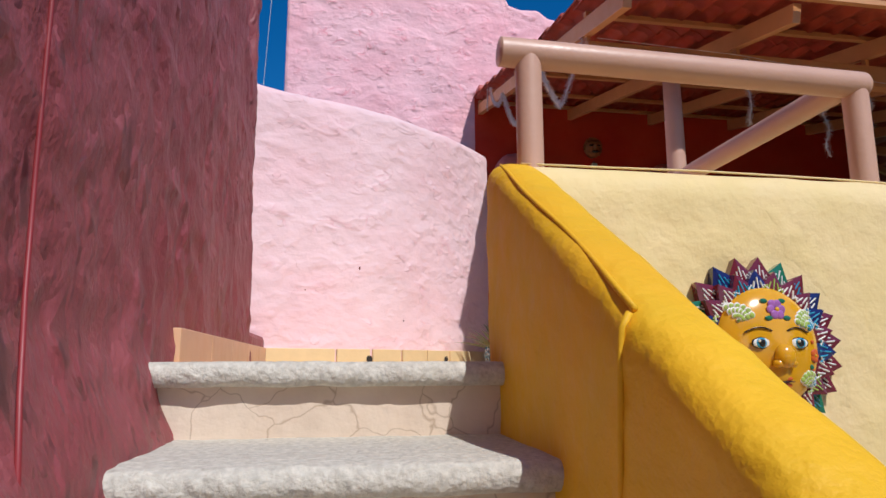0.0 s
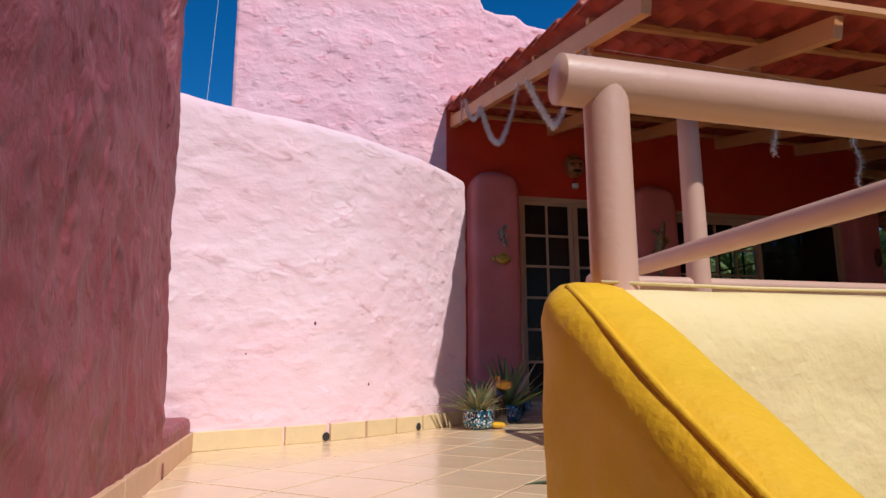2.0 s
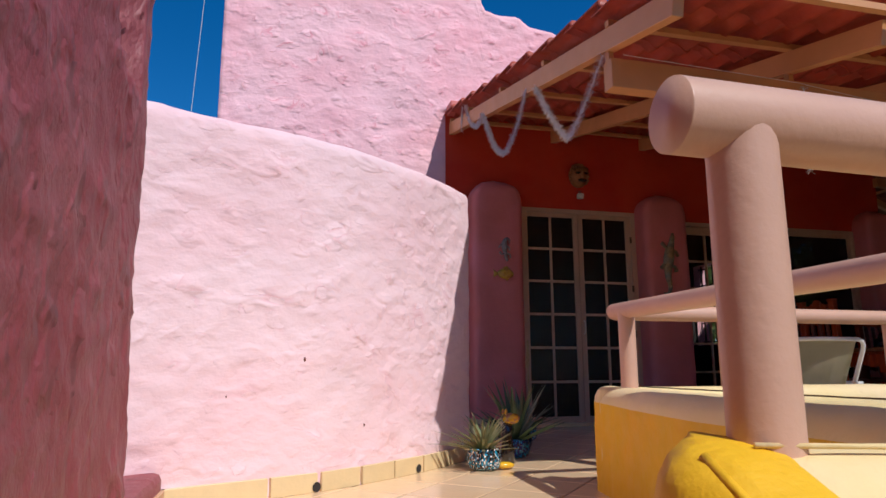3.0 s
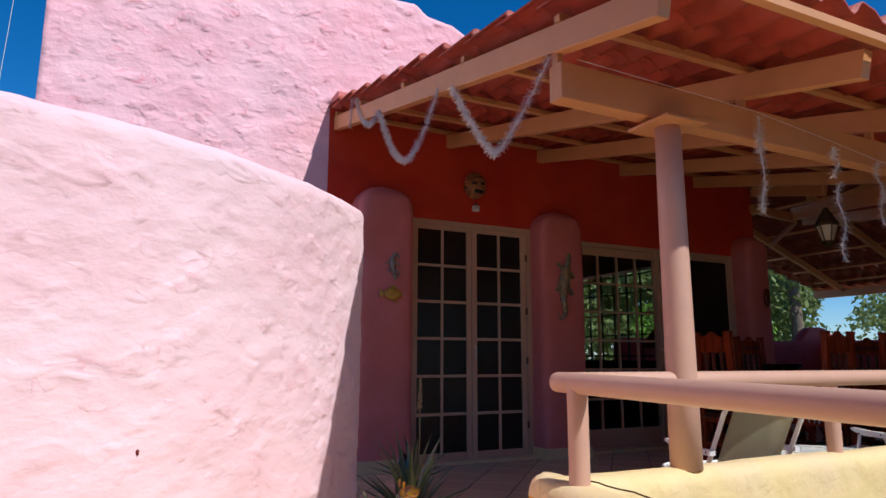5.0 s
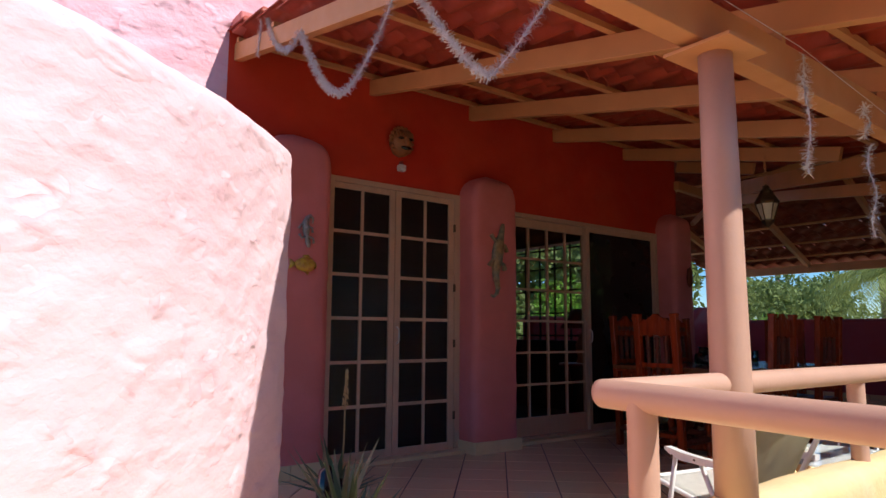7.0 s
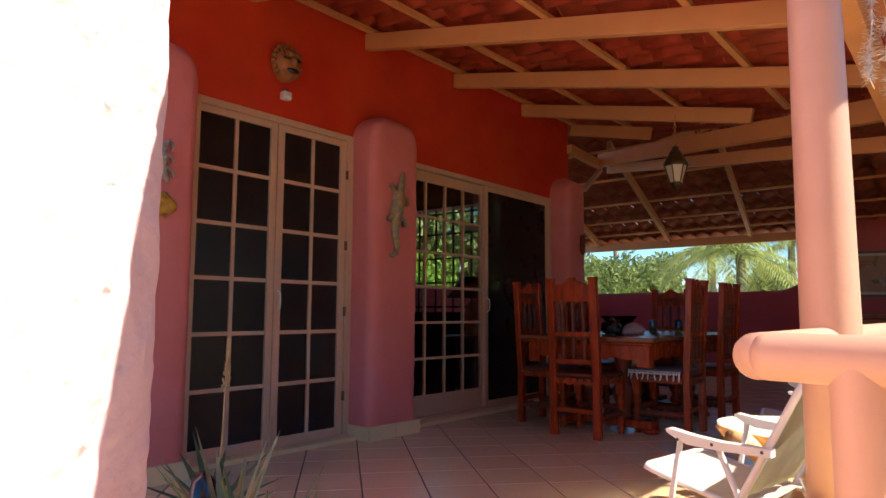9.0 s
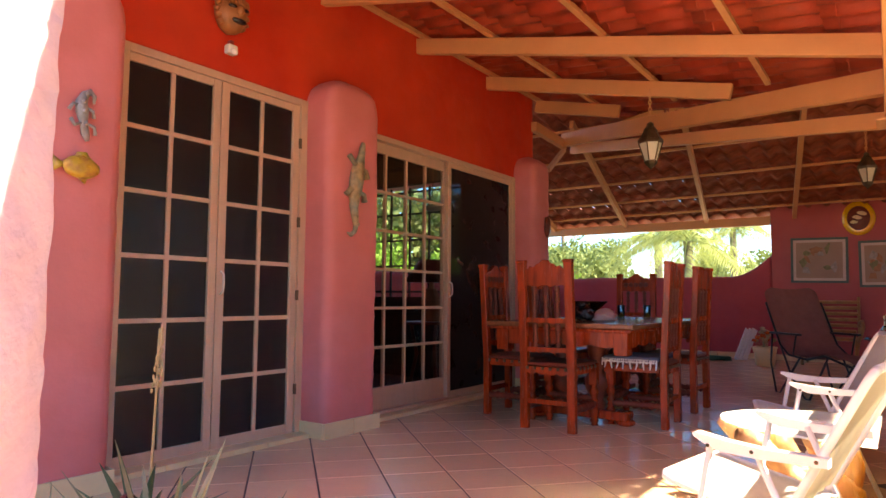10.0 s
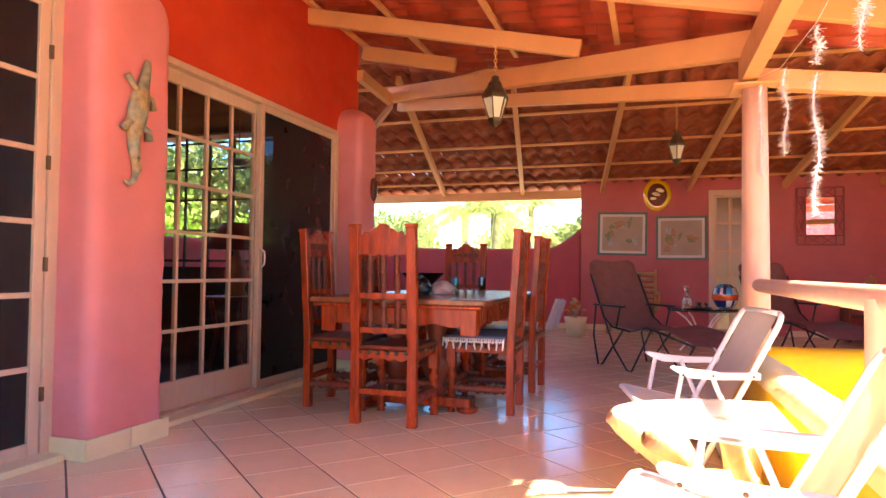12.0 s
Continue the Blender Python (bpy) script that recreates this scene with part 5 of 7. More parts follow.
# ---- folding chairs and glass table ----
def folding_chair(m, label, top, cloth_mat, cloth_label):
    c = thing("folding_chair", label, "chair", m, "white folding chairs by the parapet")
    w = 0.25

    def back_y(z):
        return -0.137 - (z - 0.50) * 0.53

    for s in (-1, 1):
        x = s * w
        part("back_tube", sweep([(x, back_y(0.012), 0.012), (x, back_y(0.3), 0.30), (x, back_y(top - 0.06), top - 0.06), (x - s * 0.006, back_y(top - 0.03), top - 0.03), (x - s * 0.022, back_y(top - 0.008), top - 0.008), (x - s * 0.05, back_y(top), top)], 0.0125, 10), M["white"], c, smooth=True)
        part("rear_leg", sweep([(x * 0.95, -0.17, 0.012), (x * 1.02, 0.03, 0.50)], 0.011, 8), M["white"], c, smooth=True)
        part("front_leg", sweep([(x * 1.06, 0.25, 0.012), (x * 1.06, 0.155, 0.50)], 0.011, 8), M["white"], c, smooth=True)
        out = [(-0.165, 0.0), (0.02, -0.004), (0.12, 0.0), (0.165, 0.016), (0.198, 0.034), (0.202, 0.044), (0.19, 0.048), (0.10, 0.034), (0.0, 0.026), (-0.165, 0.026)]
        part("armrest", prism(out, 0.036, pose(x * 1.08 + 0.018, 0, 0.487, 0, 0, 90)), M["white"], c)
        for y in (0.155, 0.03, -0.137):
            part("rivet", lathe([(0.0, 0.0), (0.006, 0.0), (0.004, 0.003)], 8, None, (x * 1.08 + s * 0.0185, y, 0.500), (s, 0, 0)), M["brass"], c)
    part("top_bar", sweep([(-w + 0.05, back_y(top), top), (0, back_y(top) - 0.004, top + 0.003), (w - 0.05, back_y(top), top)], 0.0125, 10), M["white"], c, smooth=True)
    part("seat_frame", sweep([(-w + 0.025, -0.06, 0.285), (-w + 0.025, 0.29, 0.358), (-w + 0.035, 0.325, 0.365), (-w + 0.07, 0.34, 0.368), (w - 0.07, 0.34, 0.368), (w - 0.035, 0.325, 0.365), (w - 0.025, 0.29, 0.358), (w - 0.025, -0.06, 0.285)], 0.0115, 8), M["white"], c, smooth=True)
    bm = bmesh.new()
    rows = []
    for k in range(9):
        t = k / 8
        rows.append([bm.verts.new((-w + 0.035 + (2 * w - 0.07) * q / 6, -0.05 + 0.385 * t, 0.296 + 0.078 * t - 0.012 * math.sin(q / 6 * math.pi))) for q in range(7)])
    for a, b in zip(rows, rows[1:]):
        for q in range(6):
            bm.faces.new((a[q], a[q + 1], b[q + 1], b[q]))
    bmesh.ops.solidify(bm, geom=bm.faces[:], thickness=0.004)
    part("seat", bm, M["white_cloth"], c, "white woven seat", True)
    bm = bmesh.new()
    rows = []
    for k in range(15):
        t = k / 14
        z = 0.33 + (top + 0.006 - 0.33) * t
        hw = w - 0.055
        rows.append([bm.verts.new((-hw + 2 * hw * q / 12, back_y(z) + 0.002 - 0.014 * math.sin(q / 12 * math.pi) * math.sin(t * math.pi) + 0.005 * (1 - t) * math.sin(q * 1.9 + 2 * t), z)) for q in range(13)])
    for a, b in zip(rows, rows[1:]):
        for q in range(12):
            bm.faces.new((a[q], a[q + 1], b[q + 1], b[q]))
    bmesh.ops.solidify(bm, geom=bm.faces[:], thickness=0.003)
    part("backrest", bm, M[cloth_mat], c, cloth_label, True)
    return c


folding_chair(pose(3.313, 4.634, 0, 0, 0, -9), "white metal folding chair with a greenish sling back beside the parapet", 0.752, "mesh_cloth", "greenish sling backrest")
folding_chair(pose(4.92, 4.67, 0, 0, 0, 12), "white metal folding chair with a greyish sling back beside the column", 0.765, "mesh_grey", "greyish mauve sling backrest")

gt = thing("side_table", "low glass side table on twisted pale driftwood roots", "table")
out = [(3.78, 4.43)] + [(4.16 + 0.38 * math.cos(a), 4.43 + 0.60 * math.sin(a)) for a in [math.pi - k * math.pi / 30 for k in range(31)]]
bm = bmesh.new()
lo = [bm.verts.new((x, y, 0.412)) for x, y in out[1:]]
hi = [bm.verts.new((x, y, 0.421)) for x, y in out[1:]]
bm.faces.new(lo)
bm.faces.new(hi[::-1])
for k in range(len(lo)):
    bm.faces.new((lo[k], hi[k], hi[(k + 1) % len(lo)], lo[(k + 1) % len(lo)]))
top_pane = part("glass_top", bm, [M["dust_glare"]], gt, "thick greenish clear glass top")
top_pane.visible_shadow = False
rnd = random.Random(3)
for k, (ax, ay, bx, by, r) in enumerate(((-0.06, 0.05, -0.30, 0.30, 0.055), (0.06, 0.06, 0.22, 0.36, 0.06), (0.08, -0.04, 0.31, 0.02, 0.055), (-0.07, -0.02, -0.33, 0.02, 0.05), (0.0, 0.08, -0.02, 0.42, 0.05))):
    pts, rad = [], []
    for q in range(9):
        t = q / 8
        sw = 0.05 * math.sin(t * 5 + k)
        pts.append((4.19 + ax + (bx - ax) * t ** 1.4 + sw * 0.5, 4.68 + ay + (by - ay) * t ** 1.4 - 0.08 + sw * 0.4, 0.03 + 0.378 * t))
        rad.append(r * (1.25 - 0.5 * t + 0.25 * math.sin(t * 7 + k * 2)))
    bm = sweep(pts, rad, 12)
    for v in bm.verts:
        v.co += Vector((1, 1, 0)) * 0.012 * noise.noise(v.co * 14)
        v.co.z = min(v.co.z, 0.411)
    part("root_limb", bm, M["root"], gt, smooth=True)
bm = blob((4.19, 4.66, 0.10), (0.20, 0.17, 0.12), None, 3, 0.5, 7.0)
for v in bm.verts:
    v.co.z = max(0.0, v.co.z)
part("root_base", bm, M["root"], gt, smooth=True)


# ---- far seating ----
def lounger(m, label):
    c = thing("lounge_chair", label, "lounge chair", m, "maroon lounge chairs")
    line = [(0.72, 1.08), (0.70, 1.0), (0.57, 0.74), (0.43, 0.50), (0.30, 0.42), (0.0, 0.40), (-0.25, 0.46), (-0.55, 0.42), (-0.85, 0.34)]
    bm = bmesh.new()
    rows = []
    for k in range(len(line) * 4 - 3):
        i, f = min(k // 4, len(line) - 2), (k - 4 * min(k // 4, len(line) - 2)) / 4
        y = line[i][0] + (line[i + 1][0] - line[i][0]) * f
        z = line[i][1] + (line[i + 1][1] - line[i][1]) * f
        ww = 0.29 * math.sqrt(max(0.0, 1 - (1 - min(1.0, (k + 1) / 5)) ** 2)) ** 0.7
        rows.append([bm.verts.new((-ww + 2 * ww * q / 6, y, z - 0.02 * math.sin(q / 6 * math.pi))) for q in range(7)])
    for a, b in zip(rows, rows[1:]):
        for q in range(6):
            bm.faces.new((a[q], a[q + 1], b[q + 1], b[q]))
    bmesh.ops.solidify(bm, geom=bm.faces[:], thickness=0.008)
    part("sling", bm, M["sling"], c, "faded maroon sling cloth", True)
    for s in (-1, 1):
        x = s * 0.30
        part("side_tube", sweep([(x, 0.66, 0.92), (x, 0.55, 0.72), (x, 0.42, 0.49), (x, 0.28, 0.405), (x, 0.0, 0.385)], 0.011, 8), M["black"], c, smooth=True)
        part("footrest_tube", sweep([(x, 0.0, 0.385), (x, -0.25, 0.44), (x, -0.84, 0.33)], 0.011, 8), M["black"], c, smooth=True)
        part("leg", sweep([(x, 0.42, 0.49), (x, 0.25, 0.20), (x, 0.05, 0.012), (x, -0.02, 0.012), (x, -0.30, 0.42)], 0.010, 8), M["black"], c, smooth=True)
        part("leg", sweep([(x, 0.56, 0.62), (x, 0.60, 0.30), (x, 0.52, 0.012), (x, 0.45, 0.02), (x, 0.10, 0.40)], 0.010, 8), M["black"], c, smooth=True)
        part("armrest", box((x - 0.025, 0.10, 0.60), (x + 0.025, 0.58, 0.622), 0.008), M["black"], c)
        part("arm_post", sweep([(x, 0.16, 0.60), (x, 0.22, 0.40)], 0.009, 8), M["black"], c, smooth=True)
    return c


lounger(pose(8.20, 4.86, 0, 0, 0, -51), "folding lounge chair of faded maroon sling cloth on black steel tube")
lounger(pose(9.5, 3.38, 0, 0, 0, -66), "folding lounge chair of faded maroon sling cloth beside the end wall")

# bentwood armchair against the end wall
wc = thing("bentwood_chair", "yellow-brown bentwood armchair with slatted back by the end wall", "armchair", pose(11.95, 5.22, 0, 0, 0, 90))
for k in range(6):
    z = 0.50 + 0.085 * k
    part("slat", sweep([(-0.32 - 0.01 * k, -0.22 - 0.02 * k, z), (-0.15, -0.30 - 0.02 * k, z), (0.15, -0.30 - 0.02 * k, z), (0.32 + 0.01 * k, -0.22 - 0.02 * k, z)], 0.026, 8), M["wicker"], wc, smooth=True)
for x in (-0.36, 0.36):
    part("back_post", sweep([(x * 0.85, -0.22, 0.02), (x, -0.24, 0.45), (x, -0.34, 1.0)], 0.020, 8), M["wicker"], wc, smooth=True)
    part("arm_hoop", sweep([(x, -0.26, 0.62), (x * 1.15, 0.10, 0.66), (x * 1.2, 0.30, 0.58), (x * 1.1, 0.32, 0.44), (x, 0.20, 0.38)], 0.024, 8), M["wicker"], wc, smooth=True)
    part("front_leg", sweep([(x * 0.9, 0.25, 0.02), (x * 0.95, 0.22, 0.40)], 0.020, 8), M["wicker"], wc, smooth=True)
for k in range(7):
    part("seat_slat", sweep([(-0.34, -0.22 + 0.08 * k, 0.40), (0.34, -0.22 + 0.08 * k, 0.40)], 0.020, 8), M["wicker"], wc, smooth=True)

# round wire table with its ornaments
rt = thing("wire_table", "round glass-topped table on curled white wire legs", "table", pose(10.15, 4.32, 0))
part("tabletop", lathe([(0.0, 0.505), (0.40, 0.505), (0.405, 0.512), (0.40, 0.52), (0.0, 0.52)], 36), M["glass"], rt, smooth=False)
part("rim", sweep([(0.40 * math.cos(k * math.tau / 24), 0.40 * math.sin(k * math.tau / 24), 0.495) for k in range(25)], 0.010, 6), M["black"], rt, smooth=True)
for k in range(4):
    a = k * math.pi / 2 + 0.5
    ca, sa = math.cos(a), math.sin(a)
    part("wire_leg", sweep([(0.36 * ca, 0.36 * sa, 0.49), (0.22 * ca, 0.22 * sa, 0.40), (0.10 * ca, 0.10 * sa, 0.26), (0.18 * ca, 0.18 * sa, 0.12), (0.30 * ca, 0.30 * sa, 0.012)], 0.011, 8), M["white"], rt, smooth=True)
b = thing("glass_decanter", "cut-glass decanter with a stopper on the wire table", "decanter", pose(10.0, 4.50, 0.521))
part("body", lathe([(0.05, 0), (0.06, 0.02), (0.055, 0.10), (0.022, 0.14), (0.02, 0.19), (0.028, 0.20)], 8), M["glass"], b)
part("stopper", lathe([(0.015, 0.201), (0.03, 0.22), (0.028, 0.25), (0.0, 0.265)], 8), M["glass"], b)
tr = thing("glass_ornaments", "small dark glass cups on a tray on the wire table", "cups", pose(10.04, 4.34, 0.521))
part("tray", lathe([(0.0, 0.0), (0.12, 0.0), (0.13, 0.012), (0.12, 0.006), (0.0, 0.005)], 24), M["black"], tr, smooth=True)
for x, y in ((0.04, 0.03), (-0.05, 0.02), (0.0, -0.06)):
    part("cup", lathe([(0.02, 0.006), (0.03, 0.07), (0.026, 0.07), (0.0, 0.012)], 12, None, (x, y, 0)), M["glass"], tr, smooth=True)
bm = bmesh.new()
lathe([(0.05, 0.0), (0.10, 0.02), (0.145, 0.10), (0.15, 0.17), (0.12, 0.25), (0.06, 0.29), (0.0, 0.295)], 24, bm, (10.16, 4.06, 0.521))
for f in bm.faces:
    c = f.calc_center_median()
    v = noise.noise(c * 17)
    f.material_index = 1 if 0.62 < c.z < 0.67 else (2 if v > 0.12 else (3 if v < -0.2 else 0))
tagged(part("ceramic_ball_vase", bm, [M["navy"], M["orange"], M["gwhite"], M["turq"]], smooth=True), "round blue ceramic vase with a red band on the table", "vase")

bk = thing("flower_pot", "pale pot with dry orange flowers by the end wall", "flower pot", pose(11.35, 5.98, 0))
part("pot", lathe([(0.10, 0), (0.13, 0.02), (0.15, 0.20), (0.17, 0.28), (0.15, 0.28), (0.12, 0.20), (0.0, 0.20)], 20), M["skirt"], bk, smooth=True)
rnd = random.Random(8)
for k in range(24):
    a, r = rnd.uniform(0, math.tau), rnd.uniform(0, 0.15)
    h = 0.34 + rnd.uniform(0, 0.20)
    part("stem", sweep([(r * 0.4 * math.cos(a), r * 0.4 * math.sin(a), 0.19), (r * math.cos(a), r * math.sin(a), h)], 0.004, 5), M["aloe"], bk)
    part("flower", blob((r * math.cos(a), r * math.sin(a), h), (0.032, 0.032, 0.026), None, 2, 0.5, k), M["orange" if k % 3 == 0 else "straw"], bk)
bd = thing("folded_boards", "white folding boards leaning on the garden wall", "boards", pose(12.28, 6.55, 0))
for k in range(3):
    part("board", bar((0.0 - 0.05 * k, -0.12 + 0.05 * k, 0.0), (0.20 - 0.03 * k, -0.26 + 0.05 * k, 0.48), 0.02, 0.10, None, 0.004), M["white"], bd)
tagged(part("garden_hose", sweep([(12.0 + (0.16 + 0.012 * (k % 7)) * math.cos(k * 0.5), 6.85 + (0.24 + 0.015 * (k % 5)) * math.sin(k * 0.5), 0.014 + 0.010 * (k // 13)) for k in range(60)], 0.011, 7), M["hose"], smooth=True),
       "coiled green garden hose on the floor by the garden wall", "hose")
cb = thing("low_cabinet", "low dark wooden shelf cabinet against the end wall", "cabinet", pose(12.30, 1.85, 0))
part("side", box((-0.22, -0.42, 0), (0.25, -0.39, 0.62), 0.003), M["wood_dark"], cb)
part("side", box((-0.22, 0.39, 0), (0.25, 0.42, 0.62), 0.003), M["wood_dark"], cb)
for z in (0.08, 0.34, 0.62):
    part("shelf", box((-0.23, -0.43, z), (0.26, 0.43, z + 0.025), 0.003), M["wood_dark"], cb)
tagged(part("clay_figure", lathe([(0.06, 0), (0.07, 0.05), (0.05, 0.14), (0.075, 0.19), (0.06, 0.26), (0.0, 0.30)], 16, None, (12.28, 1.95, 0.646)), M["terracotta"], smooth=True), "small terracotta figure on the low cabinet", "figure")


# ---- pictures on the end wall ----
def picture(y0, y1, z0, z1, seed, label, tilt):
    p = thing("framed_picture", label, "picture", pose(FAR_X - 0.03, (y0 + y1) / 2, (z0 + z1) / 2, tilt, 0, 0), "framed pictures on the end wall")
    w, h = (y1 - y0) / 2, (z1 - z0) / 2
    for a, b, c, d in ((-w, w, h - 0.035, h), (-w, w, -h, -h + 0.035), (-w, -w + 0.035, -h + 0.035, h - 0.035), (w - 0.035, w, -h + 0.035, h - 0.035)):
        part("frame_bar", box((-0.005, a, c), (0.028, b, d), 0.003), M["teal"], p)
    part("mat_board", box((0.008, -w + 0.035, -h + 0.035), (0.02, w - 0.035, h - 0.035)), M["mat_board"], p, "buff mat board")
    part("print", box((0.004, -w + 0.075, -h + 0.075), (0.007, w - 0.075, h - 0.075)), M["paper"], p)
    rnd = random.Random(seed)
    tones = ("olive_print", "rust_print", "grey_print")
    for k in range(12):
        a = rnd.uniform(-0.5, 0.5) + (1.57 if k % 2 else 0.4)
        y, z = rnd.uniform(-w + 0.16, w - 0.16), rnd.uniform(-h + 0.15, h - 0.15)
        ln = rnd.uniform(0.05, 0.10)
        bm = sweep([(0.003, y - ln * math.cos(a), z - ln * math.sin(a)), (0.003, y + 0.02, z), (0.003, y + ln * math.cos(a), z + ln * math.sin(a))], [0.004, rnd.uniform(0.03, 0.07), 0.006], 8)
        for v in bm.verts:
            v.co.x = 0.003 + (v.co.x - 0.003) * 0.04
        part("painted_shape", bm, M[tones[k % 3] if seed == 1 else tones[(k + 1) % 3 if k % 4 else 1]], p)



picture(4.98, 5.76, 1.22, 1.925, 1, "framed faded print with green and brown shapes", 1.0)
picture(4.085, 4.85, 1.15, 1.85, 2, "framed faded print with yellow and red shapes", 0.0)
ov = thing("oval_plaque", "oval yellow plaque with a dark carved relief", "plaque", pose(FAR_X - 0.002, 4.83, 2.197))
bm = lathe([(0.0, 0.03), (0.15, 0.03), (0.17, 0.028), (0.215, 0.022), (0.22, 0.0)], 36, None, (0, 0, 0), (-1, 0, 0))
for v in bm.verts:
    v.co.z *= 1.2
part("rim", bm, M["gyellow"], ov, smooth=True)
bm = lathe([(0.0, 0.036), (0.14, 0.034), (0.155, 0.028)], 30, None, (0, 0, 0), (-1, 0, 0))
for v in bm.verts:
    v.co.z *= 1.22
part("field", bm, M["wood_dark"], ov, smooth=True)
bm = bmesh.new()
for k in range(5):
    blob((-0.036, -0.06 + 0.03 * k, 0.06 - 0.03 * k + 0.05 * (k % 2)), (0.008, 0.05, 0.025), bm, 2, 0.3, k)
part("relief", bm, M["skirt"], ov, smooth=True)
mr = thing("iron_mirror", "mirror in a red wrought-iron lattice frame", "mirror", pose(FAR_X - 0.03, 2.514, 1.815))
part("glass", box((0.004, -0.20, -0.29), (0.012, 0.20, 0.29)), M["mirror"], mr, "mirror glass")
for y in (-0.31, -0.20, 0.20, 0.31):
    part("upright", box((-0.012, y - 0.012, -0.43), (0.012, y + 0.012, 0.43), 0.002), M["iron_red"], mr)
for z in (-0.43, -0.29, 0.29, 0.43):
    part("cross_bar", box((-0.011, -0.31, z - 0.012), (0.011, 0.31, z + 0.012), 0.002), M["iron_red"], mr)
for z0, z1 in ((-0.43, -0.29), (0.29, 0.43)):
    for y0, y1 in ((-0.2, 0.0), (0.0, 0.2)):
        part("lattice_bar", sweep([(0, y0, z0), (0, y1, z1)], 0.007, 6), M["iron_red"], mr)
        part("lattice_bar", sweep([(0, y1, z0), (0, y0, z1)], 0.007, 6), M["iron_red"], mr)
for y0, y1 in ((-0.31, -0.20), (0.20, 0.31)):
    for z0, z1 in ((-0.29, 0.0), (0.0, 0.29)):
        part("lattice_bar", sweep([(0, y0, z0), (0, y1, z1)], 0.007, 6), M["iron_red"], mr)
        part("lattice_bar", sweep([(0, y1, z0), (0, y0, z1)], 0.007, 6), M["iron_red"], mr)


# ---- hanging lanterns ----
def lantern(x, y, zb, ztop, scale=1.0):
    l = thing("hanging_lantern", "hexagonal aged-brass lantern with frosted panes on a chain", "lantern", pose(x, y, zb), "hanging lanterns")
    k = scale
    part("base", lathe([(0.0, -0.03 * k), (0.02 * k, -0.01 * k), (0.05 * k, 0.02 * k), (0.06 * k, 0.04 * k), (0.05 * k, 0.05 * k)], 6), M["brass"], l)
    part("lower_panes", lathe([(0.05 * k, 0.05 * k), (0.095 * k, 0.20 * k)], 6), M["lamp_glass"], l)
    part("belt", lathe([(0.09 * k, 0.195 * k), (0.108 * k, 0.20 * k), (0.108 * k, 0.225 * k), (0.09 * k, 0.23 * k)], 6), M["brass"], l)
    for q in range(6):
        a = q * math.tau / 6
        part("corner_bar", sweep([(0.053 * k * math.cos(a), 0.053 * k * math.sin(a), 0.05 * k), (0.099 * k * math.cos(a), 0.099 * k * math.sin(a), 0.20 * k)], 0.006 * k, 6), M["brass"], l)
    part("roof", lathe([(0.105 * k, 0.225 * k), (0.06 * k, 0.30 * k), (0.055 * k, 0.32 * k), (0.03 * k, 0.35 * k), (0.03 * k, 0.37 * k), (0.0, 0.39 * k)], 6), M["brass"], l)
    z, i = 0.385 * k, 0
    while z < ztop - zb:
        bm = bmesh.new()
        ring = [(0.012 * math.cos(q * math.tau / 8), 0, 0.02 * math.sin(q * math.tau / 8) + z + 0.018) for q in range(9)]
        if i % 2:
            ring = [(0, a, c) for a, _, c in ring]
        part("chain_link", sweep(ring, 0.0035, 5, bm, False), M["peach"], l)
        z += 0.031
        i += 1


lantern(6.475, 6.05, 2.075, 2.72)
lantern(9.99, 4.615, 2.28, 3.0, 1.05)


# ---- wall ornaments ----
def lizard(name, path, radii, legs, y, material, label, category):
    bm = sweep([(x, y, z) for x, z in path], radii, 12)
    for v in bm.verts:
        v.co.y = y + (v.co.y - y) * 0.75
    for (x0, z0), (x1, z1), (x2, z2), r in legs:
        sweep([(x0, y, z0), (x1, y - 0.01, z1), (x2, y, z2)], [r, r * 0.85, r * 1.1], 8, bm)
    for x, z in path[2:-3]:
        blob((x, y - 0.024, z), (0.008, 0.012, 0.012), bm, 1)
    return tagged(part(name, bm, material, smooth=True), label, category)


lizard("crocodile_ornament", [(4.400, 2.045), (4.392, 2.00), (4.380, 1.945), (4.366, 1.90), (4.350, 1.84), (4.335, 1.77), (4.325, 1.70), (4.315, 1.64), (4.312, 1.57), (4.325, 1.50), (4.335, 1.45), (4.322, 1.40), (4.285, 1.372), (4.25, 1.385)],
       [0.016, 0.026, 0.030, 0.040, 0.056, 0.060, 0.056, 0.044, 0.036, 0.029, 0.024, 0.019, 0.015, 0.008],
       [((4.35, 1.86), (4.295, 1.885), (4.255, 1.935), 0.018), ((4.37, 1.86), (4.42, 1.84), (4.445, 1.79), 0.018), ((4.32, 1.69), (4.26, 1.69), (4.235, 1.65), 0.021), ((4.34, 1.69), (4.40, 1.665), (4.42, 1.62), 0.021)],
       7.462, M["gator"], "brown and green clay crocodile hung on a pilaster", "wall ornament")
lizard("lizard_ornament", [(2.475, 1.665), (2.465, 1.70), (2.455, 1.745), (2.445, 1.80), (2.44, 1.845), (2.455, 1.885), (2.48, 1.905), (2.50, 1.885), (2.497, 1.85)],
       [0.010, 0.020, 0.018, 0.030, 0.028, 0.020, 0.014, 0.010, 0.006],
       [((2.45, 1.75), (2.41, 1.73), (2.395, 1.76), 0.009), ((2.46, 1.75), (2.50, 1.735), (2.51, 1.70), 0.009), ((2.445, 1.83), (2.40, 1.83), (2.385, 1.80), 0.009), ((2.45, 1.83), (2.49, 1.81), (2.50, 1.78), 0.009)],
       7.466, M["lizard"], "grey glazed clay lizard hung on a pilaster", "wall ornament")
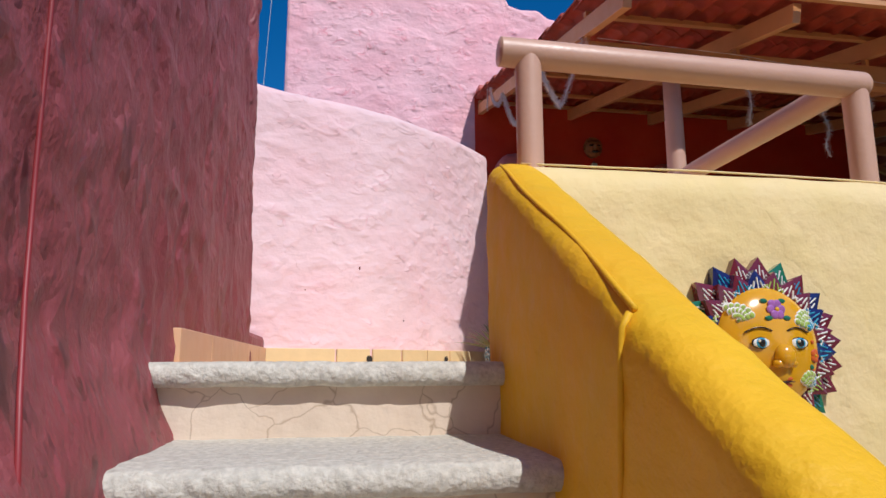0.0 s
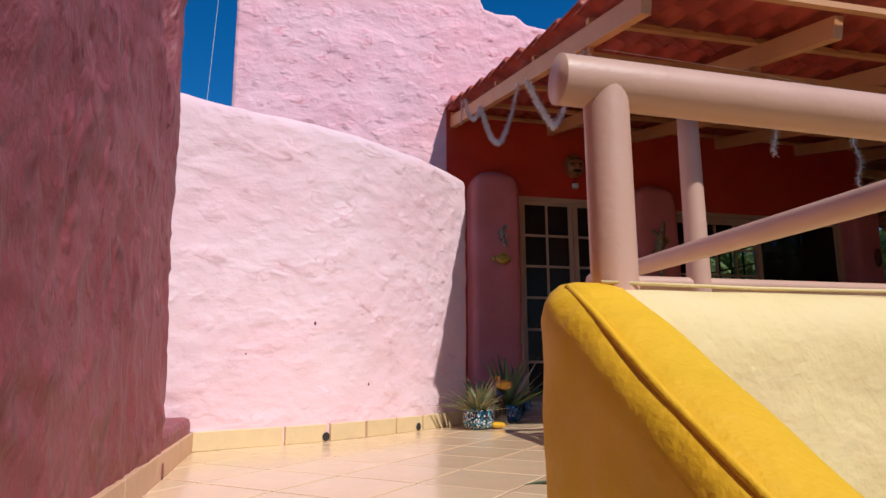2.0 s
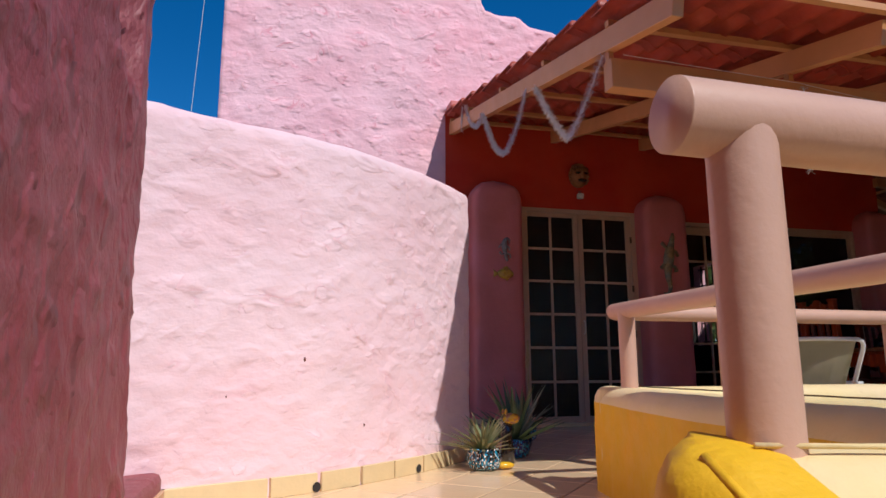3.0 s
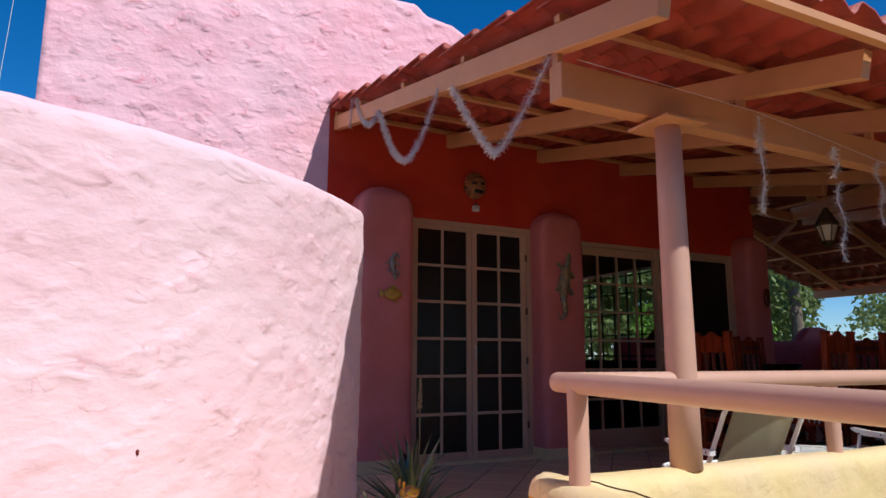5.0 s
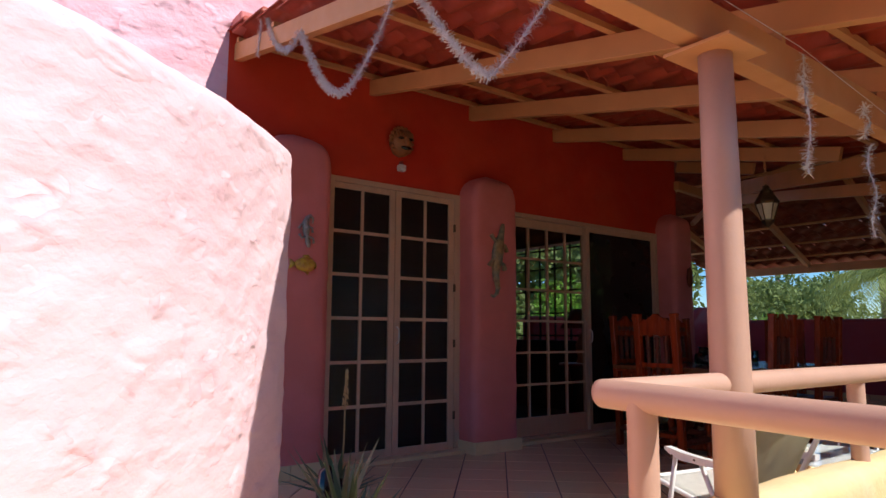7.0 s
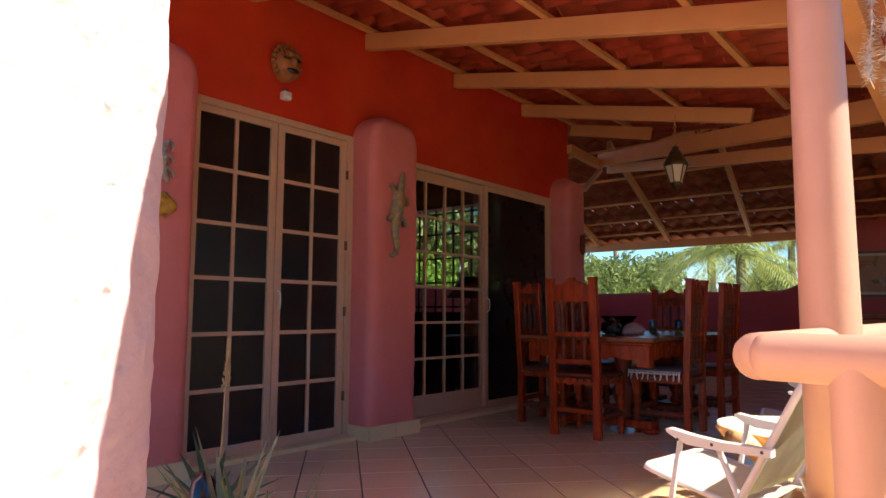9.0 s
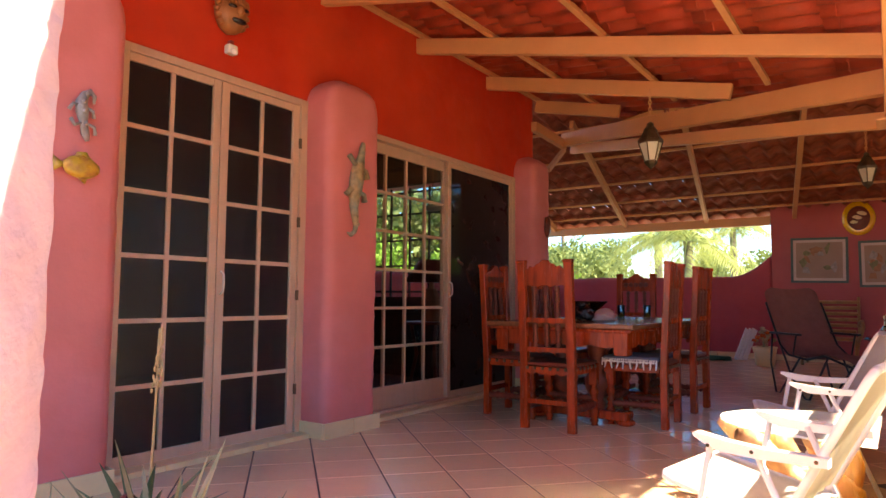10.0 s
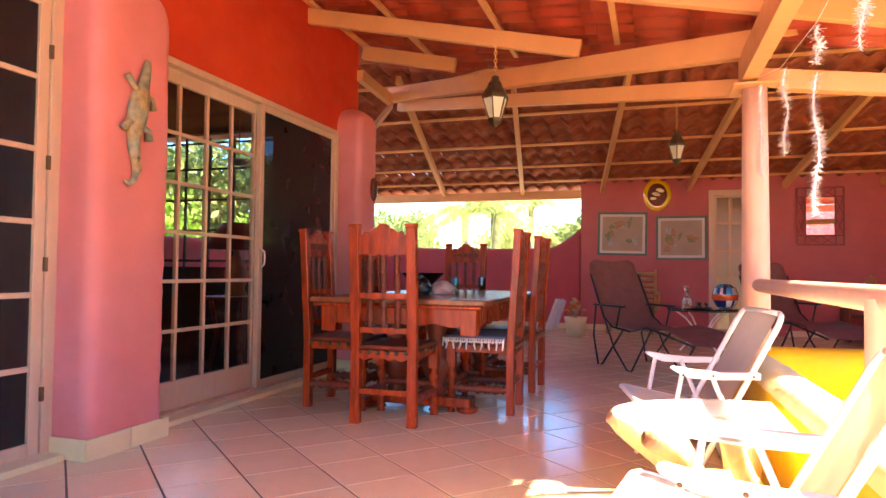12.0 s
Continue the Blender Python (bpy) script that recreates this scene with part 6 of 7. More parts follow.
bm = blob((2.45, 7.458, 1.535), (0.085, 0.026, 0.055), None, 3, 0.1, 3.0)
prism([(-0.07, 0.0), (-0.13, 0.04), (-0.12, 0.0), (-0.13, -0.04)], 0.015, Matrix.Translation((2.45, 7.455, 1.535)), bm)
prism([(-0.03, 0.045), (0.04, 0.045), (0.02, 0.075), (-0.02, 0.07)], 0.012, Matrix.Translation((2.45, 7.455, 1.535)), bm)
prism([(-0.02, -0.045), (0.03, -0.045), (0.02, -0.075)], 0.012, Matrix.Translation((2.45, 7.455, 1.535)), bm)
tagged(part("fish_ornament", bm, M["fish"], smooth=True), "yellow glazed clay fish hung on a pilaster", "wall ornament")
bm = blob((3.417, WALL_Y - 0.03, 2.69), (0.105, 0.10, 0.125), None, 3, 0.08, 2.0)
for v in bm.verts:
    v.co.y = min(v.co.y, WALL_Y - 0.004)
for k in range(15):
    a = -0.7 + (math.pi + 1.4) * k / 14
    blob((3.417 + 0.108 * math.cos(a), WALL_Y - 0.045, 2.70 + 0.125 * math.sin(a)), (0.020, 0.030, 0.020), bm, 1, 0.3, k)
for k in range(7):
    # raised bands of hair over the brow
    x = 3.417 - 0.075 + 0.025 * k
    sweep([(x, WALL_Y - 0.095 - 0.03 * math.cos((k - 3) * 0.4), 2.735), (x, WALL_Y - 0.09 - 0.02 * math.cos((k - 3) * 0.4), 2.77), (3.417 + (x - 3.417) * 0.8, WALL_Y - 0.05, 2.80)], 0.010, 6, bm)
blob((3.417, WALL_Y - 0.130, 2.69), (0.022, 0.03, 0.034), bm, 2)
n_face = len(bm.faces)
for x, z, w, h in ((3.375, 2.712, 0.034, 0.013), (3.425, 2.632, 0.055, 0.020), (3.46, 2.712, 0.032, 0.013)):
    blob((x, WALL_Y - 0.112, z), (w, 0.018, h), bm, 2)
bm.faces.ensure_lookup_table()
for f in bm.faces[n_face:]:
    f.material_index = 1
tagged(part("clay_mask", bm, [M["clay_mask"], M["gblack"]], smooth=True), "round ochre clay mask hung above the double door", "wall ornament")
sn = thing("motion_sensor", "small off-white motion sensor lamp on the wall over the door", "sensor", pose(3.43, WALL_Y - 0.002, 2.47))
part("body", box((-0.035, -0.055, -0.03), (0.035, -0.002, 0.03), 0.01), M["plastic"], sn)
part("lens", blob((0.0, -0.06, -0.018), (0.026, 0.022, 0.022), None, 2), M["gwhite"], sn, smooth=True)
part("bracket", box((-0.012, -0.04, 0.031), (0.012, -0.002, 0.06), 0.003), M["iron_red"], sn)
bm = blob((7.36, 7.455, 1.72), (0.05, 0.028, 0.12), None, 3, 0.25, 6.0)
tagged(part("wooden_mask", bm, M["wood_dark"], smooth=True), "dark wooden mask hung on the corner pilaster", "wall ornament")

# sun-shaped ceramic on the landing parapet: one mesh
SX, SY, SZ, SR = 1.290, 1.708, 0.034, 0.236
bm = bmesh.new()
rnd = random.Random(11)


def tint(first, idx):
    bm.faces.ensure_lookup_table()
    for f in bm.faces[first:]:
        f.material_index = idx


glazes = ["ochre", "navy", "plum", "turq", "lime", "violet", "gwhite", "orange", "gblack", "green", "gyellow"]
gi = {g: i for i, g in enumerate(glazes)}
RAYS = 22
for k in range(RAYS):
    a = k * math.tau / RAYS + 0.08
    n0 = len(bm.faces)
    for layer, (r0, r1, wd, lift) in enumerate(((0.60, 1.0, 0.19, 0.018), (0.56, 0.84, 0.16, 0.042))):
        ang = a + (math.tau / RAYS / 2 if layer else 0)
        n0 = len(bm.faces)
        c = [(r0, -wd * 0.8), (0.80 * r1, -wd * 0.75), (r1, 0.0), (0.80 * r1, wd * 0.75), (r0, wd * 0.8)]
        vs, mid = [], None
        for r, w in c:
            x = SR * (r * math.cos(ang) - w * math.sin(ang))
            z = SR * (r * math.sin(ang) + w * math.cos(ang))
            vs.append((x, z))
        f = [bm.verts.new((SX + x, SY - lift, SZ + z)) for x, z in vs]
        mid = bm.verts.new((SX + SR * 0.78 * r1 * math.cos(ang), SY - lift - 0.007, SZ + SR * 0.78 * r1 * math.sin(ang)))
        g = [bm.verts.new((SX + x * 0.97, SY + 0.02, SZ + z * 0.97)) for x, z in vs]
        for q in range(5):
            bm.faces.new((f[q], f[(q + 1) % 5], mid))
            bm.faces.new((f[q], g[q], g[(q + 1) % 5], f[(q + 1) % 5]))
        tint(n0, gi[("plum", "plum", "navy", "plum", "green")[k % 5] if layer == 0 else ("plum", "navy", "plum", "plum")[k % 4]])
        # petal strokes in a second glaze
        n0 = len(bm.faces)
        for q in (-2, -1, 0, 1, 2):
            line = []
            for rr in (0.62 * r1 + 0.10, (0.90 - 0.05 * abs(q)) * r1):
                px = SR * (rr * math.cos(ang) - q * 0.052 * math.sin(ang) * (1.2 if rr < 0.8 * r1 else 0.7))
                pz = SR * (rr * math.sin(ang) + q * 0.052 * math.cos(ang) * (1.2 if rr < 0.8 * r1 else 0.7))
                line.append((SX + px, SY - lift - 0.0045, SZ + pz))
            sweep(line, [0.0030, 0.0020], 5, bm)
        tint(n0, gi[("gwhite", "gwhite", "gwhite", "turq")[k % 4] if layer == 0 else ("gwhite", "turq", "gwhite", "gwhite", "lime")[k % 5]])
n0 = len(bm.faces)
vs = bmesh.ops.create_icosphere(bm, subdivisions=4, radius=1.0)["verts"]
for v in vs:
    p = v.co.copy()
    front = max(0.0, -p.y)
    bump = 0.022 * math.exp(-((p.x / 0.16) ** 2 + ((p.z + 0.12) / 0.32) ** 2)) + 0.012 * math.exp(-((p.x / 0.25) ** 2 + ((p.z + 0.52) / 0.10) ** 2))
    v.co = Vector((SX + p.x * SR * 0.60, SY - 0.035 - front * 0.062 - bump * front, SZ + p.z * SR * 0.65))
tint(n0, gi["ochre"])


def dab(x, z, w, h, glaze, out=0.0):
    """A glazed spot laid on the domed face."""
    n0 = len(bm.faces)
    q = max(0.05, 1 - x * x - z * z)
    blob((SX + x * SR * 0.60, SY - 0.035 - math.sqrt(q) * 0.064 - out, SZ + z * SR * 0.65), (w * SR, 0.004, h * SR), bm, 2)
    tint(n0, gi[glaze])


def leaf_dab(x, z, ang, ln, w, glaze, edge="gwhite"):
    """A painted petal with a pale outline, as a row of spots on the dome."""
    for q in range(4):
        t = q / 3
        wd = w * (0.55 + 0.75 * t) * (1.0 if q < 3 else 0.8)
        cx, cz = x + ln * t * math.cos(ang), z + ln * t * math.sin(ang)
        if edge:
            dab(cx, cz, wd * 1.35, wd * 1.35, edge, -0.0012)
        dab(cx, cz, wd, wd, glaze, 0.0004)


def fan(x, z, a0, a1, n, ln, w, glaze):
    for k in range(n):
        leaf_dab(x, z, a0 + (a1 - a0) * k / (n - 1), ln, w, glaze)


for s in (-1, 1):
    dab(s * 0.36, 0.06, 0.115, 0.062, "gblack")
    dab(s * 0.36, 0.06, 0.100, 0.054, "gwhite", 0.002)
    dab(s * 0.37, 0.06, 0.062, 0.056, "turq", 0.004)
    dab(s * 0.37, 0.06, 0.040, 0.042, "gblack", 0.006)
    dab(s * 0.37 - 0.05, 0.09, 0.014, 0.016, "gwhite", 0.009)
    for k in range(13):
        dab(s * (0.16 + 0.036 * k), 0.24 + 0.07 * math.sin(0.3 + k * math.pi / 13), 0.016, 0.007, "gblack", 0.001)
fan(-0.66, 0.42, 0.35, 2.0, 6, 0.24, 0.032, "lime")
fan(0.66, 0.30, 1.2, 2.75, 6, 0.26, 0.030, "lime")
fan(0.66, 0.28, 0.5, 1.1, 3, 0.16, 0.030, "turq")
fan(0.62, -0.62, 1.1, 2.6, 5, 0.20, 0.030, "lime")
fan(0.64, -0.62, 0.2, 0.9, 3, 0.18, 0.030, "turq")
fan(-0.62, -0.62, 0.6, 2.0, 5, 0.20, 0.030, "lime")
for k in range(6):
    a = k * math.tau / 6
    dab(0.02 + 0.10 * math.cos(a), 0.60 + 0.10 * math.sin(a), 0.050, 0.050, "violet", 0.001)
dab(0.02, 0.60, 0.026, 0.026, "gyellow", 0.005)
for k in range(4):
    dab(0.02 + 0.25 * math.cos(0.8 + k * 1.57), 0.60 + 0.20 * math.sin(0.8 + k * 1.57), 0.046, 0.028, "green")
for k in range(5):
    a = k * math.tau / 5
    dab(0.74 + 0.05 * math.cos(a), -0.14 + 0.06 * math.sin(a), 0.034, 0.038, "orange")
dab(0.74, -0.14, 0.016, 0.018, "gyellow", 0.004)
dab(0.70, 0.08, 0.020, 0.022, "orange")
dab(0.70, -0.36, 0.020, 0.022, "orange")
dab(0.66, -0.32, 0.024, 0.030, "green")
# nose and mouth
n0 = len(bm.faces)
blob((SX, SY - 0.108, SZ - 0.022), (0.026, 0.022, 0.030), bm, 3)
blob((SX - 0.018, SY - 0.106, SZ - 0.040), (0.014, 0.014, 0.011), bm, 2)
blob((SX + 0.018, SY - 0.106, SZ - 0.040), (0.014, 0.014, 0.011), bm, 2)
tint(n0, gi["ochre"])
dab(-0.06, -0.50, 0.075, 0.026, "orange", 0.006)
dab(0.06, -0.50, 0.075, 0.026, "orange", 0.006)
dab(0.0, -0.60, 0.105, 0.032, "orange", 0.008)
dab(0.0, -0.545, 0.125, 0.009, "gblack", 0.012)
sun_face = part("sun_ornament", bm, [M[g] for g in glazes], smooth=True)
for pg in sun_face.data.polygons:
    pg.use_smooth = pg.material_index == 0
tagged(sun_face, "glazed ceramic sun with many coloured rays hung on the yellow parapet", "wall ornament")


# ---- tinsel ----
def tinsel(points, seed, label, width=0.036):
    """A foil garland: a thread with many small foil blades."""
    rnd = random.Random(seed)
    pts = [Vector(p) for p in points]
    bm = bmesh.new()
    sweep(pts, 0.0025, 5, bm)
    for a, b in zip(pts, pts[1:]):
        d = b - a
        n = int(d.length * 1300)
        x, y = frame_axes(d)
        dn = d.normalized()
        for k in range(n):
            p = a + d * rnd.random()
            an = rnd.uniform(0, math.tau)
            o = (x * math.cos(an) + y * math.sin(an)) * (width * rnd.uniform(0.35, 1.0)) + dn * rnd.uniform(-0.016, 0.016)
            wv = dn.cross(o).normalized() * 0.0017
            q = p + o
            bm.faces.new((bm.verts.new(p - wv), bm.verts.new(p + wv), bm.verts.new(q + wv * 0.8 + dn * 0.003), bm.verts.new(q - wv * 0.8 + dn * 0.003)))
    return tagged(part("tinsel_garland", bm, M["tinsel"]), label, "tinsel", "tinsel garlands")


def swag(y0, z0, y1, z1, sag, x=1.93, n=14, sharp=2.0):
    return [(x, y0 + (y1 - y0) * k / n, z0 + (z1 - z0) * k / n - sag * (1 - abs(2 * k / n - 1) ** sharp)) for k in range(n + 1)]


SW = "silver tinsel garland looped along the roof edge rafter"
tinsel(swag(7.18, 3.18, 7.22, 2.92, 0.02), 1, SW, 0.03)
tinsel(swag(7.10, 3.20, 6.52, 2.83, 0.19), 2, SW, 0.032)
tinsel(swag(6.50, 2.82, 5.46, 2.60, 0.43, sharp=1.7), 3, SW)
tinsel(swag(5.27, 2.53, 4.30, 2.30, 0.43, sharp=1.25), 4, SW)
ST = "silver tinsel strand hanging below the long beam"
for i, (x, z0, z1) in enumerate(((3.15, 2.20, 1.69), (3.75, 2.13, 1.95), (3.76, 1.92, 1.49), (4.14, 2.09, 1.72), (4.78, 2.02, 1.86), (4.82, 1.82, 1.20), (5.52, 2.06, 1.60))):
    rnd = random.Random(i)
    tinsel([(x + 0.012 * math.sin(k * 1.1 + i), 4.20 + 0.01 * math.sin(k * 0.9), z0 + (z1 - z0) * k / 10) for k in range(11)], 20 + i, ST)
tinsel([(5.80 + 0.01 * math.sin(k), 4.28, 2.06 - 0.55 * k / 10) for k in range(11)], 40, "silver tinsel strand hanging beside the column", 0.028)
tagged(part("tinsel_thread", sweep([(2.0, 4.2, 2.262), (3.1, 4.19, 2.215), (3.75, 4.2, 2.15), (4.14, 4.2, 2.10), (4.8, 4.2, 2.05), (5.52, 4.22, 2.07), (5.80, 4.3, 2.10)], 0.0016, 5), M["tinsel"]), "thin nylon thread carrying the tinsel strands", "thread")

# cables
tagged(part("conduit", sweep([(-0.225, 1.14, 1.7), (-0.212, 1.137, 0.53), (-0.208, 1.135, 0.27), (-0.197, 1.119, 0.09), (-0.150, 1.024, -0.04), (-0.130, 0.997, -0.15), (-0.115, 0.98, -0.6)], 0.004, 8), M["wire"], smooth=True), "red-painted conduit running up the maroon wall", "conduit")
tagged(part("overhead_cable", sweep([(-0.62, 7.9, 6.0), (-0.66, 7.9, 4.4), (-0.72, 7.9, 3.0), (-0.74, 7.9, 0.0)], 0.0024, 6), M["plastic"], smooth=True), "thin pale cable hanging beside the house corner", "cable")
CORD = [1.80 - 0.045 * k for k in range(18)]
tagged(part("edging_cord", sweep([(0.640 + 0.006 * math.sin(y * 11), y, stringer_top(1.88 - y) - 0.007) for y in CORD], 0.0055, 8), M["yellow"], smooth=True), "yellow-painted cord along the top of the stair parapet", "cord")
tagged(part("edging_cord", sweep([(0.625, 1.032, 0.066), (0.613, 1.034, 0.045), (0.611, 1.042, -0.02), (0.610, 1.048, -0.10), (0.611, 1.060, -0.20), (0.611, 1.066, -0.45), (0.611, 1.07, -0.62)], 0.0055, 8), M["yellow"], smooth=True), "yellow-painted cord running down the stair parapet", "cord")
tagged(part("edging_cord", sweep([(0.70, 1.80, 0.527), (0.95, 1.775, 0.520), (1.2, 1.765, 0.520), (1.6, 1.77, 0.518), (1.9, 1.79, 0.518)], 0.003, 6), M["pale"], smooth=True), "pale painted cord along the landing parapet", "cord")
tagged(part("edging_cord", sweep([(1.94 + 0.010 * math.sin(k * 1.9) + 0.006 * math.sin(k * 0.7), 4.16 - 0.065 * k, 0.507) for k in range(33)], 0.0032, 6), M["brass"], smooth=True), "thin dark cord lying along the side parapet", "cord")


# ---- plants ----
def rosette(bm, at, count, length, width, rnd, spread=0.9, curl=0.25):
    for k in range(count):
        a = k * 2.399 + rnd.uniform(-0.3, 0.3)
        el = rnd.uniform(0.35, 1.35) if spread > 0.5 else rnd.uniform(0.9, 1.45)
        ln = length * rnd.uniform(0.65, 1.1)
        d = Vector((math.cos(a), math.sin(a), 0))
        side = Vector((-d.y, d.x, 0))
        prev = None
        for q in range(6):
            t = q / 5
            out = ln * (math.cos(el) * t + curl * 0.4 * t * t)
            up = ln * (math.sin(el) * t - curl * t * t * 0.6)
            c = Vector(at) + d * out + Vector((0, 0, up))
            w = width * (1 - t ** 1.6) * (0.6 + 0.6 * min(1, t * 4)) + 0.001
            row = (bm.verts.new(c - side * w), bm.verts.new(c - Vector((0, 0, w * 0.45)) + d * w * 0.2), bm.verts.new(c + side * w), bm.verts.new(c + Vector((0, 0, w * 0.1))))
            if prev:
                for z in range(4):
                    bm.faces.new((prev[z], prev[(z + 1) % 4], row[(z + 1) % 4], row[z]))
            prev = row


def talavera(profile, at, name, parent, colours, seed, seg=28):
    bm = lathe(profile, seg, None, at)
    bmesh.ops.subdivide_edges(bm, edges=bm.edges[:], cuts=4, use_grid_fill=True)
    for f in bm.faces:
        v = noise.noise(f.calc_center_median() * 120 + Vector((seed, 0, 0)))
        f.material_index = 0 if v < -0.15 else (1 if v < 0.08 else (2 if v < 0.25 else 3))
    return part(name, bm, [M[c] for c in colours], parent, smooth=True)


POT = [(0.07, 0.0), (0.095, 0.015), (0.105, 0.06), (0.095, 0.11), (0.085, 0.125), (0.075, 0.12), (0.07, 0.10), (0.0, 0.095)]
pl = thing("potted_aloe", "dry grey-green aloe in a painted talavera pot on the tiles", "potted plant", pose(1.47, 5.13, 0.001))
talavera(POT, (0, 0, 0), "pot", pl, ["turq", "gblack", "gblack", "gwhite"], 1)
bm = bmesh.new()
rosette(bm, (0, 0, 0.09), 70, 0.30, 0.012, random.Random(2), 0.9, 0.3)
part("leaves", bm, M["aloe"], pl, "long narrow dry leaves")
part("figure_foot", blob((0.12, -0.02, 0.022), (0.065, 0.04, 0.022), None, 2), M["gyellow"], pl, smooth=True)
pl = thing("potted_aloe", "tall dark green aloe in a blue pot by the wall", "potted plant", pose(1.83, 5.58, 0.001))
talavera(POT, (0, 0, 0), "pot", pl, ["navy", "turq", "gblack", "navy"], 4)
bm = bmesh.new()
rosette(bm, (0, 0, 0.09), 30, 0.46, 0.022, random.Random(4), 0.9, 0.12)
part("leaves", bm, M["aloe_dark"], pl, "broad pointed leaves")
fg = thing("animal_figure", "yellow spotted ceramic animal head on a long neck among the pots", "ornament", pose(1.70, 5.36, 0))
bm = sweep([(0, 0, 0.0), (0.0, 0, 0.08), (-0.005, 0, 0.18), (0.0, 0, 0.25)], [0.05, 0.042, 0.034, 0.034], 12)
blob((0.02, -0.02, 0.275), (0.06, 0.036, 0.036), bm, 2)
blob((-0.02, 0.02, 0.315), (0.012, 0.01, 0.024), bm, 1)
blob((-0.02, -0.04, 0.315), (0.012, 0.01, 0.024), bm, 1)
for f in bm.faces:
    f.material_index = 2 if f.calc_center_median().z < 0.235 else (1 if noise.noise(f.calc_center_median() * 45) > 0.08 else 0)
part("body", bm, [M["gyellow"], M["terracotta"], M["gblack"]], fg, smooth=True)
pl = thing("potted_aloe", "green aloe with a tall dry flower stalk beside the double door", "potted plant", pose(2.27, 6.55, 0.001))
talavera(POT, (0, 0, 0), "pot", pl, ["navy", "turq", "gwhite", "navy"], 7)
bm = bmesh.new()
rosette(bm, (0, 0, 0.09), 16, 0.40, 0.020, random.Random(9), 0.9, 0.1)
part("leaves", bm, M["aloe_dark"], pl)
part("stalk", sweep([(0.04, 0.02, 0.1), (0.05, 0.01, 0.4), (0.03, -0.03, 0.62), (0.02, -0.05, 0.82)], [0.006, 0.005, 0.004, 0.003], 6), M["straw"], pl)
bm = bmesh.new()
rnd = random.Random(12)
for k in range(60):
    z = 0.60 + 0.22 * k / 60
    a = rnd.uniform(0, math.tau)
    r = 0.016 * (1.1 - k / 60)
    blob((0.028 + r * math.cos(a), -0.035 - (z - 0.62) * 0.1 + r * math.sin(a), z), (0.005, 0.005, 0.010), bm, 1)
part("seed_head", bm, M["straw"], pl)
pl = thing("potted_aloe", "bright green aloe in a dark pot beside the curved wall", "potted plant", pose(2.02, 6.02, 0.001))
talavera(POT, (0, 0, 0), "pot", pl, ["gblack", "navy", "gblack", "green"], 9)
bm = bmesh.new()
rosette(bm, (0, 0, 0.09), 12, 0.46, 0.020, random.Random(21), 0.4, 0.06)
part("leaves", bm, M["aloe"], pl)
bm = bmesh.new()
sweep([(2.08, 6.30, 0.0), (2.08, 6.30, 0.20), (2.085, 6.30, 0.30), (2.085, 6.30, 0.33)], [0.05, 0.055, 0.045, 0.012], 14, bm)
sweep([(2.12, 6.30, 0.14), (2.16, 6.30, 0.16), (2.16, 6.30, 0.25)], [0.022, 0.022, 0.016], 10, bm)
tagged(part("cactus_figurine", bm, M["gblack"], smooth=True), "glossy black ceramic cactus figurine on the tiles", "ornament")
pl = thing("potted_plant", "dark leafy plant in a clay pot behind the landing parapet", "potted plant", pose(1.02, 2.50, 0.001))
part("pot", lathe([(0.06, 0), (0.09, 0.10), (0.095, 0.12), (0.08, 0.12), (0.07, 0.09), (0.0, 0.09)], 18), M["terracotta"], pl, smooth=True)
bm = bmesh.new()
rosette(bm, (0, 0, 0.09), 26, 0.17, 0.030, random.Random(31), 0.9, 0.5)
part("leaves", bm, M["aloe_dark"], pl)

# barred side window of the room and what stands before it
wn1 = thing("window_1", "wide side window of the unlit room behind dark iron bars", "window", kind="structure")
for k in range(10):
    y = 8.50 + 0.305 * k
    part("iron_bar", box((7.43, y - 0.011, EWIN[2]), (7.452, y + 0.011, EWIN[3])), M["black"], wn1)
for z in (1.02, 1.345, 1.67, 2.0, 2.28):
    part("cross_bar", box((7.425, EWIN[0], z - 0.012), (7.429, EWIN[1], z + 0.012)), M["black"], wn1)
# sill coloured near-black like the room, as if in shade
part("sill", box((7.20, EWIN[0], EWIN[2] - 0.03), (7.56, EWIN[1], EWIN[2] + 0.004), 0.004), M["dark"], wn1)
st = thing("lamp_table", "small dark wooden table behind the sliding door", "table", pose(6.66, 8.50, 0))
part("tabletop", lathe([(0.0, 0.66), (0.30, 0.66), (0.31, 0.675), (0.30, 0.69), (0.0, 0.69)], 24), M["wood_dark"], st)
for k in range(3):
    a = k * math.tau / 3 + 0.4
    part("leg", sweep([(0.22 * math.cos(a), 0.22 * math.sin(a), 0.66), (0.16 * math.cos(a), 0.16 * math.sin(a), 0.35), (0.24 * math.cos(a), 0.24 * math.sin(a), 0.0)], 0.02, 8), M["wood_dark"], st, smooth=True)
tl = thing("table_lamp", "dark table lamp with a wide cone shade behind the sliding door", "table lamp", pose(6.66, 8.50, 0.692))
part("base", lathe([(0.09, 0.0), (0.10, 0.02), (0.075, 0.06), (0.10, 0.15), (0.105, 0.22), (0.06, 0.33), (0.075, 0.345), (0.03, 0.36), (0.02, 0.44), (0.0, 0.45)], 20), M["terracotta"], tl, smooth=True)
shade_bm = lathe([(0.30, 0.42), (0.13, 0.66)], 28)
bmesh.ops.solidify(shade_bm, geom=shade_bm.faces[:], thickness=0.004)
part("shade", shade_bm, M["wood_dark"], tl, "dark cone shade", True)
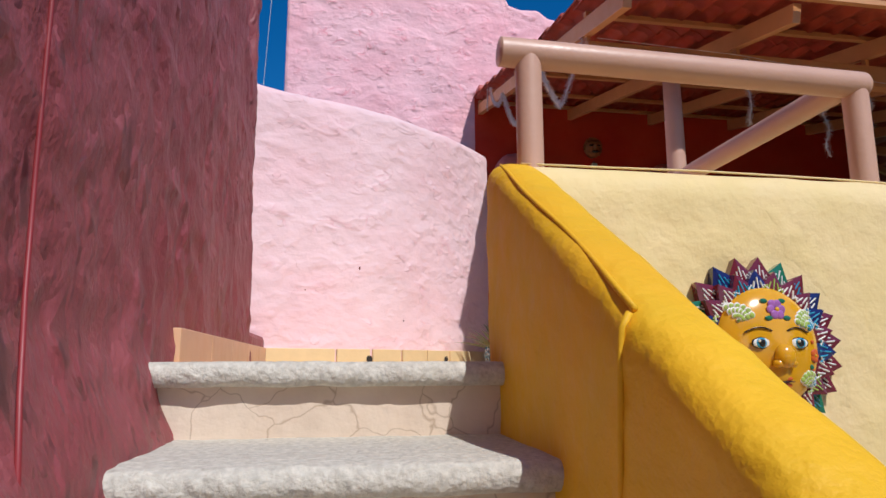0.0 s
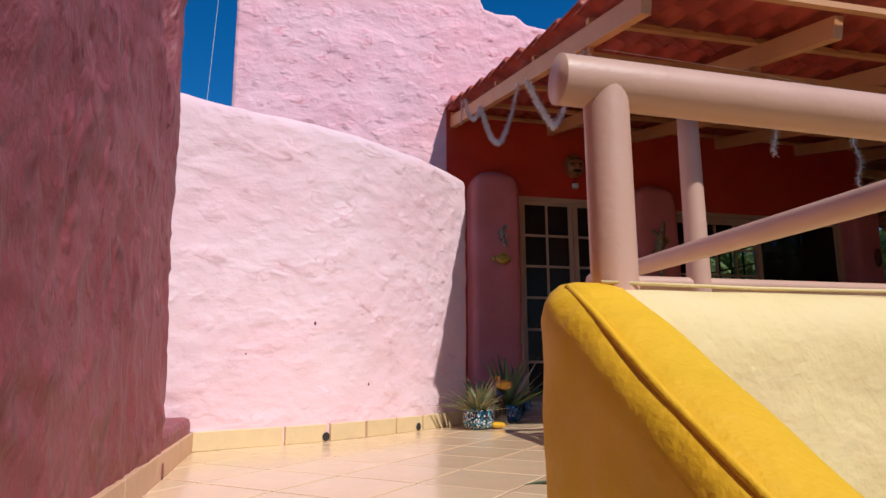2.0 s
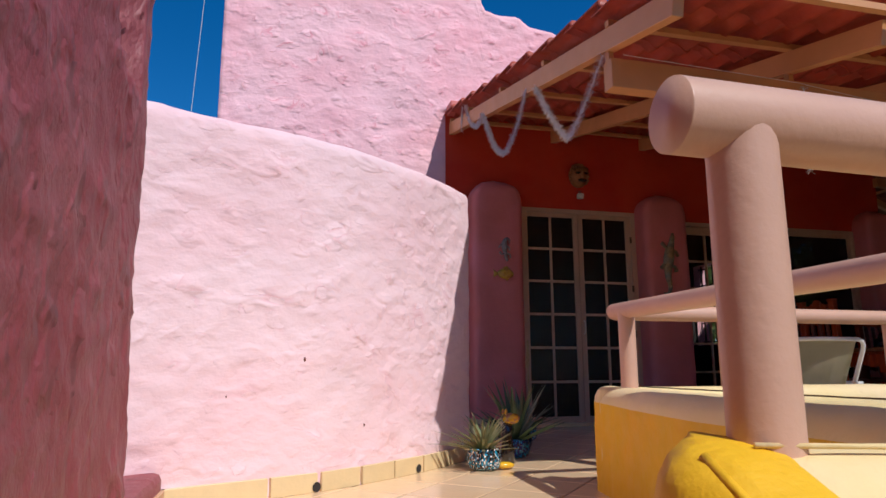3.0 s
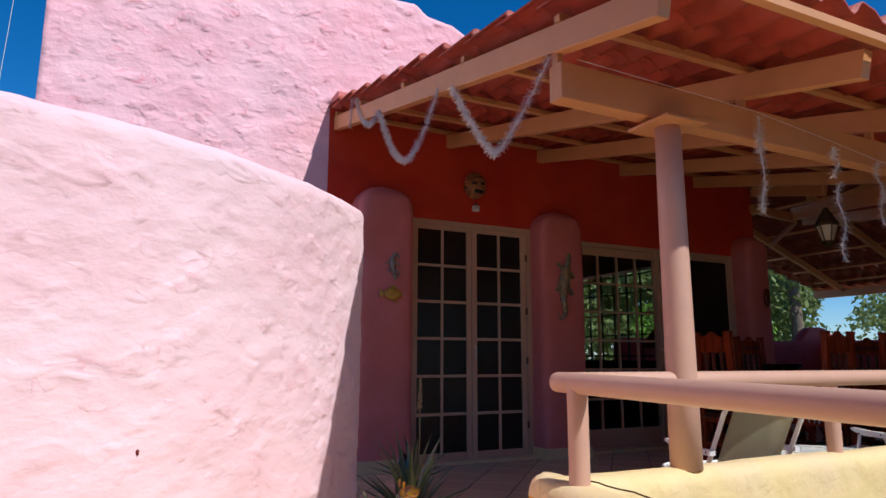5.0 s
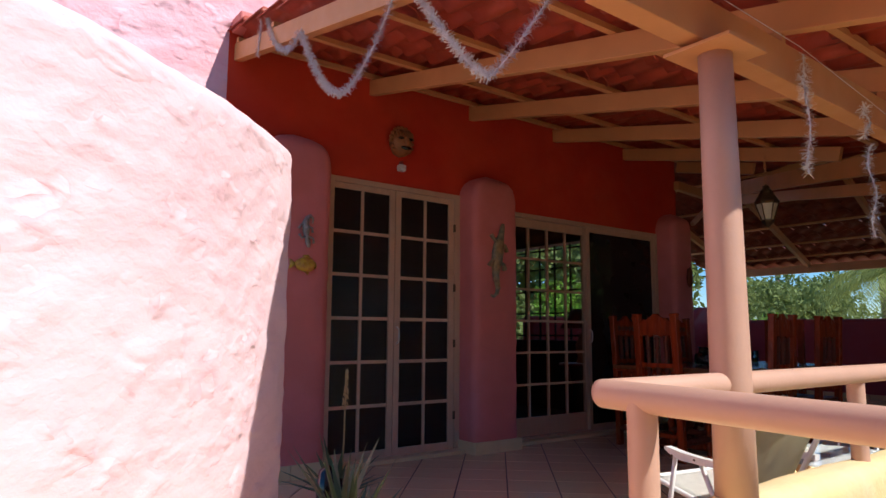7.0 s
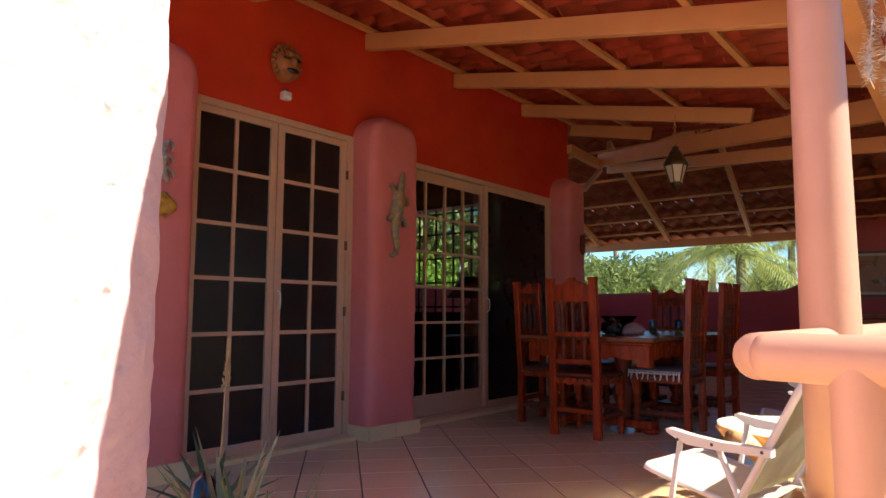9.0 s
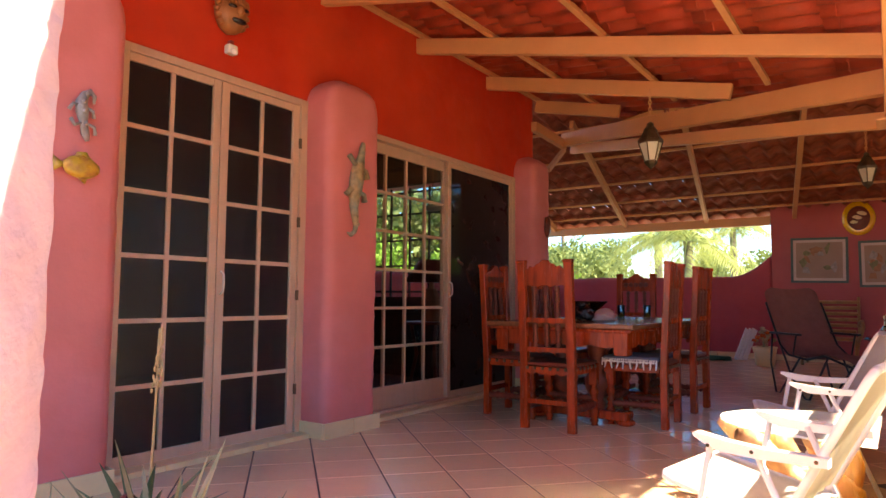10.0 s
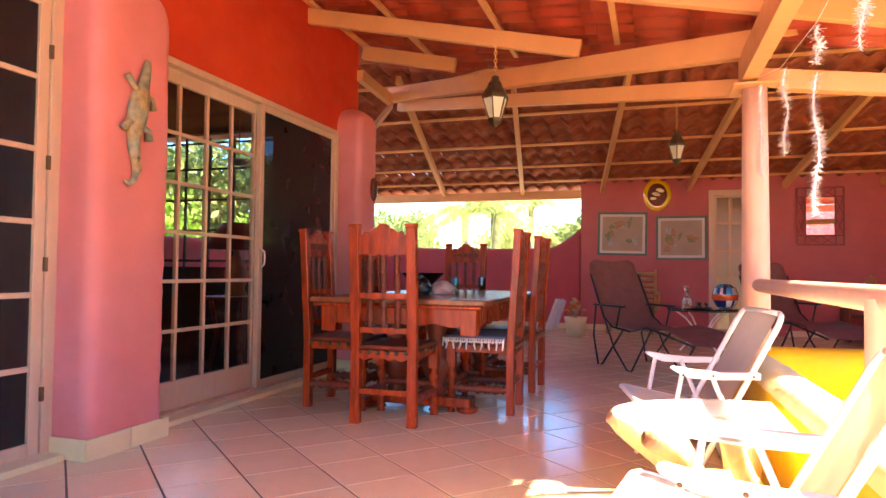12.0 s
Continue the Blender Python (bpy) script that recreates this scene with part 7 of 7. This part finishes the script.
# copy of the dish lamp, added to stand for a white reflection
lp = thing("pendant_dish_lamp", "white dish added behind the sliding door for a white reflection", "lamp", pose(6.78, 8.58, 1.90))
part("dish", lathe([(0.0, 0.0), (0.07, 0.015), (0.10, 0.04), (0.11, 0.055), (0.0, 0.05)], 24), M["white"], lp, smooth=True)
part("rod", sweep([(0, 0, 0.05), (0, 0, 1.10)], 0.006, 6), M["brass"], lp)
# lamp in the room behind the double door
lp = thing("pendant_dish_lamp", "white dish lamp hanging in the dark room", "lamp", pose(4.20, 9.70, 2.30))
part("dish", lathe([(0.0, 0.0), (0.12, 0.02), (0.18, 0.06), (0.19, 0.08), (0.0, 0.07)], 24), M["white"], lp, smooth=True)
part("rod", sweep([(0, 0, 0.07), (0, 0, 0.8)], 0.008, 6), M["brass"], lp)


# ---- trees and garden ----
def leaf_cloud(bm, centre, size, n, leaf_size, rnd):
    for k in range(n):
        while True:
            p = Vector((rnd.uniform(-1, 1), rnd.uniform(-1, 1), rnd.uniform(-1, 1)))
            if 0.25 < p.length < 1:
                break
        p = Vector(centre) + Vector((p.x * size[0], p.y * size[1], p.z * size[2]))
        a = Vector((rnd.gauss(0, 1), rnd.gauss(0, 1), rnd.gauss(0, 1))).normalized()
        b = a.cross(Vector((rnd.gauss(0, 1), rnd.gauss(0, 1), rnd.gauss(0, 1)))).normalized()
        s = leaf_size * rnd.uniform(0.6, 1.4)
        bm.faces.new([bm.verts.new(p + v) for v in (-a * s, b * s * 0.45, a * s, -b * s * 0.45)])


def broadleaf(x, y, height, crown, seed, mat_name, label, leaf_size=0.13, density=1.0):
    rnd = random.Random(seed)
    base = -1.75
    t = thing("tree", label, "tree", pose(x, y, base), "garden trees")
    th = height * 0.45
    part("trunk", sweep([(0, 0, 0), (0.05, 0.03, th * 0.4), (-0.05, 0.06, th * 0.8), (0.0, 0.0, th)], [0.20, 0.16, 0.13, 0.10], 10), M["bark"], t, smooth=True)
    limbs, ends = bmesh.new(), []
    for k in range(9):
        a = k * 2.4 + rnd.uniform(-0.3, 0.3)
        r = crown * rnd.uniform(0.35, 0.85)
        e = Vector((r * math.cos(a), r * math.sin(a), height * rnd.uniform(0.55, 0.95)))
        mid = Vector((r * 0.4 * math.cos(a), r * 0.4 * math.sin(a), th + (e.z - th) * 0.6))
        sweep([(0, 0, th * rnd.uniform(0.6, 1.0)), mid, e], [0.075, 0.05, 0.015], 6, limbs)
        ends += [e, mid.lerp(e, 0.6)]
    part("limbs", limbs, M["bark"], t, smooth=True)
    bm = bmesh.new()
    for e in ends:
        for q in range(3):
            c = e + Vector((rnd.gauss(0, 1), rnd.gauss(0, 1), rnd.gauss(0, 0.7))) * crown * 0.18
            leaf_cloud(bm, c, (crown * 0.30, crown * 0.30, crown * 0.20), int(130 * density), leaf_size, rnd)
    part("crown", bm, M[mat_name], t, "crown of many small leaves")


def palm(x, y, z_crown, seed, label, length=2.6):
    rnd = random.Random(seed)
    t = thing("palm_tree", label, "palm tree", pose(x, y, -1.75), "garden palms")
    h = z_crown + 1.75
    part("trunk", sweep([(0, 0, 0), (0.05, 0, h * 0.5), (0, 0, h)], [0.20, 0.15, 0.14], 12), M["bark"], t, smooth=True)
    for k in range(20):
        a = k * 2.399
        el = rnd.uniform(0.0, 1.3)
        ln = length * rnd.uniform(0.8, 1.1)
        bm = bmesh.new()
        d = Vector((math.cos(a), math.sin(a), 0))
        side = Vector((-d.y, d.x, 0))
        pts = []
        for q in range(13):
            s = q / 12
            pts.append(Vector((0, 0, h)) + d * (ln * (math.cos(el) * s + 0.15 * s * s)) + Vector((0, 0, ln * (math.sin(el) * s - 0.95 * s * s))))
        sweep(pts, [0.022 * (1 - q / 14) for q in range(13)], 4, bm)
        for q in range(1, 12):
            for r in range(3):
                p = pts[q].lerp(pts[min(12, q + 1)], r / 3)
                l2 = 0.55 * (1 - (q / 12 - 0.35) ** 2) * rnd.uniform(0.8, 1.1)
                dn = (pts[min(12, q + 1)] - pts[q]).normalized()
                for sg in (-1, 1):
                    tip = p + side * sg * l2 * 0.75 + dn * l2 * 0.45 - Vector((0, 0, l2 * rnd.uniform(0.25, 0.6)))
                    midp = p.lerp(tip, 0.5) + Vector((0, 0, 0.05))
                    bm.faces.new([bm.verts.new(v) for v in (p, midp + dn * 0.022, tip, midp - dn * 0.022)])
        part("frond", bm, M["palm"], t)


def shrub(x, y, size, seed, mat_name, label, z=-1.72):
    rnd = random.Random(seed)
    bm = bmesh.new()
    for k in range(16):
        c = (rnd.uniform(-0.7, 0.7) * size[0], rnd.uniform(-0.7, 0.7) * size[1], size[2] * rnd.uniform(0.25, 0.9))
        leaf_cloud(bm, c, (size[0] * 0.4, size[1] * 0.4, size[2] * 0.28), 190, 0.07, rnd)
    for k in range(8):
        sweep([(rnd.uniform(-0.2, 0.2), rnd.uniform(-0.2, 0.2), 0), (rnd.uniform(-0.6, 0.6) * size[0], rnd.uniform(-0.6, 0.6) * size[1], size[2] * 0.8)], [0.03, 0.01], 5, bm)
    tagged(part("shrub", bm, M[mat_name], m=pose(x, y, z)), label, "shrub", "garden shrubs")


palm(21.0, 9.5, 2.7, 1, "palm tree with drooping yellow-green fronds beyond the garden wall", 2.3)
palm(25.0, 11.6, 3.2, 2, "palm tree with drooping yellow-green fronds farther off", 2.4)
palm(31.0, 10.2, 3.9, 3, "palm tree with drooping yellow-green fronds farther off", 2.6)
broadleaf(30.0, 17.0, 5.2, 2.6, 4, "leaf", "broad green garden tree beyond the wall")
broadleaf(33.0, 8.3, 5.4, 2.4, 5, "leaf", "broad green garden tree beyond the wall")
broadleaf(34.0, 18.6, 6.0, 3.0, 6, "leaf", "broad green garden tree farther off")
broadleaf(17.0, 15.8, 6.0, 2.8, 7, "leaf", "broad green garden tree beyond the wall")
broadleaf(16.0, 13.2, 13.0, 3.2, 8, "leaf", "tall thin-crowned tree rising behind the porch roof", 0.10, 0.55)
broadleaf(42.0, 13.5, 5.6, 3.0, 15, "leaf", "broad green garden tree farther off")
shrub(17.5, 10.9, (1.2, 1.2, 3.4), 9, "leaf_bright", "bright green clipped shrub beyond the garden wall")
shrub(16.0, 12.3, (1.1, 1.1, 3.2), 10, "leaf", "green shrub beyond the garden wall")
shrub(19.0, 9.6, (1.3, 1.3, 3.2), 16, "leaf", "green shrub beyond the garden wall")
broadleaf(13.5, 16.4, 5.6, 2.6, 17, "leaf", "broad green garden tree beyond the side wall")
broadleaf(10.6, 17.5, 5.8, 2.6, 18, "leaf", "broad green garden tree beyond the side wall")
shrub(10.6, 12.3, (1.3, 0.9, 3.5), 19, "leaf_bright", "bright green shrub beyond the side wall")
shrub(13.4, 13.0, (1.2, 1.0, 3.4), 20, "leaf_bright", "bright green shrub beyond the side wall")
for i, (x, y, h) in enumerate(((3.0, -8.5, 6.0), (7.5, -9.5, 6.5), (11.5, -8.0, 5.5), (15.5, -7.0, 6.0), (19.5, -3.5, 6.0), (-3.0, -10.0, 6.5))):
    broadleaf(x, y, h, 2.6, 30 + i, "leaf", "broad green tree in the lower garden")
for i, (x, y) in enumerate(((5.5, -3.6), (8.2, -4.0), (10.8, -3.2))):
    shrub(x, y, (1.2, 1.0, 2.4), 50 + i, "leaf_bright", "bright green shrub in the lower garden")
po = thing("utility_pole", "wooden utility pole far beyond the garden", "pole", pose(34.0, 19.5, -1.8))
part("shaft", lathe([(0.14, 0), (0.10, 8.0)], 10), M["bark"], po, smooth=True)
part("crossarm", box((-0.05, -0.8, 7.2), (0.05, 0.8, 7.32)), M["bark"], po)
tagged(part("power_line", sweep([(34.0, 19.5, 5.4), (32.0, 12.0, 4.4), (31.0, 6.0, 4.2), (31.5, -4.0, 5.0)], 0.012, 5), M["black"]), "dark power line crossing beyond the garden", "cable")


# ---- floor tiles, last ----
TA = math.radians(48.6)
TU = Vector((math.cos(TA), math.sin(TA)))
TV = Vector((math.cos(TA - math.pi / 2), math.sin(TA - math.pi / 2)))
SU, SV = 0.346, 0.346
ORG = Vector((4.193, 6.165))
GAP = 0.009


def clip(poly, axis, value, keep_above):
    out = []
    for i in range(len(poly)):
        a, b = poly[i], poly[(i + 1) % len(poly)]
        ina, inb = (a[axis] >= value) == keep_above, (b[axis] >= value) == keep_above
        if ina:
            out.append(a)
        if ina != inb:
            t = (value - a[axis]) / (b[axis] - a[axis])
            out.append((a[0] + (b[0] - a[0]) * t, a[1] + (b[1] - a[1]) * t))
    return out


def tile_mesh(poly, bm, z0=-0.006, z1=0.0, inset=0.0025):
    cx, cy = sum(p[0] for p in poly) / len(poly), sum(p[1] for p in poly) / len(poly)
    lo = [bm.verts.new((x, y, z0)) for x, y in poly]
    mid = [bm.verts.new((x, y, z1 - 0.0015)) for x, y in poly]
    top = []
    for x, y in poly:
        ln = math.hypot(x - cx, y - cy) or 1
        top.append(bm.verts.new((x - (x - cx) / ln * inset * 1.4, y - (y - cy) / ln * inset * 1.4, z1)))
    n = len(poly)
    bm.faces.new(top)
    for k in range(n):
        q = (k + 1) % n
        bm.faces.new((lo[k], lo[q], mid[q], mid[k]))
        bm.faces.new((mid[k], mid[q], top[q], top[k]))


hu, hv = SU / 2 - GAP / 2, SV / 2 - GAP / 2
bm = bmesh.new()
tile_mesh([(TU * a + TV * b)[:] for a, b in ((-hu, -hv), (hu, -hv), (hu, hv), (-hu, hv))], bm)
shared = bpy.data.meshes.new("floor_tile")
bmesh.ops.recalc_face_normals(bm, faces=bm.faces)
bm.to_mesh(shared)
bm.free()
shared.materials.append(M["tile"])
rest = bmesh.new()
count = 0
for i in range(-45, 45):
    for j in range(-45, 45):
        c = ORG + TU * (SU * (i + 0.5)) + TV * (SV * (j + 0.5))
        if not (-0.6 < c.x < FAR_X + 0.3 and 1.7 < c.y < 10.3):
            continue
        if c.y < 4.28 and 2.0 < c.x < 6.1:
            continue
        poly = [(c + TU * a + TV * b)[:] for a, b in ((-hu, -hv), (hu, -hv), (hu, hv), (-hu, hv))]
        cut = False
        for axis, value, up in ((1, 1.995, True), (0, FAR_X + 0.02, False), (0, -0.45, True), (1, 10.3, False)):
            if any((p[axis] >= value) != up for p in poly):
                poly = clip(poly, axis, value, up)
                cut = True
        if c.y < 4.28 and c.x < 3 and any(p[0] > 1.96 for p in poly):
            poly, cut = clip(poly, 0, 1.96, False), True
        if c.y >= 4.28 and 1.9 < c.x < 6.2 and any(p[1] < 4.30 for p in poly):
            poly, cut = clip(poly, 1, 4.30, True), True
        if c.y < 4.5 and c.x >= 6.1 and any(p[0] < 6.0 for p in poly):
            poly, cut = clip(poly, 0, 6.0, True), True
        if len(poly) < 3:
            continue
        if c.y > WALL_Y + 0.1 and c.x < 7.4:
            continue
        near = c.x < 9.2 and c.y > 2.0
        if near and not cut and count < 290:
            ob = new("floor_tile", shared)
            ob.parent = floor
            ob.location = (c.x, c.y, 0.0006 * noise.noise((c.x * 3, c.y * 3, 0)))
            count += 1
        else:
            tile_mesh(poly, rest)
tagged(part("floor_tile_rest", rest, M["tile"], floor), "beige floor tiles cut along the edges and farther off", kind="stuff")
